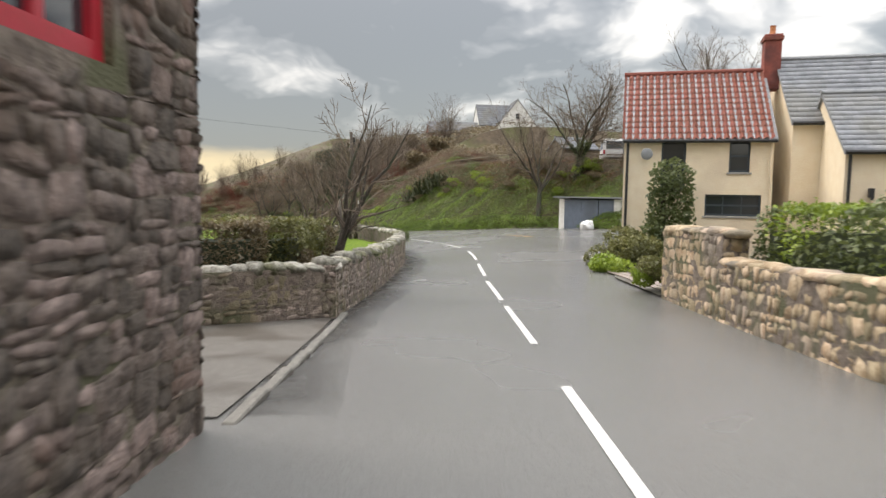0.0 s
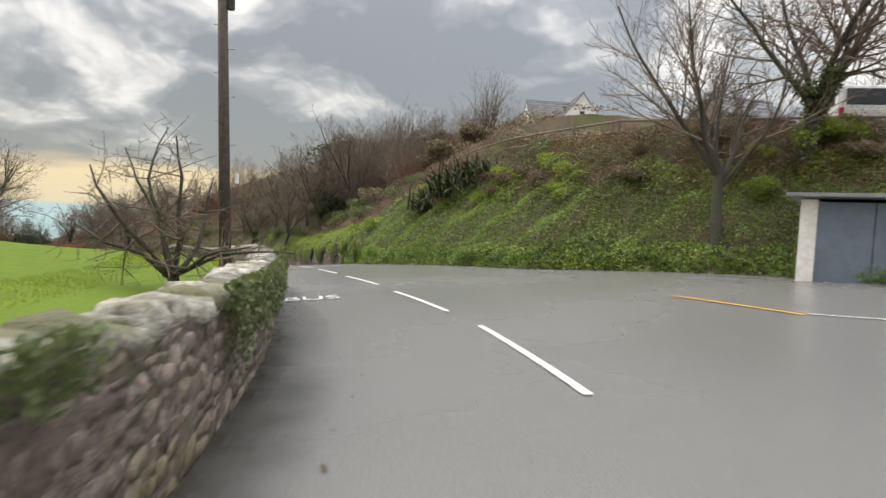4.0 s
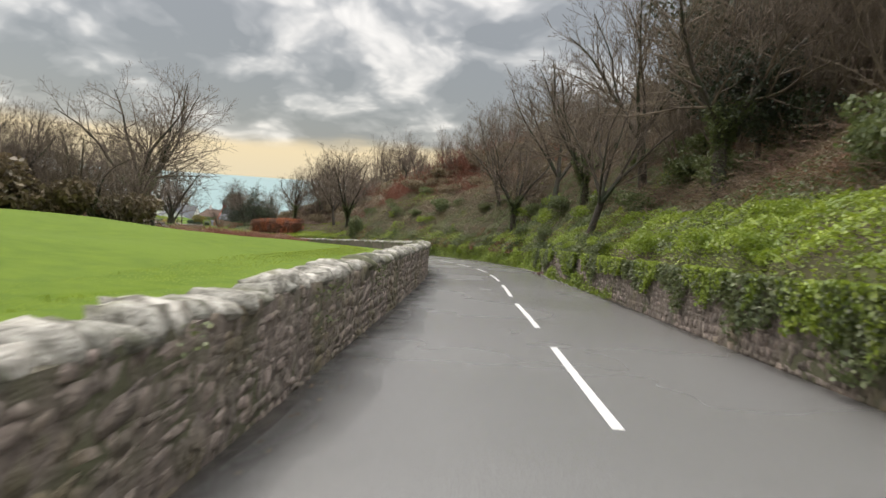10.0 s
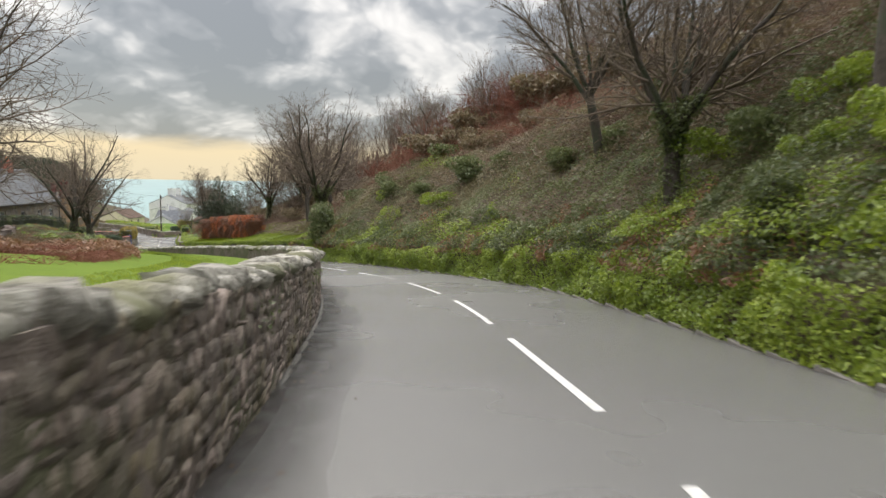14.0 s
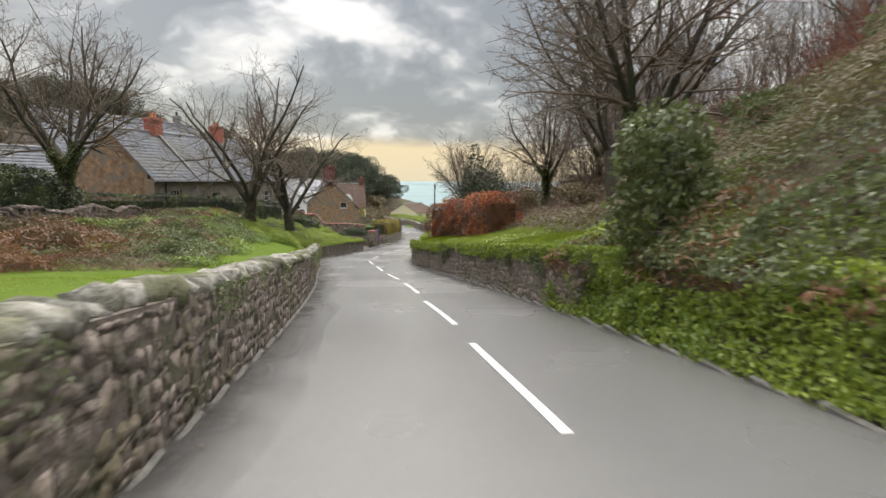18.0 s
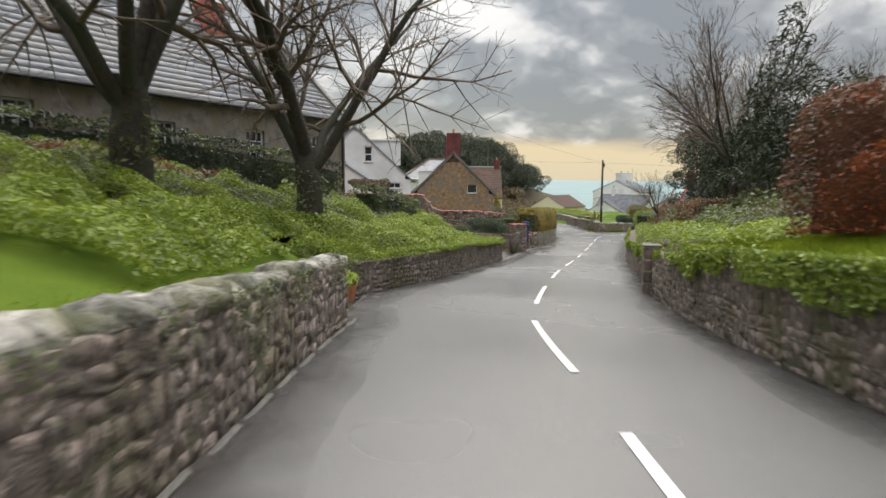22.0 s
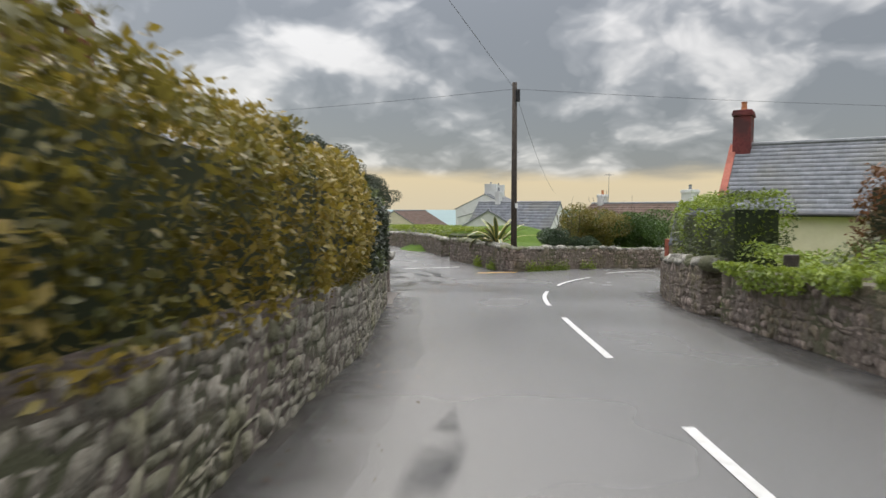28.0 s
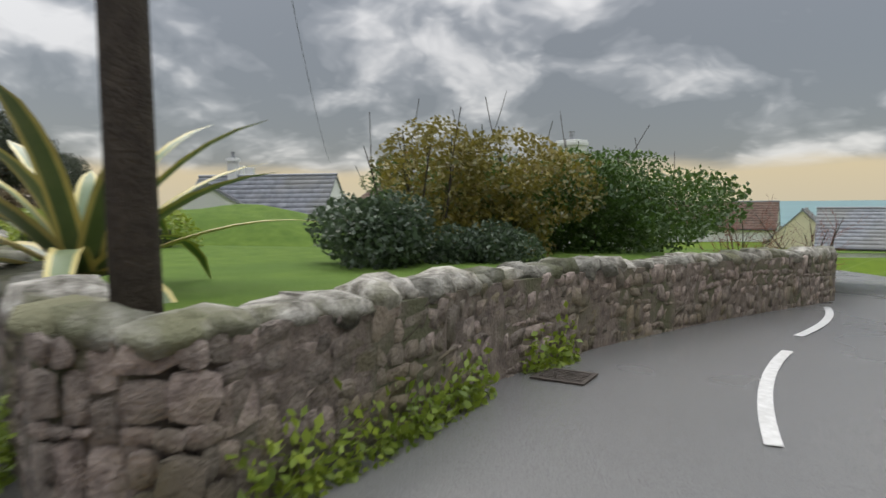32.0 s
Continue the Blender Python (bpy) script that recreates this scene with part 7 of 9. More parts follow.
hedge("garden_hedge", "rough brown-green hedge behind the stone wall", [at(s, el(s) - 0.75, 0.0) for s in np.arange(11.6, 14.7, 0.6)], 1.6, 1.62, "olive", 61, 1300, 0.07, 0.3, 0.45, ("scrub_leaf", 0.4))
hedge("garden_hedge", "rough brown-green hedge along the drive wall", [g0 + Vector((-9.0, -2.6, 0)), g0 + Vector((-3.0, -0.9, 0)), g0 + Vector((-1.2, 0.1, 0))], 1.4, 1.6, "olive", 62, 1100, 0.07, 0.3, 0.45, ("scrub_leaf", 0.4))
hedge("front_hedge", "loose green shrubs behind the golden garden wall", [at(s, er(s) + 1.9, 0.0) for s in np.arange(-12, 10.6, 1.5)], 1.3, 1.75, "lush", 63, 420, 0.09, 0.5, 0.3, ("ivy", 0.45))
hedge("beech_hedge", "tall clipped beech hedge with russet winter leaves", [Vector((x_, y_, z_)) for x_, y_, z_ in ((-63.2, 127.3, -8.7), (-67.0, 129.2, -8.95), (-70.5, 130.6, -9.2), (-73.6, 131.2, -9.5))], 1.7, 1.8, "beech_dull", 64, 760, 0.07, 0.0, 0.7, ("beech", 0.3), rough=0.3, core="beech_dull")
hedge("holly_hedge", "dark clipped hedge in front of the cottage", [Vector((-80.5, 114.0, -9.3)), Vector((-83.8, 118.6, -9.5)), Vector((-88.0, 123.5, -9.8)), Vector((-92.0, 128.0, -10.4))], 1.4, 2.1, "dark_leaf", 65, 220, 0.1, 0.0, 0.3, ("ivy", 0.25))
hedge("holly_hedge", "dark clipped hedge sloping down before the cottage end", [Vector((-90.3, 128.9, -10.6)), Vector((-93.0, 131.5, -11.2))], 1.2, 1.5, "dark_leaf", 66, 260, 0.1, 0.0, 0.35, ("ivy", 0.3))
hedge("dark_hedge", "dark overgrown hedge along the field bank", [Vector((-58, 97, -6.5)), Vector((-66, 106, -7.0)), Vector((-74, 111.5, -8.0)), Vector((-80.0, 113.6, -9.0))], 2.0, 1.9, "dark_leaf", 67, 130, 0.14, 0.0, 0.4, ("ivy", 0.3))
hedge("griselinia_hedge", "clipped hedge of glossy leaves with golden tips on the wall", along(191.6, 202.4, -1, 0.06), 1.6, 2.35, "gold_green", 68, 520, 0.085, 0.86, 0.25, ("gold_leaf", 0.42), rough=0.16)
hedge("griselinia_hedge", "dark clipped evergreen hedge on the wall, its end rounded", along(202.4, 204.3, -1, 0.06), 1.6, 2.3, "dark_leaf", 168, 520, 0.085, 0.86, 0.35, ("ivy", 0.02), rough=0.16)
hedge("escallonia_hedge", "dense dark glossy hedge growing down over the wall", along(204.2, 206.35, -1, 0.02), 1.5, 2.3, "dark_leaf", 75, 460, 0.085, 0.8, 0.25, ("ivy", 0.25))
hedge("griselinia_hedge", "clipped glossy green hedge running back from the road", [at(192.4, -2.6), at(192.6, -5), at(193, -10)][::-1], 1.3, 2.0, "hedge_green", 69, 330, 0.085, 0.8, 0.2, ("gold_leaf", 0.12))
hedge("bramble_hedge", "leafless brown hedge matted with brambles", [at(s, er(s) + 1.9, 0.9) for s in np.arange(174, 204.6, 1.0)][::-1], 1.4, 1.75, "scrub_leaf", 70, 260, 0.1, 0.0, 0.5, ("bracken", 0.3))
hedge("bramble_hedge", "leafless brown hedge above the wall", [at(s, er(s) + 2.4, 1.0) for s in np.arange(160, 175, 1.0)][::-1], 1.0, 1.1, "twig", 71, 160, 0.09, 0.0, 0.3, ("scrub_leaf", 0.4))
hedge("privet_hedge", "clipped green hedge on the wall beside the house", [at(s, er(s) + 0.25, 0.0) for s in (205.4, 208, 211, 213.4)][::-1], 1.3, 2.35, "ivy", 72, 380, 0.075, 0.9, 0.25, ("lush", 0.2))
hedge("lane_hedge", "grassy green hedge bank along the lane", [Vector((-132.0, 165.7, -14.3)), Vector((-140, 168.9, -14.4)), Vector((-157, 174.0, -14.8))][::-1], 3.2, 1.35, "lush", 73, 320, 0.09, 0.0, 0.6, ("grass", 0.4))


# ---- houses beside the road ----
def xform(parent, x, y, z=0.0):
    return parent.matrix_basis @ Vector((x, y, z))


# stone building at the start, its long wall on the road
def roadside_barn():
    root = thing("stone_house", "old house of dark weathered rubble with red window frames", "house", at(4.62, -1.86, -0.25), 90 + heading(-2))
    # local x runs back up the road from the corner, y to the right... the road face lies at y = 0
    h = 6.2
    win = (2.35, 2.15, 1.05, 1.5)
    root.matrix_basis = Matrix.Translation(at(4.62, -1.86, -0.3)) @ Matrix.Rotation(radians(heading(0) - 90), 4, "Z")
    bm = wall_panel(bmesh.new(), 24, h, [(1.1, 2.72, 1.05, 1.5)], 0.5, -0.5, 0)
    core = bmesh.new()
    box(core, 0.02, 24, -8, -0.5, -0.3, h)
    part("rear_block", core, M["mortar"], root)
    part("road_wall", bm, M["mortar"], root)
    prism_roof = bmesh.new()
    prism(prism_roof, [(-8.2, h), (-4.1, h + 3.2), (0.25, h)], -0.2, 24.2)
    ob = part("roof", prism_roof, M["slate_j"], root)
    ob.matrix_basis = Matrix(((0, 1, 0, 0), (1, 0, 0, 0), (0, 0, 1, 0), (0, 0, 0, 1)))
    fr = boxes((1.1, 1.2, -0.16, -0.06, 2.72, 4.22), (2.05, 2.15, -0.16, -0.06, 2.72, 4.22), (1.2, 2.05, -0.16, -0.06, 2.72, 2.84), (1.2, 2.05, -0.16, -0.06, 4.12, 4.22), (1.58, 1.66, -0.15, -0.07, 2.84, 4.12))
    w = part("window", fr, M["red_paint"], root, "red painted window frame")
    part("pane", boxes((1.2, 2.05, -0.125, -0.11, 2.77, 4.17)), M["glass"], w)
    r = random.Random(5)
    todo = []
    for face, lim in (("road", 24), ("end", 6)):
        for x, z, wd, rh, tilt, dep in rubble(lim, lambda u: h, (0.055, 0.15), (0.1, 0.34), r):
            if face == "road" and 0.96 < x < 2.29 and 2.6 < z < 4.34:
                continue
            m = Matrix.Identity(4)
            if face == "road":
                m.col[0][:3], m.col[1][:3], m.col[3][:3] = (-wd, 0, -wd * tilt), (0, dep, 0), (x, -0.02, z)
                m.col[2][:3] = (rh * r.uniform(-0.2, 0.2), 0, rh)
            else:
                m.col[0][:3], m.col[1][:3], m.col[3][:3] = (0, -wd, -wd * tilt), (-dep, 0, 0), (0.04, -x + 0.03, z)
                m.col[2][:3] = (0, rh * r.uniform(-0.2, 0.2), rh)
            todo.append((x + z * 0.5, r.randrange(16), m))
    todo.sort(key=lambda t: t[0])
    for _, i, m in todo[:300]:
        child("stone", stone_mesh("stone", i, "stone_dark"), root).matrix_basis = m
    vv, ff, o = [], [], 0
    for _, i, m in todo[300:]:
        v, f = FACES[i]
        a = np.array(m)
        vv.append(v @ a[:3, :3].T + a[:3, 3]); ff.append(f + o); o += len(v)
    tagged(child("stonework", mesh_np("stonework", np.concatenate(vv), np.concatenate(ff), M["stone_dark_j"]), root), kind="stuff")


roadside_barn()

Z1 = -0.85
P = lambda x, z, w, h, bx, bz, paint: (x, z, w, h, bx, bz, paint)  # noqa: E731
red_house = gable_house("cottage", "cream rendered cottage with a red pantile roof", (6.29, 22.72, Z1), -15.7, 4.75, 5.2, 4.35, 6.85, "cream", None, front=[P(1.24, 2.55, 0.8, 1.7, 0, 1, "dark_paint"), P(3.4, 3.15, 0.65, 1.08, 0, 1, "dark_paint"), P(2.7, 1.68, 1.75, 0.72, 2, 1, "dark_paint")],
                        side=[P(1.2, 3.3, 0.45, 1.0, 0, 1, "dark_paint"), P(2.2, 1.4, 0.45, 1.0, 0, 1, "dark_paint")], gable_wall="whitewash", roof_kind="pantiles")
chimney(red_house, 5.0, 2.6, 6.2, 8.15, 0.55, 0.6, "brick", 1)
bm = bmesh.new(); tube(bm, [(0.12, -0.12, 0), (0.12, -0.12, 4.2), (0.12, -0.02, 4.3)], 0.045, 8)
part("downpipe", bm, M["black"], red_house)
bm = bmesh.new(); tube(bm, [(4.7, -0.1, 0.6), (4.7, -0.1, 2.6), (4.62, -0.1, 3.4), (4.7, -0.1, 4.2)], 0.04, 8)
part("downpipe", bm, M["cream"], red_house)
bm = bmesh.new()
bmesh.ops.create_uvsphere(bm, u_segments=14, v_segments=8, radius=0.2)
bmesh.ops.scale(bm, vec=(1, 0.28, 1), verts=bm.verts)
bmesh.ops.translate(bm, vec=(0.75, -0.3, 3.75), verts=bm.verts)
tube(bm, [(0.75, 0, 3.7), (0.75, -0.28, 3.75)], 0.02, 6)
part("satellite_dish", bm, M["lead"], red_house, "small grey satellite dish")
slate_house = gable_house("cottage", "cream cottage with a grey slate roof joined to the pantiled one", tuple(xform(red_house, 5.25, -0.1)), -15.7, 9.0, 5.8, 4.85, 7.25, "cream", front=[P(5.4, 2.9, 0.8, 1.1, 1, 1, "white_paint")])
part("skylight", boxes((3.2, 4.0, 0.75, 0.95, 5.62, 5.72)), M["white_paint"], slate_house)
lean_to = gable_house("lean_to", "low cream porch wing with a slate roof", tuple(xform(red_house, 6.1, -2.6)), -15.7, 4.2, 5.0, 3.75, 5.6, "cream", front=[P(1.3, 0.95, 0.55, 2.1, 0, 1, "wood_grey"), P(2.9, 1.6, 0.8, 1.2, 1, 1, "white_paint")])
bm = boxes((0.62, 0.74, -0.16, 0.0, 2.35, 2.62), (0.65, 0.71, -0.2, -0.1, 2.28, 2.36))
part("wall_lantern", bm, M["black"], lean_to)
bm = bmesh.new(); tube(bm, [(0.1, -0.1, 0), (0.1, -0.1, 3.6)], 0.045, 8)
part("downpipe", bm, M["black"], lean_to)
# ivy-clad stump, rock and shrubs at the drive
drive = sheet("drive", [tuple(at(17.0, 4.5).xy), tuple(at(18.6, 5.0).xy), tuple(at(19.6, 7).xy), tuple(at(20.5, 11).xy), tuple(at(17.5, 14).xy), tuple(at(13.2, 12).xy), tuple(at(13.4, 4.4).xy)],
              [at(17.0, 4.5).z, at(18.6, 5.0).z, at(19.6, 7).z, at(20.5, 11).z, at(17.5, 14).z, at(13.2, 12).z, at(13.4, 4.4).z], "concrete", "brick-paved drive beside the cottage", "drive", 0.05)
pav = random.Random(8)
for i in range(14):
    for j in range(16):
        p = at(13.9 + i * 0.32 + (0.16 if j % 2 else 0), 4.75 + j * 0.21, 0.055)
        if pav.random() < 0.97:
            key = ("paver", 0, "paver")
            if key not in STONE_MESHES:
                b_ = boxes((-0.15, 0.15, -0.098, 0.098, 0, 0.03), bevel=0.008)
                STONE_MESHES[key] = bpy.data.meshes.new("paving_block")
                b_.to_mesh(STONE_MESHES[key]); b_.free()
                STONE_MESHES[key].materials.append(M["paver"])
            child("paving_block", STONE_MESHES[key], drive, "", Matrix.Translation(p) @ Matrix.Rotation(radians(90 + heading(16)), 4, "Z"))
ivy_stack = leafy("ivy_column", "tall ivy-covered tree stump beside the cottage", [(0.25, 0, 0.6 + k * 0.45, 1.0 - 0.05 * k, 0.8 - 0.05 * k, 0.5) for k in range(7)] + [(-0.5, 0.1, 0.6, 1.0, 0.7, 0.6)], 7500, 0.13, "ivy", 81, "climber", 3.0)
place(ivy_stack, [(7.1, 20.9, 0.98, 0)], "", 0.1)
place(leafy("shrub", "bushy grey-green shrub at the corner of the drive", lobes_round(83, 8, 1.15, 1.5), 6500, 0.1, "olive", 84), [(5.9, 20.2, 1.0, 0), (5.1, 13.6, 0.55, 90)], "drive shrubs")
place(leafy("shrub", "fresh green shrub beside the drive", lobes_round(85, 6, 0.9, 0.9), 2600, 0.12, "lush", 86), [(5.0, 19.0, 0.9, 0), (4.85, 14.2, 0.7, 90)], "drive shrubs")
bm = bmesh.new()
bmesh.ops.create_icosphere(bm, subdivisions=3, radius=0.6)
for v in bm.verts:
    v.co += v.normal * 0.28 * noise.noise(v.co * 2.1)
    v.co.z *= 0.95
me = bpy.data.meshes.new("rockery_stone"); bm.to_mesh(me); bm.free(); me.materials.append(M["rubble"])
rk = new("rockery_stone", me); rk.matrix_basis = pose(7.6, 19.6, -0.4)
tagged(rk, "large rough rockery boulder beside the drive", "rock")

# shed, bin, bag
shed = thing("shed", "low garage shed with grey-blue timber doors and a sheet roof", "shed", (7.55, 40.25, -0.75), -36.0)
part("wall", boxes((-0.35, 0, 0, 3.2, 0, 2.0), (3.2, 3.6, 0, 3.2, 0, 2.0), (0, 3.2, 2.9, 3.2, 0, 2.0)), M["whitewash"], shed, "whitewashed block side walls")
part("door", boxes((0, 1.1, 0.02, 0.1, 0.05, 1.95), (1.12, 2.2, 0.0, 0.08, 0.05, 1.95)), M["shed_paint"], shed, "grey-blue boarded double door")
part("side_door", boxes((2.25, 3.2, 0.02, 0.1, 0.05, 1.95), (2.3, 3.1, -0.01, 0.03, 0.15, 1.75)), M["shed_paint"], shed)
bm = bmesh.new(); prism(bm, [(-0.35, 2.32), (3.45, 2.1), (3.45, 2.02), (-0.35, 2.24)], -0.6, 3.9)
rf = part("roof", bm, M["lead"], shed, "grey felted roof")
rf.matrix_basis = Matrix(((0, 1, 0, 0), (1, 0, 0, 0), (0, 0, 1, -0.18), (0, 0, 0, 1)))
wb = thing("wheeled_bin", "green plastic wheeled bin standing on the verge", "bin", (11.0, 36.9, -0.55), -25)
bm = bmesh.new()
v0 = [bm.verts.new(p) for p in ((-.24, -.26, 0.06), (.24, -.26, 0.06), (.24, .22, 0.06), (-.24, .22, 0.06))]
v1 = [bm.verts.new(p) for p in ((-.3, -.36, 1.0), (.3, -.36, 1.0), (.3, .34, 1.0), (-.3, .34, 1.0))]
bm.faces.new(v0[::-1]); bm.faces.new(v1)
for k in range(4):
    bm.faces.new((v0[k], v0[(k + 1) % 4], v1[(k + 1) % 4], v1[k]))
bmesh.ops.bevel(bm, geom=list(bm.edges), offset=0.025, segments=1, affect="EDGES")
part("body", bm, M["green_plastic"], wb)
part("lid", boxes((-.32, .32, -.39, .38, 1.0, 1.07), bevel=0.02), M["green_plastic"], wb)
for k in (-1, 1):
    bm = bmesh.new(); tube(bm, [(k * 0.22, 0.26, 0.1), (k * 0.28, 0.26, 0.1)], 0.1, 12)
    part("wheel", bm, M["black"], wb)
part("label_plate", boxes((-.07, .07, -.345, -.33, 0.62, 0.72)), M["white_paint"], wb)
bm = bmesh.new()
bmesh.ops.create_icosphere(bm, subdivisions=3, radius=0.42)
for v in bm.verts:
    v.co += v.normal * 0.12 * noise.noise(v.co * 4.0)
    v.co.z = max(v.co.z * 0.85, -0.28)
me = bpy.data.meshes.new("rubble_bag"); bm.to_mesh(me); bm.free(); me.materials.append(M["white_paint"])
bag = new("rubble_bag", me); bag.matrix_basis = pose(8.6, 38.3, -0.35)
tagged(bag, "crumpled white builders' bag on the verge", "bag")


def vehicle(name, label, loc, turn, paint, length=4.2, height=1.75, glass_h=0.62, van=True):
    root = thing(name, label, "van" if van else "car", loc, turn)
    w = 0.85
    prof = [(-length / 2, 0.35), (-length / 2, 1.05), (-length / 2 + 0.15, height - 0.1), (-length / 2 + 0.5, height), (length * 0.18, height), (length * 0.32, height - 0.55), (length / 2 - 0.05, 0.95), (length / 2, 0.4)] if van else \
        [(-length / 2, 0.35), (-length / 2, 0.85), (-length / 2 + 0.5, 0.95), (-length / 2 + 0.9, height), (length * 0.12, height), (length * 0.28, 0.95), (length / 2 - 0.1, 0.8), (length / 2, 0.4)]
    bm = bmesh.new()
    prism(bm, prof, -w, w)
    bmesh.ops.bevel(bm, geom=list(bm.edges), offset=0.06, segments=2, affect="EDGES")
    part("body", bm, M[paint], root, smooth=False)
    part("rear_window", boxes((-length / 2 - 0.005, -length / 2 + 0.16, -0.62, 0.62, height - glass_h - 0.12, height - 0.2), bevel=0.02), M["glass"], root)
    for k in (-1, 1):
        part("side_window", boxes((-length * 0.4, length * 0.16, k * w - 0.012 * k, k * (w + 0.012), height - glass_h - 0.1, height - 0.18)), M["glass"], root)
        for x in (-length * 0.32, length * 0.3):
            bm = bmesh.new(); tube(bm, [(x, k * (w - 0.18), 0.32), (x, k * (w + 0.02), 0.32)], 0.32, 18)
            wh = part("wheel", bm, M["black"], root)
            bm = bmesh.new(); tube(bm, [(x, k * (w + 0.0), 0.32), (x, k * (w + 0.03), 0.32)], 0.18, 12)
            part("rim", bm, M["iron"], wh)
        part("rear_lamp", boxes((-length / 2 - 0.02, -length / 2 + 0.05, k * 0.7, k * 0.83, 0.75, 1.05)), M["red_paint"], root)
    part("bumper", boxes((-length / 2 - 0.07, -length / 2 + 0.08, -0.8, 0.8, 0.38, 0.56), bevel=0.03), M["black"], root)
    part("number_plate", boxes((-length / 2 - 0.085, -length / 2 - 0.07, -0.26, 0.26, 0.6, 0.71)), M["white_paint"], root)
    return root


gz = lambda x, y: float(ground_height(np.array([x]), np.array([y]))[0])  # noqa: E731
vehicle("camper_van", "white camper van parked on the hillside terrace", (12.75, 49.2, gz(12.75, 49.2)), 80, "white_paint", 4.2, 1.9)

# rail fence along the terrace edge
fence = thing("rail_fence", "weathered post and rail fence along the top of the bank", "fence")
fp = [Vector((x, y, gz(x, y))) for x, y in ((17, 45.2), (12.3, 47.0), (8.5, 48.9), (5.2, 51.0), (2.6, 53.6), (1.2, 56), (-0.5, 59.5), (-2.2, 64))]
fl_ = Line(fp)
for k in range(int(fl_.length / 2.2) + 1):
    p = fl_.get(k * 2.2)
    part("post", boxes((p.x - 0.05, p.x + 0.05, p.y - 0.05, p.y + 0.05, p.z - 0.5, p.z + 0.85)), M["wood_grey"], fence)
for zz in (0.35, 0.78):
    for k in range(int(fl_.length / 2.2)):
        a, b = fl_.get(k * 2.2), fl_.get((k + 1) * 2.2)
        bm = bmesh.new(); tube(bm, [a + Vector((0, 0, zz)), b + Vector((0, 0, zz))], 0.045, 6)
        part("rail", bm, M["wood_grey"], fence)
# houses on the hill
gable_house("hill_house", "white house with steep gables high on the hill", (5.6, 104, 9.1), 8, 7, 6, 3.4, 6.8, "white", front=[P(1.2, 1.2, 0.9, 1.1, 1, 1, "white_paint"), P(4.2, 1.2, 0.9, 1.1, 1, 1, "white_paint")], course=0.5, wide=0.6)
gable_house("hill_house", "white gabled house beside another on the hill", (14.5, 103, 9.1), 95, 6.5, 6, 3.4, 7.2, "white", side=[P(2.0, 1.3, 1.0, 1.1, 1, 1, "white_paint"), P(2.3, 4.2, 0.7, 0.9, 0, 1, "white_paint")], course=0.5, wide=0.6)
gable_house("hill_house", "low dark red boarded building on the hill", (-2.4, 102, 8.9), 6, 8, 5, 2.2, 3.9, "brick", course=0.5, wide=0.6)
gable_house("hut", "small weathered timber hut on the terrace", (9.4, 51.4, gz(9.4, 51.4) - 0.05), 20, 3.2, 2.4, 1.5, 2.3, "wood_grey", course=0.4, wide=0.5)


# ---- posts, poles and wires ----
def pole(name, label, foot, top, r=0.13):
    root = thing(name, label, "utility pole")
    f, t = Vector(foot), Vector(top)
    bm = bmesh.new(); tube(bm, [f, f.lerp(t, 0.5), t], (r, r * 0.88, r * 0.75), 12)
    part("shaft", bm, M["wood_pole"], root, "creosoted timber shaft", True)
    d = (t - f).normalized()
    bm = bmesh.new(); tube(bm, [t - d * 0.75 + Vector((0.13, 0.05, 0)), t - d * 0.3 + Vector((0.13, 0.05, 0))], 0.09, 10)
    part("cable_box", bm, M["black"], root)
    for k in range(7):
        p = f.lerp(t, 0.42 + 0.07 * k)
        bm = bmesh.new(); tube(bm, [p, p + Vector((0.2 if k % 2 else -0.2, 0.06, 0.02))], 0.012, 5)
        part("step_bolt", bm, M["iron"], root)
    part("notice_plate", boxes((f.x + 0.10, f.x + 0.14, f.y - 0.06, f.y + 0.06, f.z + 2.5, f.z + 2.7)), M["white_paint"], root)
    return root


p2f, p2t = (-123.2, 162.72, -14.3), (-123.28, 162.74, -6.9)
pole("telegraph_pole", "dark creosoted telegraph pole behind the junction wall", p2f, p2t, 0.125)
p1f, p1t = (-5.05, 37.6, -1.7), (-5.35, 37.5, 4.9)
pole("telegraph_pole", "dark creosoted telegraph pole behind the field wall", p1f, p1t, 0.12)


def wire(a, b, sag, r=0.011):
    a, b = Vector(a), Vector(b)
    pts = [a.lerp(b, k / 14) - Vector((0, 0, sag * 4 * (k / 14) * (1 - k / 14))) for k in range(15)]
    bm = bmesh.new(); tube(bm, pts, r, 4)
    me = bpy.data.meshes.new("wire"); bm.to_mesh(me); bm.free(); me.materials.append(M["black"])
    tagged(new("wire", me), "thin black overhead cable", "cable", "overhead cables")


t2 = Vector(p2t) - Vector((0, 0, 0.25))
for e in ((-79, 108, -1.6), (-176, 146, -3.5), (-146, 188, -10.5), (-95, 205, -7.0)):
    wire(t2, e, 0.7, 0.007)
t1 = Vector(p1t) - Vector((0, 0, 0.2))
for e in ((-90, -20, 11.0), (8.5, 26.5, 6.0)):
    wire(t1, e, 0.6, 0.006)

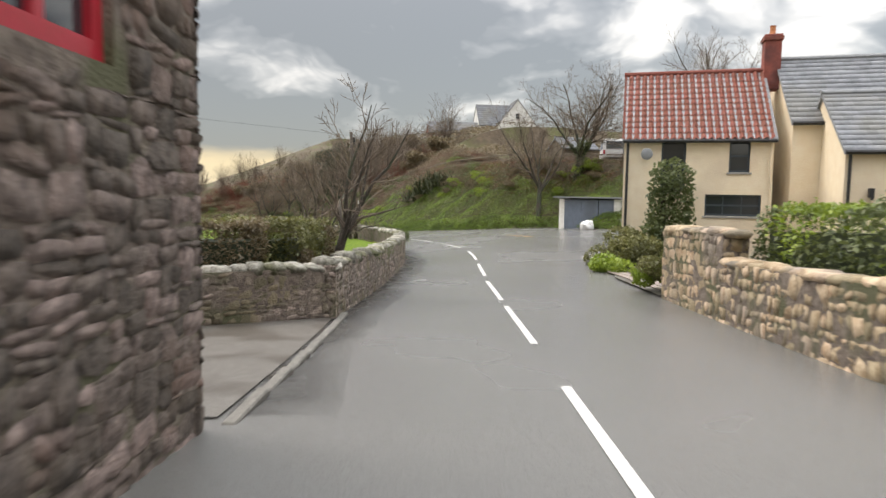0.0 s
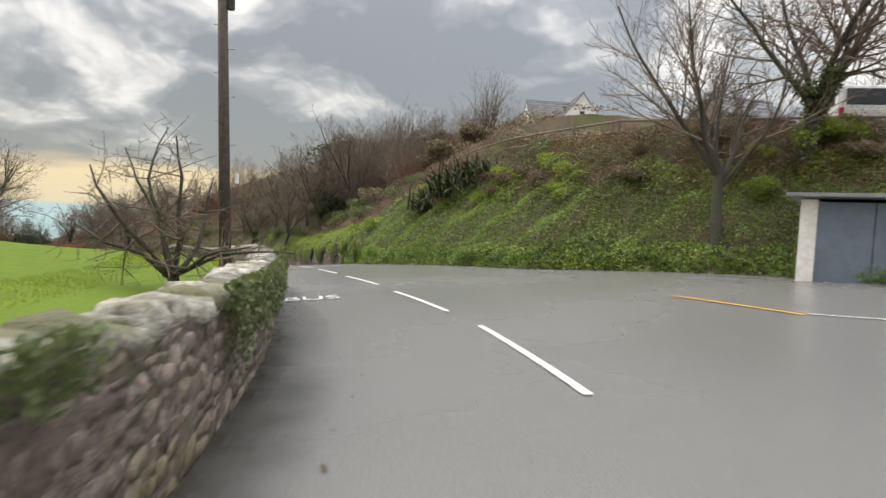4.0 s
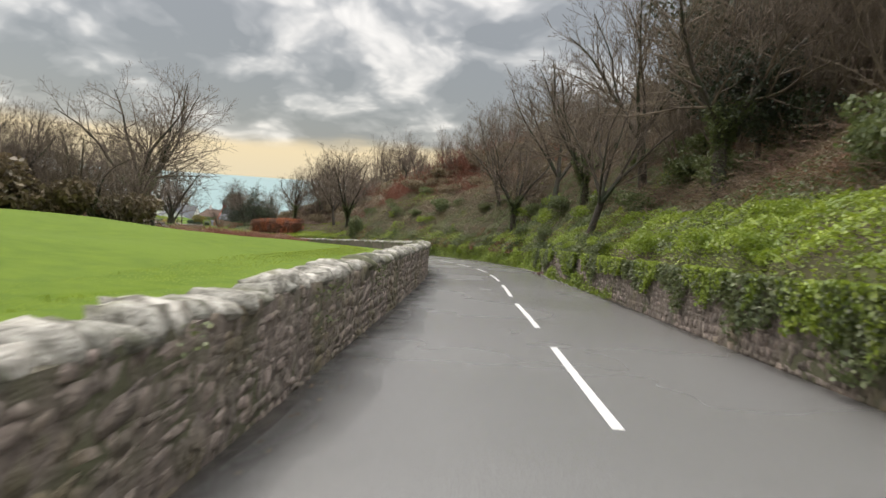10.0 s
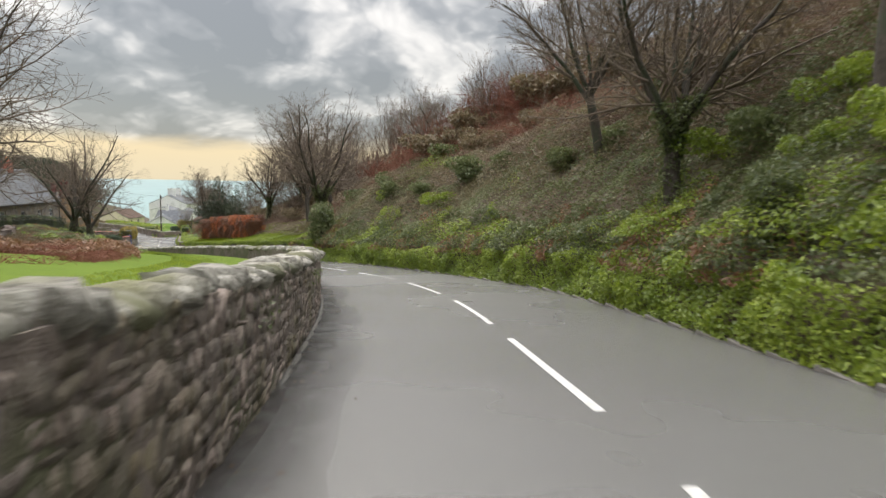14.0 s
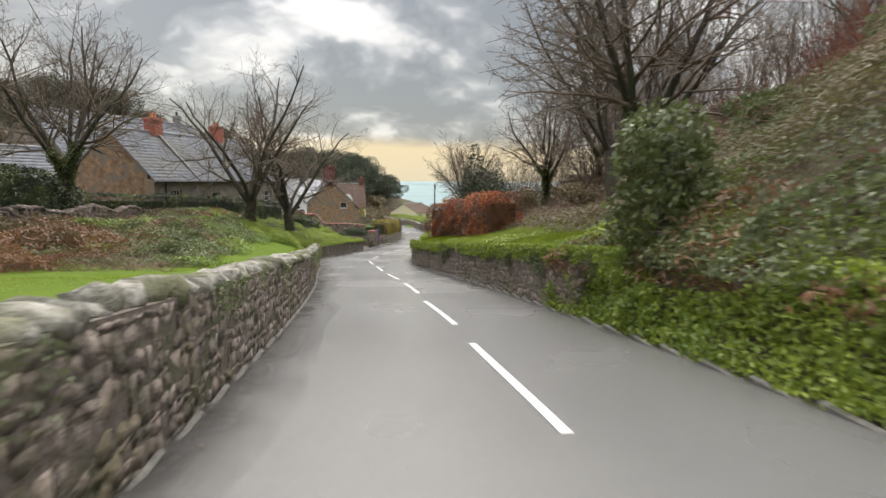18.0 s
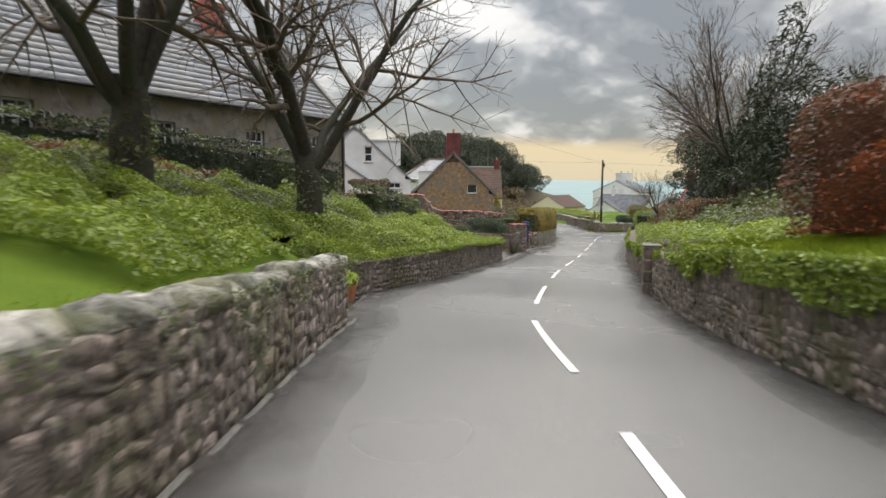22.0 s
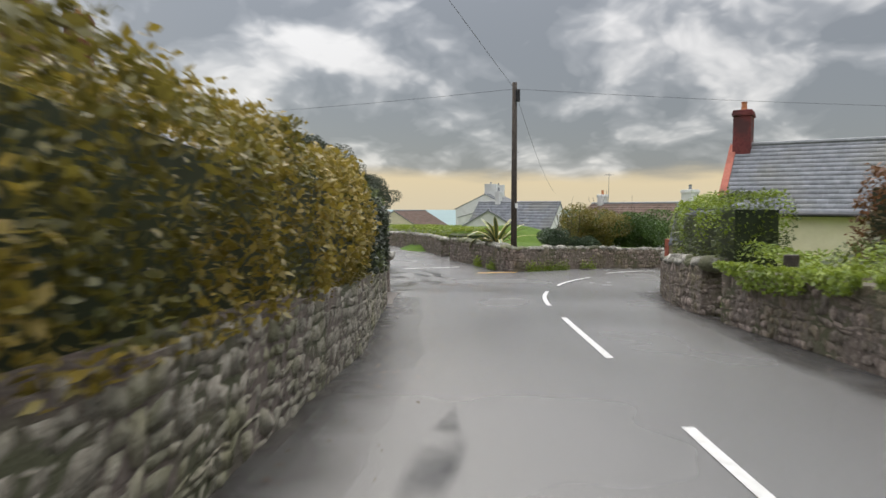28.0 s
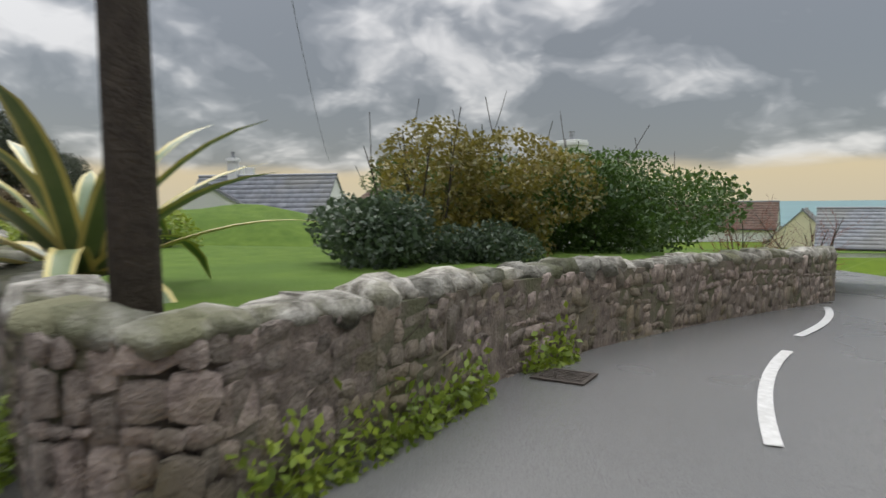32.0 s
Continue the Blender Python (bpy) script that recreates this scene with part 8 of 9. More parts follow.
# ---- field gate ----
gate = thing("field_gate", "galvanised tubular field gate between stone wall ends", "gate")
ga, gb = at(64.9, -3.35, 0), at(62.0, -5.2, 0)
post = thing("gate_post", "square weathered timber gate post", "post")
gp = Vector((-15.95, 61.2, 0))
part("shaft", boxes((gp.x - 0.09, gp.x + 0.09, gp.y - 0.09, gp.y + 0.09, -3.6, -1.98), bevel=0.012), M["wood_grey"], post)
ga = Vector((-16.0, 61.1, -3.1)); gb = Vector((-15.85, 58.75, -3.05))
for zz in (0.25, 0.5, 0.75, 1.05):
    bm = bmesh.new(); tube(bm, [ga + Vector((0, 0, zz)), gb + Vector((0, 0, zz))], 0.024, 8)
    part("rail", bm, M["iron"], gate)
for q in (0.02, 0.5, 0.98):
    p = ga.lerp(gb, q)
    bm = bmesh.new(); tube(bm, [p + Vector((0, 0, 0.2)), p + Vector((0, 0, 1.08))], 0.022, 8)
    part("upright", bm, M["iron"], gate)

# ---- slate-roofed cottage and its neighbours ----
ZC = -9.7
long_cot = gable_house("long_cottage", "long grey-brown stone cottage with a slate roof", (-84.22, 117.22, ZC), 131.9, 15.4, 6.2, 3.3, 6.25, "rubble", front=[P(1.5, 1.85, 1.0, 0.8, 2, 1, "white_paint"), P(5.75, 1.4, 0.9, 1.05, 2, 2, "white_paint"), P(9.6, 1.35, 0.9, 1.1, 2, 2, "white_paint"), P(12.6, 1.25, 1.0, 1.2, 2, 2, "white_paint")], gable_wall="rubble_warm", thick=0.45)
chimney(long_cot, 4.1, 3.1, 5.9, 7.25, 1.0, 0.65, "brick_bright", 2)
chimney(long_cot, 11.2, 3.1, 5.9, 7.25, 0.9, 0.65, "brick_bright", 2)
for xx in (4.25, 15.35):
    bm = bmesh.new(); prism(bm, [(-0.25, 3.1), (3.1, 6.4), (3.1, 6.52), (-0.25, 3.24)], xx - 0.12, xx + 0.12)
    ob = part("verge_coping", bm, M["kerb"], long_cot)
    ob.matrix_basis = Matrix(((0, 1, 0, 0), (1, 0, 0, 0), (0, 0, 1, 0), (0, 0, 0, 1)))
bm = bmesh.new(); tube(bm, [(0.9, -0.1, 0.3), (0.9, -0.1, 3.15)], 0.05, 8)
part("downpipe", bm, M["black"], long_cot)
bm = bmesh.new(); tube(bm, [(15.1, -0.1, 0.3), (15.1, -0.1, 3.15)], 0.05, 8)
part("downpipe", bm, M["black"], long_cot)
back_cot = gable_house("rear_cottage", "long slate-roofed building with roof windows behind the cottage", (-94.66, 113.88, -8.9), 128, 17, 7.5, 3.6, 7.4, "rubble", front=[])
for k in range(4):
    part("roof_window", boxes((1.4 + k * 1.9, 2.7 + k * 1.9, 1.75, 1.85, 5.72, 5.80)), M["glass"], back_cot)
chimney(back_cot, 15, 3.7, 7.0, 8.2, 0.5, 0.5, "lead", 1, "black")
wing = gable_house("rear_wing", "small slate-roofed wing with a white gable", (-85.5, 109.5, -9.0), 131.9, 5.5, 4.5, 2.3, 4.4, "rubble")

# ---- white gabled house ----
ZW = -11.6
a = radians(73.6)
wc = (-108.5 + 2.79 * math.cos(a), 133.63 + 2.79 * math.sin(a), ZW)
white_house = gable_house("white_house", "white rendered gabled house with a slate roof", wc, 163.6, 6.5, 7.26, 2.65, 6.0, "white", side=[P(2.2, 3.75, 0.5, 1.0, 0, 1, "white_paint"), P(3.92, 3.75, 0.5, 1.0, 0, 1, "white_paint"), P(5.46, 2.05, 0.8, 0.4, 1, 0, "white_paint")], thick=0.35)
chimney(white_house, 0.3, 3.63, 5.6, 7.0, 0.6, 0.6, "white", 1, "lead")
bm = boxes((1.6, 4.2, 0.6, 2.6, 3.6, 5.2), (1.5, 4.3, 0.5, 2.7, 5.2, 5.3))
part("dormer", bm, M["white"], white_house, "flat-roofed white dormer")
annexe = gable_house("white_annexe", "low white gabled annexe in front of the house", tuple(xform(white_house, -2.2, 2.2)), 163.6, 2.1, 4.6, 2.3, 3.75, "white")
# garden wall with red coping, stepped
stone_wall("garden_wall", "rubble garden wall with a red brick coping, stepping down in a curve", [(-108.3, 126.7, -11.9), (-105.7, 131.0, -11.9), (-103.15, 135.3, -11.9), (-101.3, 138.1, -11.9), (-100.5, 139.3, -12.0)], lambda u: 2.1 if u < 9.9 else 1.17 + 0.465 * (1 + math.cos(math.pi * min(1.0, (u - 9.9) / 1.1))), near=9, seed=31, cope="coping_brick", cope_h=0.05, pieces=215, kind="", stone="stone_warm", rows=(0.09, 0.2), widths=(0.1, 0.32))
stone_wall("terrace_wall", "low rubble terrace wall in the garden", [(-93.5, 131.8, -12.2), (-96.8, 134.8, -12.5), (-97.6, 136.3, -12.6)], 0.95, near=2, seed=33, cope="stone_grey", cope_h=0.05, pieces=140, faces=(1,), kind="", stone="stone_warm", rows=(0.12, 0.26))
stone_wall("rosemary_wall", "rubble wall draped with rosemary beside the forecourt", [(-97.6, 136.3, -12.65), (-98.4, 138.5, -12.8), (-98.85, 139.35, -12.85)], 1.0, near=2, seed=34, cope=None, pieces=120, faces=(1,), kind="", stone="stone_warm", rows=(0.12, 0.26))
pier = stone_wall("gate_pier", "rubble gate pier with a leaning stone and red brick cap", [(-98.75, 139.2, -12.85), (-99.35, 140.25, -12.9)], 1.5, near=0, seed=35, cope="coping_brick", cope_h=0.06, pieces=90, faces=(1, -1), kind="", stone="stone_warm", thick=0.55)
lean_st = new("leaning_stone", stone_mesh("coping_stone", 3, "coping"))
lean_st.matrix_basis = Matrix.LocRotScale((-98.35, 139.0, -12.25), Euler((0.25, 0.15, radians(60))), (0.28, 0.45, 1.3))
tagged(lean_st, "tall slab of grey stone leaning on the pier", "stone")
low = stone_wall("forecourt_wall", "low rubble wall with a red brick coping beside the gateway", [(-102.3, 140.5, -13.0), (-101.85, 141.9, -13.05)], 0.78, near=0, seed=36, cope="coping_brick", cope_h=0.06, pieces=90, faces=(1, -1), kind="", stone="stone_warm", thick=0.4)
# blue post box let into the pier's end
pb = thing("post_box", "blue wall post box with a yellow notice", "post box", (-99.44, 140.22, -12.35), 147.5 - 90)
part("body", boxes((-0.17, 0.17, -0.02, 0.1, 0.0, 1.12), bevel=0.015), M["blue_paint"], pb)
part("hood", boxes((-0.19, 0.19, -0.1, 0.08, 0.88, 0.96), bevel=0.015), M["blue_paint"], pb)
part("slot", boxes((-0.12, 0.12, -0.03, 0.0, 0.8, 0.85)), M["black"], pb)
part("door", boxes((-0.14, 0.14, -0.035, 0.0, 0.08, 0.74), bevel=0.008), M["blue_paint"], pb)
part("notice", boxes((-0.06, 0.06, -0.045, -0.034, 0.38, 0.68)), M["paint_yellow"], pb, "yellow notice plate")
place(leafy("rosemary", "rosemary bush spilling over the wall", lobes_round(91, 10, 1.2, 1.2, 0.8), 7000, 0.13, "rosemary", 92, slim=0.18), [(-99.0, 137.7, 1.0, 60), (-97.6, 135.4, 0.6, 40)], "rosemary bushes", -0.55)
place(leafy("grey_shrub", "low grey-green garden shrub", lobes_round(93, 8, 1.4, 0.8, 0.9), 4200, 0.11, "scrub_leaf", 94), [(-98.6, 133.6, 0.8, 60), (-96.6, 131.2, 0.9, 40), (-94.5, 129.8, 0.8, 10), (-100.8, 136.4, 0.7, 0)], "garden shrubs", -0.7)

# ---- stone cottage ----
ZK = -13.0
a = radians(70.5)
cc = (-122.8 + 2.1 * math.cos(a), 147.7 + 2.1 * math.sin(a), ZK)
stone_cot = gable_house("stone_cottage", "brown rubble stone cottage with a big brick chimney", cc, 160.5, 11, 7.6, 2.7, 6.35, "rubble_warm", side=[P(4.65, 2.75, 0.92, 0.8, 0, 0, "white_paint")], thick=0.45)
chimney(stone_cot, 0.4, 3.8, 5.6, 8.3, 0.8, 1.25, "brick_dark", 1)
chimney(stone_cot, 7.5, 3.8, 6.0, 7.9, 0.7, 0.8, "brick_dark", 1)
part("dormer", boxes((1.2, 3.6, 5.3, 7.0, 3.2, 4.75), (1.1, 3.7, 5.2, 7.1, 4.75, 4.85)), M["white"], stone_cot, "white boarded dormer")
for k in (-1, 1):
    bm = bmesh.new(); prism(bm, [(3.8 + k * 3.95, 2.5), (3.8, 6.45), (3.8, 6.62), (3.8 + k * 3.95, 2.7)], -0.14, 0.1)
    ob = part("verge_coping", bm, M["kerb"], stone_cot)
    ob.matrix_basis = Matrix(((0, 1, 0, 0), (1, 0, 0, 0), (0, 0, 1, 0), (0, 0, 0, 1)))
for x, y, z, tn, L, D, E_, R_, wl, rf_ in ((-118, 137.5, -12.6, 160, 6, 6, 2.6, 4.9, "cream_pale", "brown_tile"), (-131, 140.5, -12.6, 150, 7, 6, 2.8, 5.4, "white", "slate_j")):
    h_ = gable_house("village_house", "small gabled village house among the trees", (x, y, z), tn, L, D, E_, R_, wl, rf_, course=0.4, wide=0.5)
gable_house("stone_outbuilding", "grey stone outbuilding with a blue door and brown roof", (-113.5, 134.0, -12.3), 163, 8, 5.5, 2.9, 5.0, "rubble", "brown_tile", front=[P(1.2, 0.0, 0.9, 2.0, 0, 0, "blue_paint"), P(3.2, 0.9, 0.7, 1.3, 0, 0, "white_paint"), P(5.0, 0.9, 0.7, 1.3, 0, 0, "white_paint")])

# ---- gap with flower pots ----
POTS = [(-79.05, 124.62, 0.2, "black", 0.95), (-79.35, 124.83, 0.19, "clay", 0.85), (-79.62, 125.02, 0.17, "clay", 0.8), (-79.85, 125.12, 0.16, "clay", 0.9)]
for k, (x, y, r_, ma, sc) in enumerate(POTS):
    z = float(stations([x], [y])[2][0]) + 0.06
    root = thing("flower_pot", ("dark plastic" if ma == "black" else "terracotta") + " flower pot with yellow-green primulas", "flower pot", (x, y, z), 0, "flower pots by the road")
    bm = bmesh.new()
    tube(bm, [(0, 0, 0), (0, 0, 0.25), (0, 0, 0.26), (0, 0, 0.31)], (r_ * 0.72, r_ * 0.95, r_ * 1.06, r_ * 1.08), 16)
    part("pot", bm, M[ma], root, smooth=False)
    bm = bmesh.new(); tube(bm, [(0, 0, 0.30), (0, 0, 0.315)], r_ * 0.95, 14)
    part("soil", bm, M["soil"], root)
    rg = np.random.RandomState(200 + k)
    o = rg.normal(size=(160, 3)); o /= np.linalg.norm(o, axis=1)[:, None]
    child("plant", leaves("plant", o * np.array([r_ * 1.05, r_ * 1.05, 0.14]) + np.array([0, 0, 0.38]), 0.11, "primula", 300 + k), root)
part_bench = thing("stone_ledge", "low stone slab ledge in the gap beside the pots", "ledge", tuple(at(160.6, -2.9, 0.05)), heading(160) + 20)
part("slab", boxes((-0.13, 0.13, -1.0, 1.0, 0.28, 0.34), bevel=0.02), M["kerb"], part_bench)
for q in (-0.75, 0.75):
    part("support", boxes((-0.11, 0.11, q - 0.1, q + 0.1, 0.0, 0.28), bevel=0.02), M["stone_grey_j"], part_bench)
stone_wall("wall_gap_back", "rubble wall at the back of the gap with the flower pots", [at(158.9, -3.6), at(160.5, -4.4), at(162.3, -3.6)], 0.95, near=1, seed=40, cope="kerb_s", cope_h=0.05, pieces=80, faces=(1,))

# right side pier with cap
pr = thing("gate_pier", "narrow dark stone block pier with pale joints in the wall", "pier", (-80.02, 132.5, -11.5), heading(166))
for k in range(4):
    part("block", boxes((-0.18, 0.18, -0.17, 0.17, k * 0.28, k * 0.28 + 0.25), bevel=0.02), M["stone_dark"], pr)
    part("joint", boxes((-0.165, 0.165, -0.155, 0.155, k * 0.28 + 0.245, k * 0.28 + 0.285)), M["stone_pale"], pr, "pale mortar joint")
part("cap", boxes((-0.21, 0.21, -0.2, 0.2, 1.12, 1.17), bevel=0.015), M["kerb"], pr)
v_, f_ = BLOCKS[1]
ob = new("boulder", mesh_np("boulder", v_, f_, M["stone_grey"], True))
ob.matrix_basis = Matrix.LocRotScale((-80.42, 133.35, -10.38), Euler((0.2, 0.3, 0.5)), (0.17, 0.17, 0.19))
tagged(ob, "rounded grey boulder on top of the roadside wall", "stone")
gpost = thing("gate_post", "dark slim timber post in the roadside wall", "post", (-108.6, 155.0, -13.7), 0)
part("shaft", boxes((-0.08, 0.08, -0.08, 0.08, -0.2, 1.25), bevel=0.01), M["wood_pole"], gpost)

# ---- kerbs, drains ----
def kerb_run(label, s0, s1, side, off, step=0.92, h=0.07, wide=0.12):
    root = thing("kerb", label, "kerb", kind="structure")
    me = None
    for s in np.arange(s0, s1, step):
        l = (el(s) + off) if side < 0 else (er(s) - off)
        p = at(s, l)
        if me is None:
            b_ = boxes((-wide / 2, wide / 2, -step / 2 + 0.008, step / 2 - 0.008, -0.1, h), bevel=0.015)
            me = bpy.data.meshes.new("kerb_stone"); b_.to_mesh(me); b_.free(); me.materials.append(M["kerb"])
        child("kerb_stone", me, root, "", Matrix.Translation(p) @ Matrix.Rotation(radians(heading(s)), 4, "Z"))


kerb_run("low stone kerb along the forecourt", 177.6, 191.0, -1, 0.05, h=0.03, wide=0.07)
kerb_run("low worn kerb at the foot of the bank", 86, 150, 1, 0.1, h=0.035, wide=0.08)
kerb_run("stone channel kerb along the field wall", 100, 159, -1, 0.05, h=0.025, wide=0.06)
kerb_run("low kerb across the drive mouth", 5.2, 11, -1, 0.1, h=0.05)


def drain(p, turn):
    root = thing("drain_cover", "cast iron gully grating set in the road", "drain", p, turn)
    part("rim", boxes((-0.24, 0.24, -0.2, -0.16, 0, 0.012), (-0.24, 0.24, 0.16, 0.2, 0, 0.012), (-0.24, -0.2, -0.16, 0.16, 0, 0.012), (0.2, 0.24, -0.16, 0.16, 0, 0.012)), M["wood_pole"], root)
    for k in range(6):
        part("bar", boxes((-0.2, 0.2, -0.14 + k * 0.05, -0.115 + k * 0.05, 0, 0.011)), M["wood_pole"], root)


for x, y in ((-98.67, 141.07), (-122.5, 166.2)):
    s_, l_, z_ = (float(q[0]) for q in stations([x], [y]))
    drain((x, y, z_ + 0.022), heading(s_))

# ---- junction: agave, shrubs, houses beyond ----
def agave(loc, size=1.0, seed=0):
    root = thing("agave", "large variegated agave with yellow-edged sword leaves", "agave", loc)
    r = random.Random(seed)
    for k in range(26):
        ang, el_ = k * 2.4, radians(12 + 70 * (k / 26) ** 0.8)
        L = size * (1.45 if k < 20 else 1.1) * r.uniform(0.85, 1.1)
        droop = 0.9 if r.random() < 0.4 and k < 16 else 0.25
        w = 0.085 * size
        pts = []
        for i in range(9):
            t = i / 8
            e = el_ - droop * t * t
            pts.append((L * t * math.cos(e * (1 - 0.1 * t)), L * t * math.sin(el_) - droop * 0.75 * L * t**3))
        d = Vector((math.cos(ang), math.sin(ang), 0)); sd = Vector((-d.y, d.x, 0))
        vs, f1, f2 = [], [], []
        for i, (rr, zz) in enumerate(pts):
            t = i / 8
            ww = w * (0.8 + 1.2 * t) * (1 - t) ** 0.55 + 0.004 if t > 0.25 else w * (1.1 - 0.4 * t)
            c = d * (rr + 0.05) + Vector((0, 0, zz + 0.1))
            for q, up in ((-1, 0.035), (-0.6, 0.0), (0.6, 0.0), (1, 0.035)):
                vs.append(c + sd * ww * q + Vector((0, 0, up * size * (1 - t))))
            if i:
                a_, b_ = (i - 1) * 4, i * 4
                f1.append((a_ + 1, a_ + 2, b_ + 2, b_ + 1))
                f2 += [(a_, a_ + 1, b_ + 1, b_), (a_ + 2, a_ + 3, b_ + 3, b_ + 2)]
        me = mesh_from("leaf", vs, f1 + f2, M["agave"], True)
        me.materials.append(M["agave_edge"])
        me.polygons.foreach_set("material_index", [0] * len(f1) + [1] * len(f2))
        child("leaf", me, root)
    return root


sheet("corner_bank", [(-129.5, 164.5), (-126.6, 163.65), (-124.6, 163.1), (-123.4, 162.72), (-123.08, 162.95), (-123.12, 164.3), (-123.3, 165.9), (-123.1, 167.7), (-122.5, 170.5), (-121.7, 173.4), (-121.2, 175.2), (-119, 180), (-126, 186), (-133, 182), (-140, 176), (-134, 168)],
      (-13.55, -13.5, -13.45, -13.42, -13.42, -13.46, -13.5, -13.55, -13.62, -13.75, -13.85, -14.1, -14.6, -14.8, -14.0, -13.6), "lawn", "grassy corner bank behind the junction wall", "grass")
mound = thing("grass_mound", "rounded grassy mound on the corner", "mound", (-134.5, 171.8, -14.5), kind="structure")
bm = bmesh.new()
bmesh.ops.create_grid(bm, x_segments=26, y_segments=26, size=1)
for v in bm.verts:
    q = math.hypot(v.co.x, v.co.y)
    v.co = Vector((v.co.x * 7.5, v.co.y * 5.5, 1.75 * max(0, 1 - q * q) ** 1.2 + 0.15 * noise.noise(v.co * 4) - 0.1))
ob = part("turf", bm, M["lawn"], mound, smooth=True)
ob.matrix_basis = Matrix.Rotation(radians(25), 4, "Z")
agave((-125.12, 163.45, -13.45), 1.1, 4)
place(leafy("shrub", "golden-tipped evergreen shrub behind the wall", lobes_round(101, 11, 1.5, 2.3), 16000, 0.075, "gold_green", 102), [(-125.5, 169.4, 1.12, 0)], "corner shrubs", -0.1)
place(leafy("shrub", "dense dark green shrub behind the wall", lobes_round(103, 12, 1.6, 2.3), 17000, 0.08, "hedge_green", 104), [(-124.9, 171.5, 1.1, 0), (-126.4, 171.5, 1.1, 90), (-124.6, 173.6, 1.08, 200)], "corner shrubs", -0.1)
place(leafy("shrub", "grey-leaved bushy shrub behind the wall", lobes_round(105, 8, 1.0, 1.5), 8000, 0.085, "rosemary", 106), [(-125.3, 167.2, 0.95, 0), (-124.6, 168.2, 0.75, 60)], "corner shrubs", -0.1)
place(bare_tree("pruned_shrub", "pruned bare stems standing above the shrubs", grow(61, 2.3, 0.03, 0, 7, 0.5, 0.07, 2, 0.4, bare=0.5), "shrub", "bark", "bark"), [(-125.4, 170.6, 1.35, 0), (-124.9, 172.6, 1.3, 80), (-125.8, 169.0, 1.2, 40), (-124.6, 174.2, 1.25, 200)], "pruned stems", -0.2)
place(bare_tree("bare_shrub", "reddish leafless garden shrub", grow(71, 4.0, 0.05, 0, 8, 0.75, 0.1, 3, 0.2), "shrub", "bark", "twig_red"), [(-123.7, 182.2, 0.75, 0), (-122.2, 187.5, 0.8, 60), (-122.6, 178.4, 0.5, 100)], "garden shrubs")

villa = gable_house("villa", "white stuccoed villa with a hipped slate roof and broad chimneys", (-190, 222, -17.5), 125, 13, 11, 5.6, 8.2, "white", front=[P(1 + 2.5 * k, z, 0.9, 1.5, 1, 1, "white_paint") for k in range(5) for z in (0.8, 3.4)], course=0.6, wide=0.8)
for q in (4.0, 9.5):
    chimney(villa, q, 5.5, 7.6, 10.2, 0.9, 2.2, "white", 2, "lead")
gable_house("villa_wing", "white flat-fronted wing of the villa", (-185, 213, -17.5), 125, 8, 6, 4.2, 5.0, "white", front=[P(1 + 2.2 * k, 1.5, 0.8, 1.3, 1, 1, "white_paint") for k in range(3)], course=0.6, wide=0.8)
sky_house = gable_house("slate_bungalow", "bungalow with a broad grey slate roof and roof windows", (-141.5, 181.5, -16.8), 140, 11, 8, 2.4, 4.8, "white", course=0.35, wide=0.4)
for k in range(2):
    part("roof_window", boxes((3.0 + k * 4, 3.8 + k * 4, 1.6, 2.3, 3.6, 3.66)), M["glass"], sky_house)
gab = gable_house("gabled_house", "white gabled house with a dark slate roof", (-146.5, 190.5, -17.2), 205, 8, 6.6, 3.0, 5.9, "white", side=[P(2.3, 3.0, 0.9, 1.0, 1, 2, "white_paint")], course=0.4, wide=0.5)
chimney(gab, 6.0, 3.3, 5.4, 7.0, 0.5, 0.5, "white", 1, "lead")
bung = gable_house("bungalow", "white gabled bungalow with a brown tiled roof", (-128.6, 188.2, -16.4), 167, 11.5, 8.0, 2.6, 4.95, "white", "brown_tile", course=0.35, wide=0.4)
chimney(bung, 0.5, 4.0, 4.6, 5.9, 0.9, 0.7, "white", 1, "lead")
chimney(bung, 10.2, 4.0, 4.6, 5.75, 0.6, 0.6, "white", 1, "clay")
bm = bmesh.new(); tube(bm, [(9.4, 4.0, 4.8), (9.4, 4.0, 7.4)], 0.02, 5)
for q in range(5):
    tube(bm, [(9.1 - 0.0, 3.8 + q * 0.12, 7.3), (9.7, 3.8 + q * 0.12, 7.3)], 0.01, 4)
part("aerial", bm, M["iron"], bung)
for x, y, z, tn, L, D, E_, R_, wl, rf_ in ((-123.2, 206, -18.2, 2, 13, 7, 2.5, 4.7, "white", "slate_j"), (-122.4, 219, -18.6, 92, 8, 5.2, 2.3, 4.9, "cream_pale", "slate_j"), (-139, 229, -19.0, 4, 11, 7, 3.4, 5.9, "white", "brown_tile"), (-168, 208, -17.8, 130, 9, 7, 3, 5.5, "white", "slate_j"), (-172, 190, -16.6, 120, 9, 7, 2.4, 4.4, "cream_pale", "brown_tile")):
    gable_house("village_house", "village house with a tiled roof on the slope to the sea", (x, y, z), tn, L, D, E_, R_, wl, rf_, course=0.4, wide=0.5, front=[P(1.5, 0.9, 1.0, 1.0, 1, 1, "white_paint"), P(5.0, 0.9, 1.0, 1.0, 1, 1, "white_paint")])
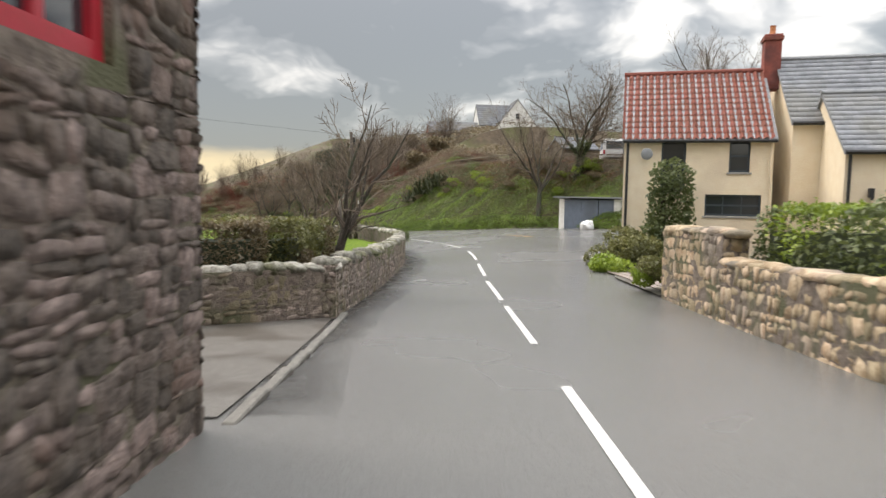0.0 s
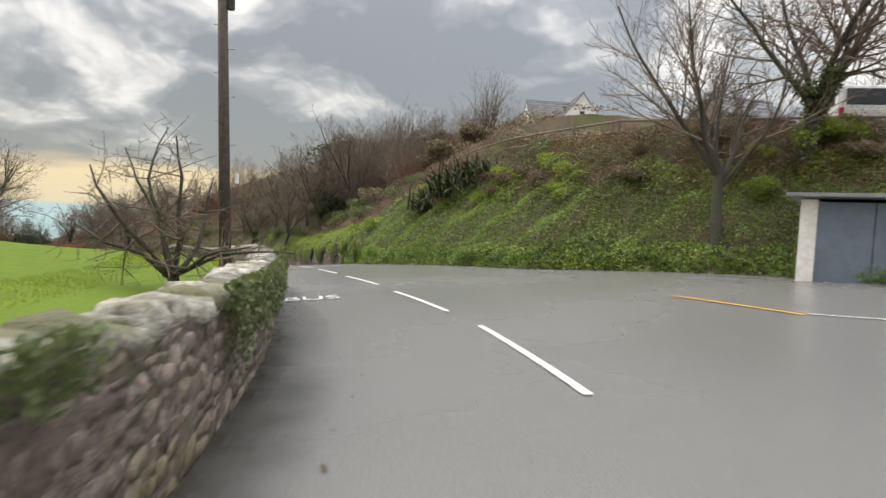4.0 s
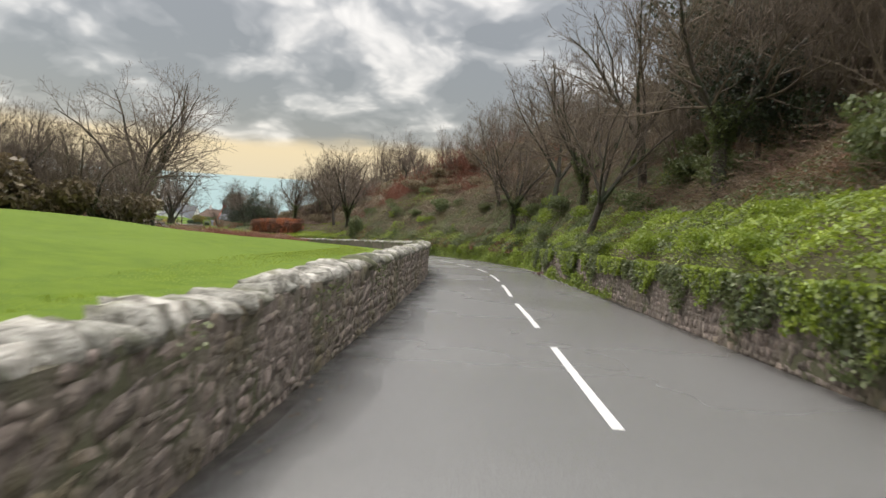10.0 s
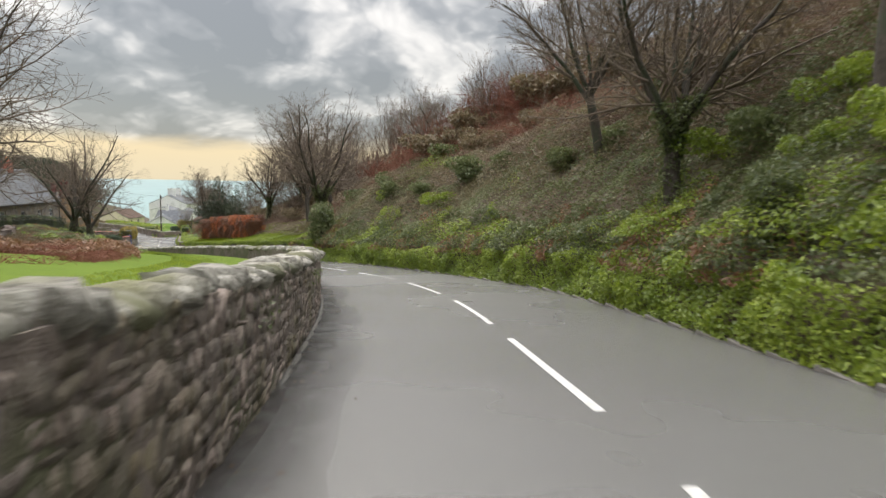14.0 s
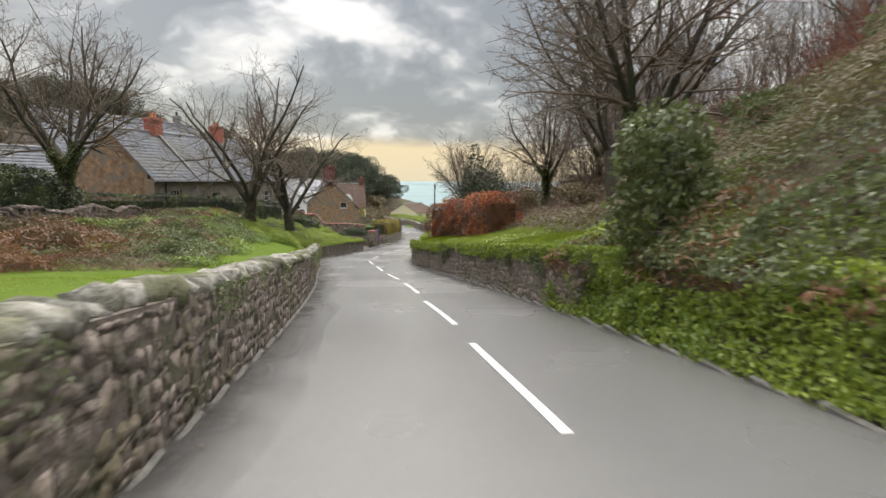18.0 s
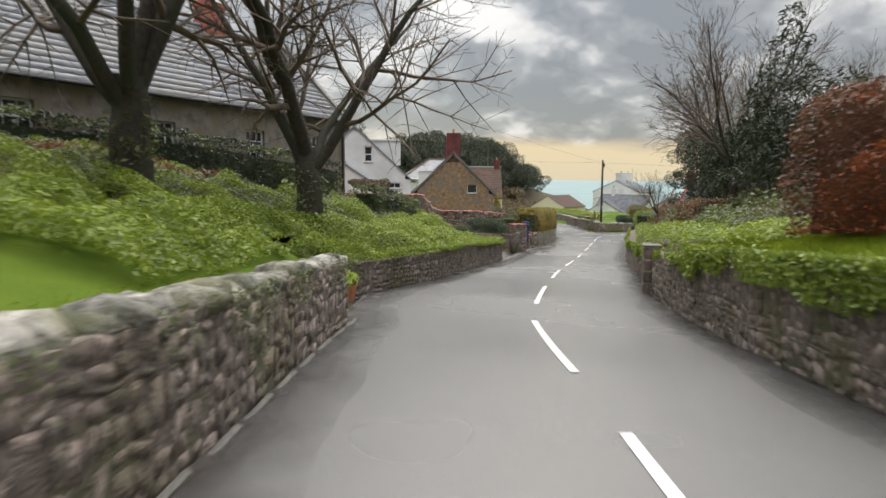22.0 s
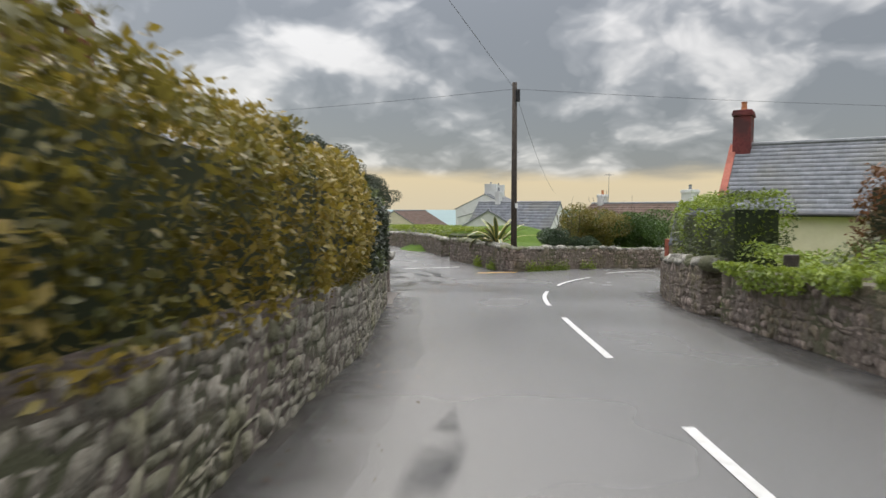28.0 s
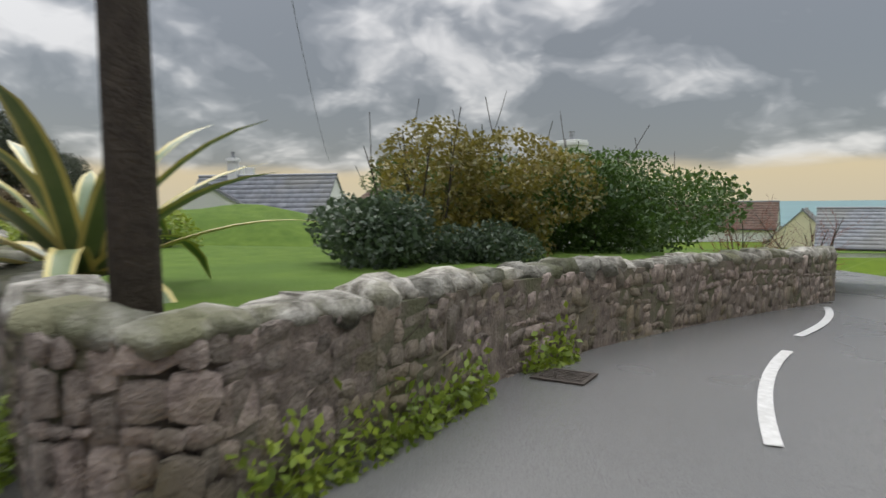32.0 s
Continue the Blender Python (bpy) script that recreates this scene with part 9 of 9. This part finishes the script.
# brick-chimneyed house on the bend
bend = gable_house("slate_house", "slate-roofed house with brick verges and a tall brick chimney", (-116.75, 166.4, -14.6), 23, 5.5, 6.0, 2.75, 5.15, "cream_pale", course=0.26, wide=0.3)
chimney(bend, 0.32, 3.0, 4.4, 6.5, 0.62, 0.9, "brick_dark", 1)
bm = bmesh.new(); prism(bm, [(-0.25, 2.55), (3.0, 5.2), (3.0, 5.32), (-0.25, 2.67)], -0.12, 0.12)
part("verge_brickwork", bm, M["brick_bright"], bend, "orange brick verge").matrix_basis = Matrix(((0, 1, 0, 0), (1, 0, 0, 0), (0, 0, 1, 0), (0, 0, 0, 1)))
lean2 = thing("outhouse", "slate-hung outhouse with brick edges behind the roadside wall", "outhouse", (-114.3, 160.2, -14.2), 25)
part("wall", boxes((0, 2.2, 0, 1.8, 0, 1.5)), M["cream_pale"], lean2)
bm = bmesh.new(); prism(bm, [(-0.1, 1.45), (1.0, 2.5), (1.9, 1.45)], 0, 2.2)
part("roof_deck", bm, M["lead"], lean2).matrix_basis = Matrix(((0, 1, 0, 0), (1, 0, 0, 0), (0, 0, 1, 0), (0, 0, 0, 1)))
slates(lean2, 0.0, 2.2, -0.12, 1.47, 1.0, 2.55, "slate_j", 0.26, 0.3)
part("brick_edge", boxes((-0.1, 0.0, -0.06, 0.3, 0, 1.6)), M["brick_bright"], lean2, "orange brick corner")
# lane houses
lawn_wall = stone_wall("lawn_wall", "tall dark rubble wall behind the lawn, sweeping down to the lane", [(-141.5, 150.0, -14.4), (-139.3, 154.9, -14.4), (-137.2, 158.6, -14.4), (-136.6, 160.6, -14.4), (-136.2, 161.9, -14.4)], lambda u: 2.35 if u < 8.5 else max(1.2, 2.35 - (u - 8.5) * 0.45), near=6, seed=41, cope=None, pieces=110, faces=(1,), kind="")


def hip_house(name, label, corner, turn, length, depth, eave, rise, side=(), thick=0.35, over=0.35, course=0.33):
    """A rendered house under a hipped roof: x along its front, y into it; side holds windows in the wall at x = length."""
    root = thing(name, label, "house", corner, turn)
    part("front_wall", wall_panel(bmesh.new(), length, eave, [], thick), M["white"], root)
    part("back_wall", wall_panel(bmesh.new(), length, eave, [], thick, depth - thick), M["white"], root)
    w_ = depth - 2 * thick
    for holes, mt in (((), Matrix(((0, 1, 0, 0), (-1, 0, 0, depth - thick), (0, 0, 1, 0), (0, 0, 0, 1)))), (side, Matrix(((0, -1, 0, length), (1, 0, 0, thick), (0, 0, 1, 0), (0, 0, 0, 1))))):
        ob = part("side_wall", wall_panel(bmesh.new(), w_, eave, [o[:4] for o in holes], thick), M["white"], root)
        ob.matrix_basis = mt
        for o in holes:
            window(ob, *o[:4], bars=o[4:6], paint=o[6])
    x0, x1, y0, y1 = -over, length + over, -over, depth + over
    half = (y1 - y0) / 2
    corners = [Vector((x0, y0, eave)), Vector((x1, y0, eave)), Vector((x1, y1, eave)), Vector((x0, y1, eave))]
    tops = [Vector((x0 + half, y0 + half, eave + rise)), Vector((x1 - half, y0 + half, eave + rise))]
    n = round(math.hypot(half, rise) / course)
    for a, b in ((0, 1), (1, 2), (2, 3), (3, 0)):
        ta, tb = tops[0 if a in (0, 3) else 1], tops[0 if b in (0, 3) else 1]
        bm = bmesh.new()
        for k in range(n):
            p, q = k / n, (k + 1) / n
            lo = [corners[a].lerp(ta, p), corners[b].lerp(tb, p)]
            hi = [corners[a].lerp(ta, q), corners[b].lerp(tb, q)]
            m = max(1, round((lo[1] - lo[0]).length / 0.6))
            for c in range(m):
                e = 0.006 / max((lo[1] - lo[0]).length, 0.1)
                u, w = c / m + e, (c + 1) / m - e
                quad = [lo[0].lerp(lo[1], u), lo[0].lerp(lo[1], w), hi[0].lerp(hi[1], w), hi[0].lerp(hi[1], u)]
                vs = [bm.verts.new(v + Vector((0, 0, d))) for v, d in zip(quad, (0.035, 0.035, 0.01, 0.01))]
                vs += [bm.verts.new(v - Vector((0, 0, 0.03))) for v in quad]
                bm.faces.new(vs[:4])
                bm.faces.new((vs[4], vs[5], vs[1], vs[0]))
                bm.faces.new((vs[5], vs[6], vs[2], vs[1]))
                bm.faces.new((vs[7], vs[4], vs[0], vs[3]))
        part("roof_slope", bm, M["slate_j"], root)
        d = (corners[b] - corners[a]).normalized()
        bm = bmesh.new(); tube(bm, [corners[a] - Vector((0, 0, 0.05)), corners[b] - Vector((0, 0, 0.05))], 0.065, 8)
        part("gutter", bm, M["white_paint"], root)
    bm = boxes((x0 + 0.03, x1 - 0.03, y0 + 0.03, y1 - 0.03, eave - 0.13, eave - 0.035))
    part("soffit", bm, M["white_paint"], root, "white fascia and soffit")
    for c, t in ((0, 0), (1, 1), (2, 1), (3, 0)):
        bm = bmesh.new()
        for k in range(14):
            a, b = corners[c].lerp(tops[t], k / 14), corners[c].lerp(tops[t], (k + 1) / 14)
            tube(bm, [a + Vector((0, 0, 0.05)), b + Vector((0, 0, 0.03))], (0.11, 0.085), 7)
        part("hip_tiles", bm, M["brown_tile"], root, "brown clay hip tiles")
    bm = bmesh.new(); tube(bm, [tops[0] + Vector((0, 0, 0.04)), tops[1] + Vector((0, 0, 0.04))], 0.1, 7)
    part("ridge", bm, M["brown_tile"], root)
    return root


hip_house("white_bungalow", "white rendered bungalow with a grey hipped roof and brown hip tiles", (-147.67, 149.6, -14.6), 75, 9.5, 7.6, 5.6, 2.6, side=[P(0.6, 2.9, 0.6, 2.0, 0, 1, "white_paint"), P(2.5, 2.9, 0.6, 2.0, 0, 1, "white_paint"), P(4.6, 2.9, 0.6, 2.0, 0, 1, "white_paint")])
brown = gable_house("brown_roofed_house", "cream house with a steep brown tiled roof and a small dormer", (-152.6, 157.6, -14.8), 68, 8.0, 8, 3.3, 7.5, "cream_pale", "brown_tile", front=[P(5.6, 1.2, 1.0, 1.2, 1, 1, "white_paint")], course=0.36, wide=0.5)
chimney(brown, 7.5, 4.0, 6.8, 8.6, 0.8, 0.7, "brick_dark", 1)
part("dormer", prism(bmesh.new(), [(4.5, 4.1), (5.6, 4.1), (5.6, 5.0), (5.05, 5.65), (4.5, 5.0)], 0.6, 2.4), M["white"], brown, "small white gabled dormer")
bm = bmesh.new(); tube(bm, [(6.2, 4.0, 7.4), (6.2, 4.0, 10.2)], 0.02, 5)
for q in range(5):
    tube(bm, [(5.9, 3.8 + q * 0.12, 10.1), (6.5, 3.8 + q * 0.12, 10.1)], 0.01, 4)
part("aerial", bm, M["iron"], brown)
place(leafy("golden_conifer", "golden-green conical garden conifer", [(0, 0, 0.5 + k * 0.42, 1.0 - k * 0.13, 1.0 - k * 0.13, 0.4) for k in range(8)], 5000, 0.12, "gold_leaf", 111, "tree", 1.0), [(-142.6, 160.6, 1.05, 0), (-163.0, 168.0, 1.2, 60)], "golden conifers")
vehicle("red_car", "dark red hatchback parked down the lane", (-186, 181.3, -15.65), 160, "red_paint", 3.8, 1.45, 0.45, False)
vehicle("white_van", "small white van at the lane's side", (-165.5, 170.0, -15.05), 100, "white_paint", 3.8, 1.7)


# ---- flax ----
def flax(loc, size, seed):
    root = thing("flax_plant", "large New Zealand flax with dark arching sword leaves", "flax", loc)
    r = random.Random(seed)
    vs, fq = [], []
    for k in range(130):
        ang, el0 = r.uniform(0, 6.28), radians(r.uniform(35, 85))
        L, w = size * r.uniform(0.9, 1.6), 0.042 * size
        d = Vector((math.cos(ang), math.sin(ang), 0)); sd = Vector((-d.y, d.x, 0))
        o = Vector((r.gauss(0, 0.35), r.gauss(0, 0.35), 0)) * size
        for i in range(7):
            t = i / 6
            c = o + d * (L * t * math.cos(el0) * (1 + 0.5 * t)) + Vector((0, 0, L * t * math.sin(el0) - L * 0.75 * t**3 * r.uniform(0.7, 1.2) * math.cos(el0)))
            ww = w * (1 - t * t) + 0.004
            vs += [c - sd * ww, c + sd * ww + Vector((0, 0, 0.01))]
            if i:
                b_ = len(vs) - 4
                fq.append((b_, b_ + 1, b_ + 3, b_ + 2))
    child("leaves", mesh_from("leaves", vs, fq, M["flax"]), root)


for x, y, sc, sd in ((-1.3, 55.3, 1.35, 3), (-2.5, 56.0, 1.1, 4), (-0.1, 54.7, 1.15, 5), (-0.9, 56.3, 1.1, 6)):
    flax((x, y, gz(x, y) - 0.05), sc, sd)
# ivy-clad stumps on the bank by the bend
place(leafy("ivy_stump", "ivy-smothered tree stump on the bank", [(0, 0, 0.4 + k * 0.36, 0.9 - 0.06 * k, 0.8, 0.45) for k in range(5)] + [(0.7, 0.2, 0.6, 0.8, 0.7, 0.6)], 4200, 0.13, "ivy", 121, "climber", 1.8), [(-49.6, 118.1, 1.0, 0), (-25.4, 99.3, 0.6, 0), (-22.3, 93.6, 0.55, 50)], "ivy stumps")


# ---- lawn, wet patches, landslip and litter ----
sheet("lawn", [(-118.8, 154.15), (-125.2, 157.3), (-136.4, 161.4), (-137.6, 158.4), (-141.6, 150.2), (-134, 147.0), (-127, 152.0), (-121.4, 151.4), (-119.7, 152.8)], (-13.66, -13.72, -13.9, -13.8, -13.7, -13.64, -13.66, -13.66, -13.66), "lawn", "bright mown lawn behind the low wall", "lawn")


def wet_patch(s0, s1, inner, outer, label, seed, h=0.0075, material="wet"):
    """A film of water or dark damp along the road between two uneven sides (functions of the station)."""
    rows = []
    for s in np.arange(s0, s1 + 0.1, 0.15):
        e = min(1.0, (s - s0) / 0.9 + 0.02, (s1 - s) / 0.9 + 0.02)
        a, b = inner(s), outer(s)
        m_ = (a + b) / 2
        j1, j2 = 0.22 * noise.noise((s * 0.5, seed, 0)) + 0.04 * noise.noise((s * 2.1, seed, 9)), 0.22 * noise.noise((s * 0.55, seed, 4)) + 0.04 * noise.noise((s * 2.4, seed, 7))
        a, b = m_ + (a + j1 - m_) * e, m_ + (b + j2 - m_) * e
        rows.append([at(s, a + (b - a) * k / 4, h + 0.015 * math.sin(math.pi * min(max((a + (b - a) * k / 4 - el(s)) / (er(s) - el(s)), 0), 1))) for k in range(5)])
    return strip("wet_patch", rows, M[material], label=label, category="puddle", fade=(0, 1, 1, 1, 0))


WP = "dark sheet of rainwater running along the road's edge"
wet_patch(60.8, 67.2, lambda s: 2.6 - (s - 61) * 0.42, lambda s: 4.0 - (s - 61) * 0.36, "dark damp streak crossing the road", 3, 0.0075, "damp")
wet_patch(100, 120, lambda s: el(s) - 0.1, lambda s: el(s) + 0.42, WP, 4)
wet_patch(133, 146, lambda s: el(s) - 0.1, lambda s: el(s) + 0.38, WP, 5)
wet_patch(165, 190, lambda s: el(s) - 0.1, lambda s: el(s) + 0.75, WP, 6)
wet_patch(181, 203, lambda s: er(s) - 0.75, lambda s: er(s) + 0.1, WP, 7)
wet_patch(186.5, 198.5, lambda s: -1.15 + (s - 187) * 0.08, lambda s: -0.75 + (s - 187) * 0.07, "thin stream of water crossing the road", 8)
# bare red earth where the bank has slipped
slip = []
for h_ in np.arange(0.0, 2.5, 0.16):
    row = []
    for q in np.linspace(-1, 1, 9):
        s_ = 93.3 + q * (0.62 - 0.1 * h_ + 0.12 * noise.noise((h_ * 1.7, 2.0, 0))) + 0.2 * h_
        d_ = 0.05 + 0.3 * h_ if h_ < 1 else 0.35 + (h_ - 1) / 0.85
        row.append(at(s_, er(s_) + d_ - 0.1 + 0.22 * noise.noise((s_ * 2.6, h_ * 2.6, 1)) + 0.08 * noise.noise((s_ * 7, h_ * 7, 3)), h_ + 0.02))
    slip.append(row)
strip("landslip", [list(c) for c in zip(*slip)][::-1], M["earth_red"], label="scar of bare red earth in the overgrown bank", category="earth")
for k_, (ds, dl, hh, sz) in enumerate(((-0.3, 0.15, 0.06, 0.17), (0.25, 0.12, 0.05, 0.14), (0.0, 0.1, 0.05, 0.12), (0.5, -0.05, 0.04, 0.09), (-0.5, 0.05, 0.04, 0.1))):
    v_, f_ = BLOCKS[k_]
    ob = new("boulder", mesh_np("boulder", v_, f_, M["earth_red"], False))
    p_ = at(93.3 + ds, er(93.3 + ds) + dl - 0.3, hh)
    ob.matrix_basis = Matrix.LocRotScale(p_, Euler((0.3 * k_, 0.2, k_)), (sz, sz * 0.8, sz * 0.7))
    tagged(ob, "loose red stone fallen from the slipped bank", "stone", "fallen stones")
# leaf litter swept along the edges
rg_ = np.random.RandomState(91)
lit = []
for s0_, s1_, side_, n_, wd_ in ((17, 60, -1, 260, 0.5), (64, 128, -1, 260, 0.35), (160, 206, -1, 300, 0.5), (150, 204, 1, 200, 0.4), (206, 216, -1, 110, 1.6)):
    s_ = rg_.uniform(s0_, s1_, n_)
    o_ = np.abs(rg_.normal(0, wd_, n_))
    for a_, b_ in zip(s_, o_):
        lit.append(tuple(at(a_, (el(a_) + 0.1 + b_) if side_ < 0 else (er(a_) - 0.1 - b_), 0.028)))
tagged(new("leaf_litter", leaves("leaf_litter", lit, 0.055, "dead_leaf", 92, 0.93)), "dead brown leaves and twigs scattered on the road", "leaves", "", "stuff")
mouth = []
for _ in range(330):
    u_, w_ = rg_.beta(1.3, 2.2), rg_.uniform(0, 1)
    x_, y_ = -117.6 - 6.2 * u_ + 1.0 * w_ + rg_.normal(0, 0.25), 154.9 + 2.6 * u_ + 2.1 * w_ * (1 - 0.3 * u_)
    if noise.noise((x_ * 0.9, y_ * 0.9, 5)) > -0.12:
        mouth.append((x_, y_, paved(x_, y_) + 0.012))
tagged(new("leaf_litter", leaves("leaf_litter", mouth, 0.09, "dead_leaf", 94, 0.93)), "sodden leaves and twigs washed across the lane's mouth", "leaves", "", "stuff")
for seed_, off_, wide_, u0_, u1_ in ((1, 0.05, 0.9, 0.0, 9.5), (2, 1.2, 0.5, 2.0, 7.0), (3, 1.9, 0.35, 4.2, 8.6)):
    rows, ll = [], Line([(-118.54, 154.27, 0), (-121.3, 155.85, 0), (-125, 157.5, 0), (-128.4, 158.95, 0)])
    for u_ in np.arange(u0_, u1_, 0.25):
        p_, (d_, n_) = ll.get(u_), ll.axes(u_)
        e_ = min(1.0, (u_ - u0_) / 0.8 + 0.03, (u1_ - u_) / 0.8 + 0.03)
        a_ = off_ + 0.25 * noise.noise((u_ * 0.7, seed_, 0))
        b_ = a_ + wide_ * e_ * (1 + 0.6 * noise.noise((u_ * 0.8, seed_, 5)))
        row = [(p_ + n_ * (a_ + (b_ - a_) * k / 4)) for k in range(5)]
        rows.append([(q.x, q.y, paved(q.x, q.y) + 0.007) for q in row])
    strip("wet_patch", rows, M["wet"], label="shallow rainwater lying in the lane's mouth", category="puddle", fade=(0.6, 1, 1, 1, 0))
# greenery spilling over the end of the raised bed
spill = []
for c_, r_ in (((-80.11, 124.47, -10.23), 0.42), ((-80.98, 124.96, -10.39), 0.45), ((-82.15, 125.76, -10.52), 0.4)):
    o_ = rg_.normal(size=(1500, 3))
    o_ *= (rg_.uniform(0.55, 1.0, 1500) / np.linalg.norm(o_, axis=1))[:, None]
    spill += [tuple(v) for v in np.array(c_) + o_ * np.array([r_ * 1.5, r_ * 1.3, r_ * 0.85])]
tagged(new("bed_greenery", leaves("bed_greenery", spill, 0.075, "lush", 95, 0.4)), "lush green weeds spilling over the raised bed's end", "undergrowth", "", "stuff")
# weeds at the junction wall's foot
wf, jl = [], Line(jp)
for _ in range(3200):
    u_ = rg_.uniform(2.5, 12)
    (d_, n_), p_ = jl.axes(u_), jl.get(u_)
    if noise.noise((u_ * 0.9, 3.3, 0)) > 0.12:
        q_ = p_ + n_ * rg_.uniform(0.03, 0.2)
        wf.append((q_.x, q_.y, q_.z + abs(rg_.normal(0, 0.17))))
tagged(new("wall_foot_weeds", leaves("wall_foot_weeds", wf, 0.08, "lush", 93, 0.4)), "weeds and ivy at the foot of the junction wall", "undergrowth", "", "stuff")

strip("pavement", road_rows(206.4, float(stations([-118.4], [154.2])[0][0]), 0.5, lambda s: -9.5, lambda s: el(s) + 0.1, 6, 0.02), M["concrete_brown"], label="wet brown pavement in front of the lawn", category="pavement")
strip("drive_apron", road_rows(4.9, 10.7, 0.5, lambda s: -9.5, lambda s: el(s) - 0.05, 6, 0.02), M["concrete"], label="wet concrete drive mouth between house and garden wall", category="drive")

# bed plants growing over the top of the raised bed's wall
bl, tp = Line([at(161.4, -3.4), at(164, -2.65), at(167, -2.05), at(172, -1.88), at(177.4, -1.75)]), []
for _ in range(16000):
    u_ = rg_.uniform(0, bl.length)
    (d_, n_), p_ = bl.axes(u_), bl.get(u_)
    o_ = rg_.uniform(-1.5, 0.06)
    q_ = p_ + n_ * o_
    tp.append((q_.x, q_.y, q_.z + 0.66 + 0.016 * u_ + (0.12 + 0.25 * min(1.0, -o_ + 0.1)) * abs(rg_.normal(0.4, 0.4)) * (0.6 + 0.6 * noise.noise((q_.x, q_.y, 3)))))
tagged(new("bed_plants", leaves("bed_plants", tp, 0.075, "lush", 95, 0.5)), "lush weeds and geraniums growing along the bed's wall", "undergrowth", "", "stuff")
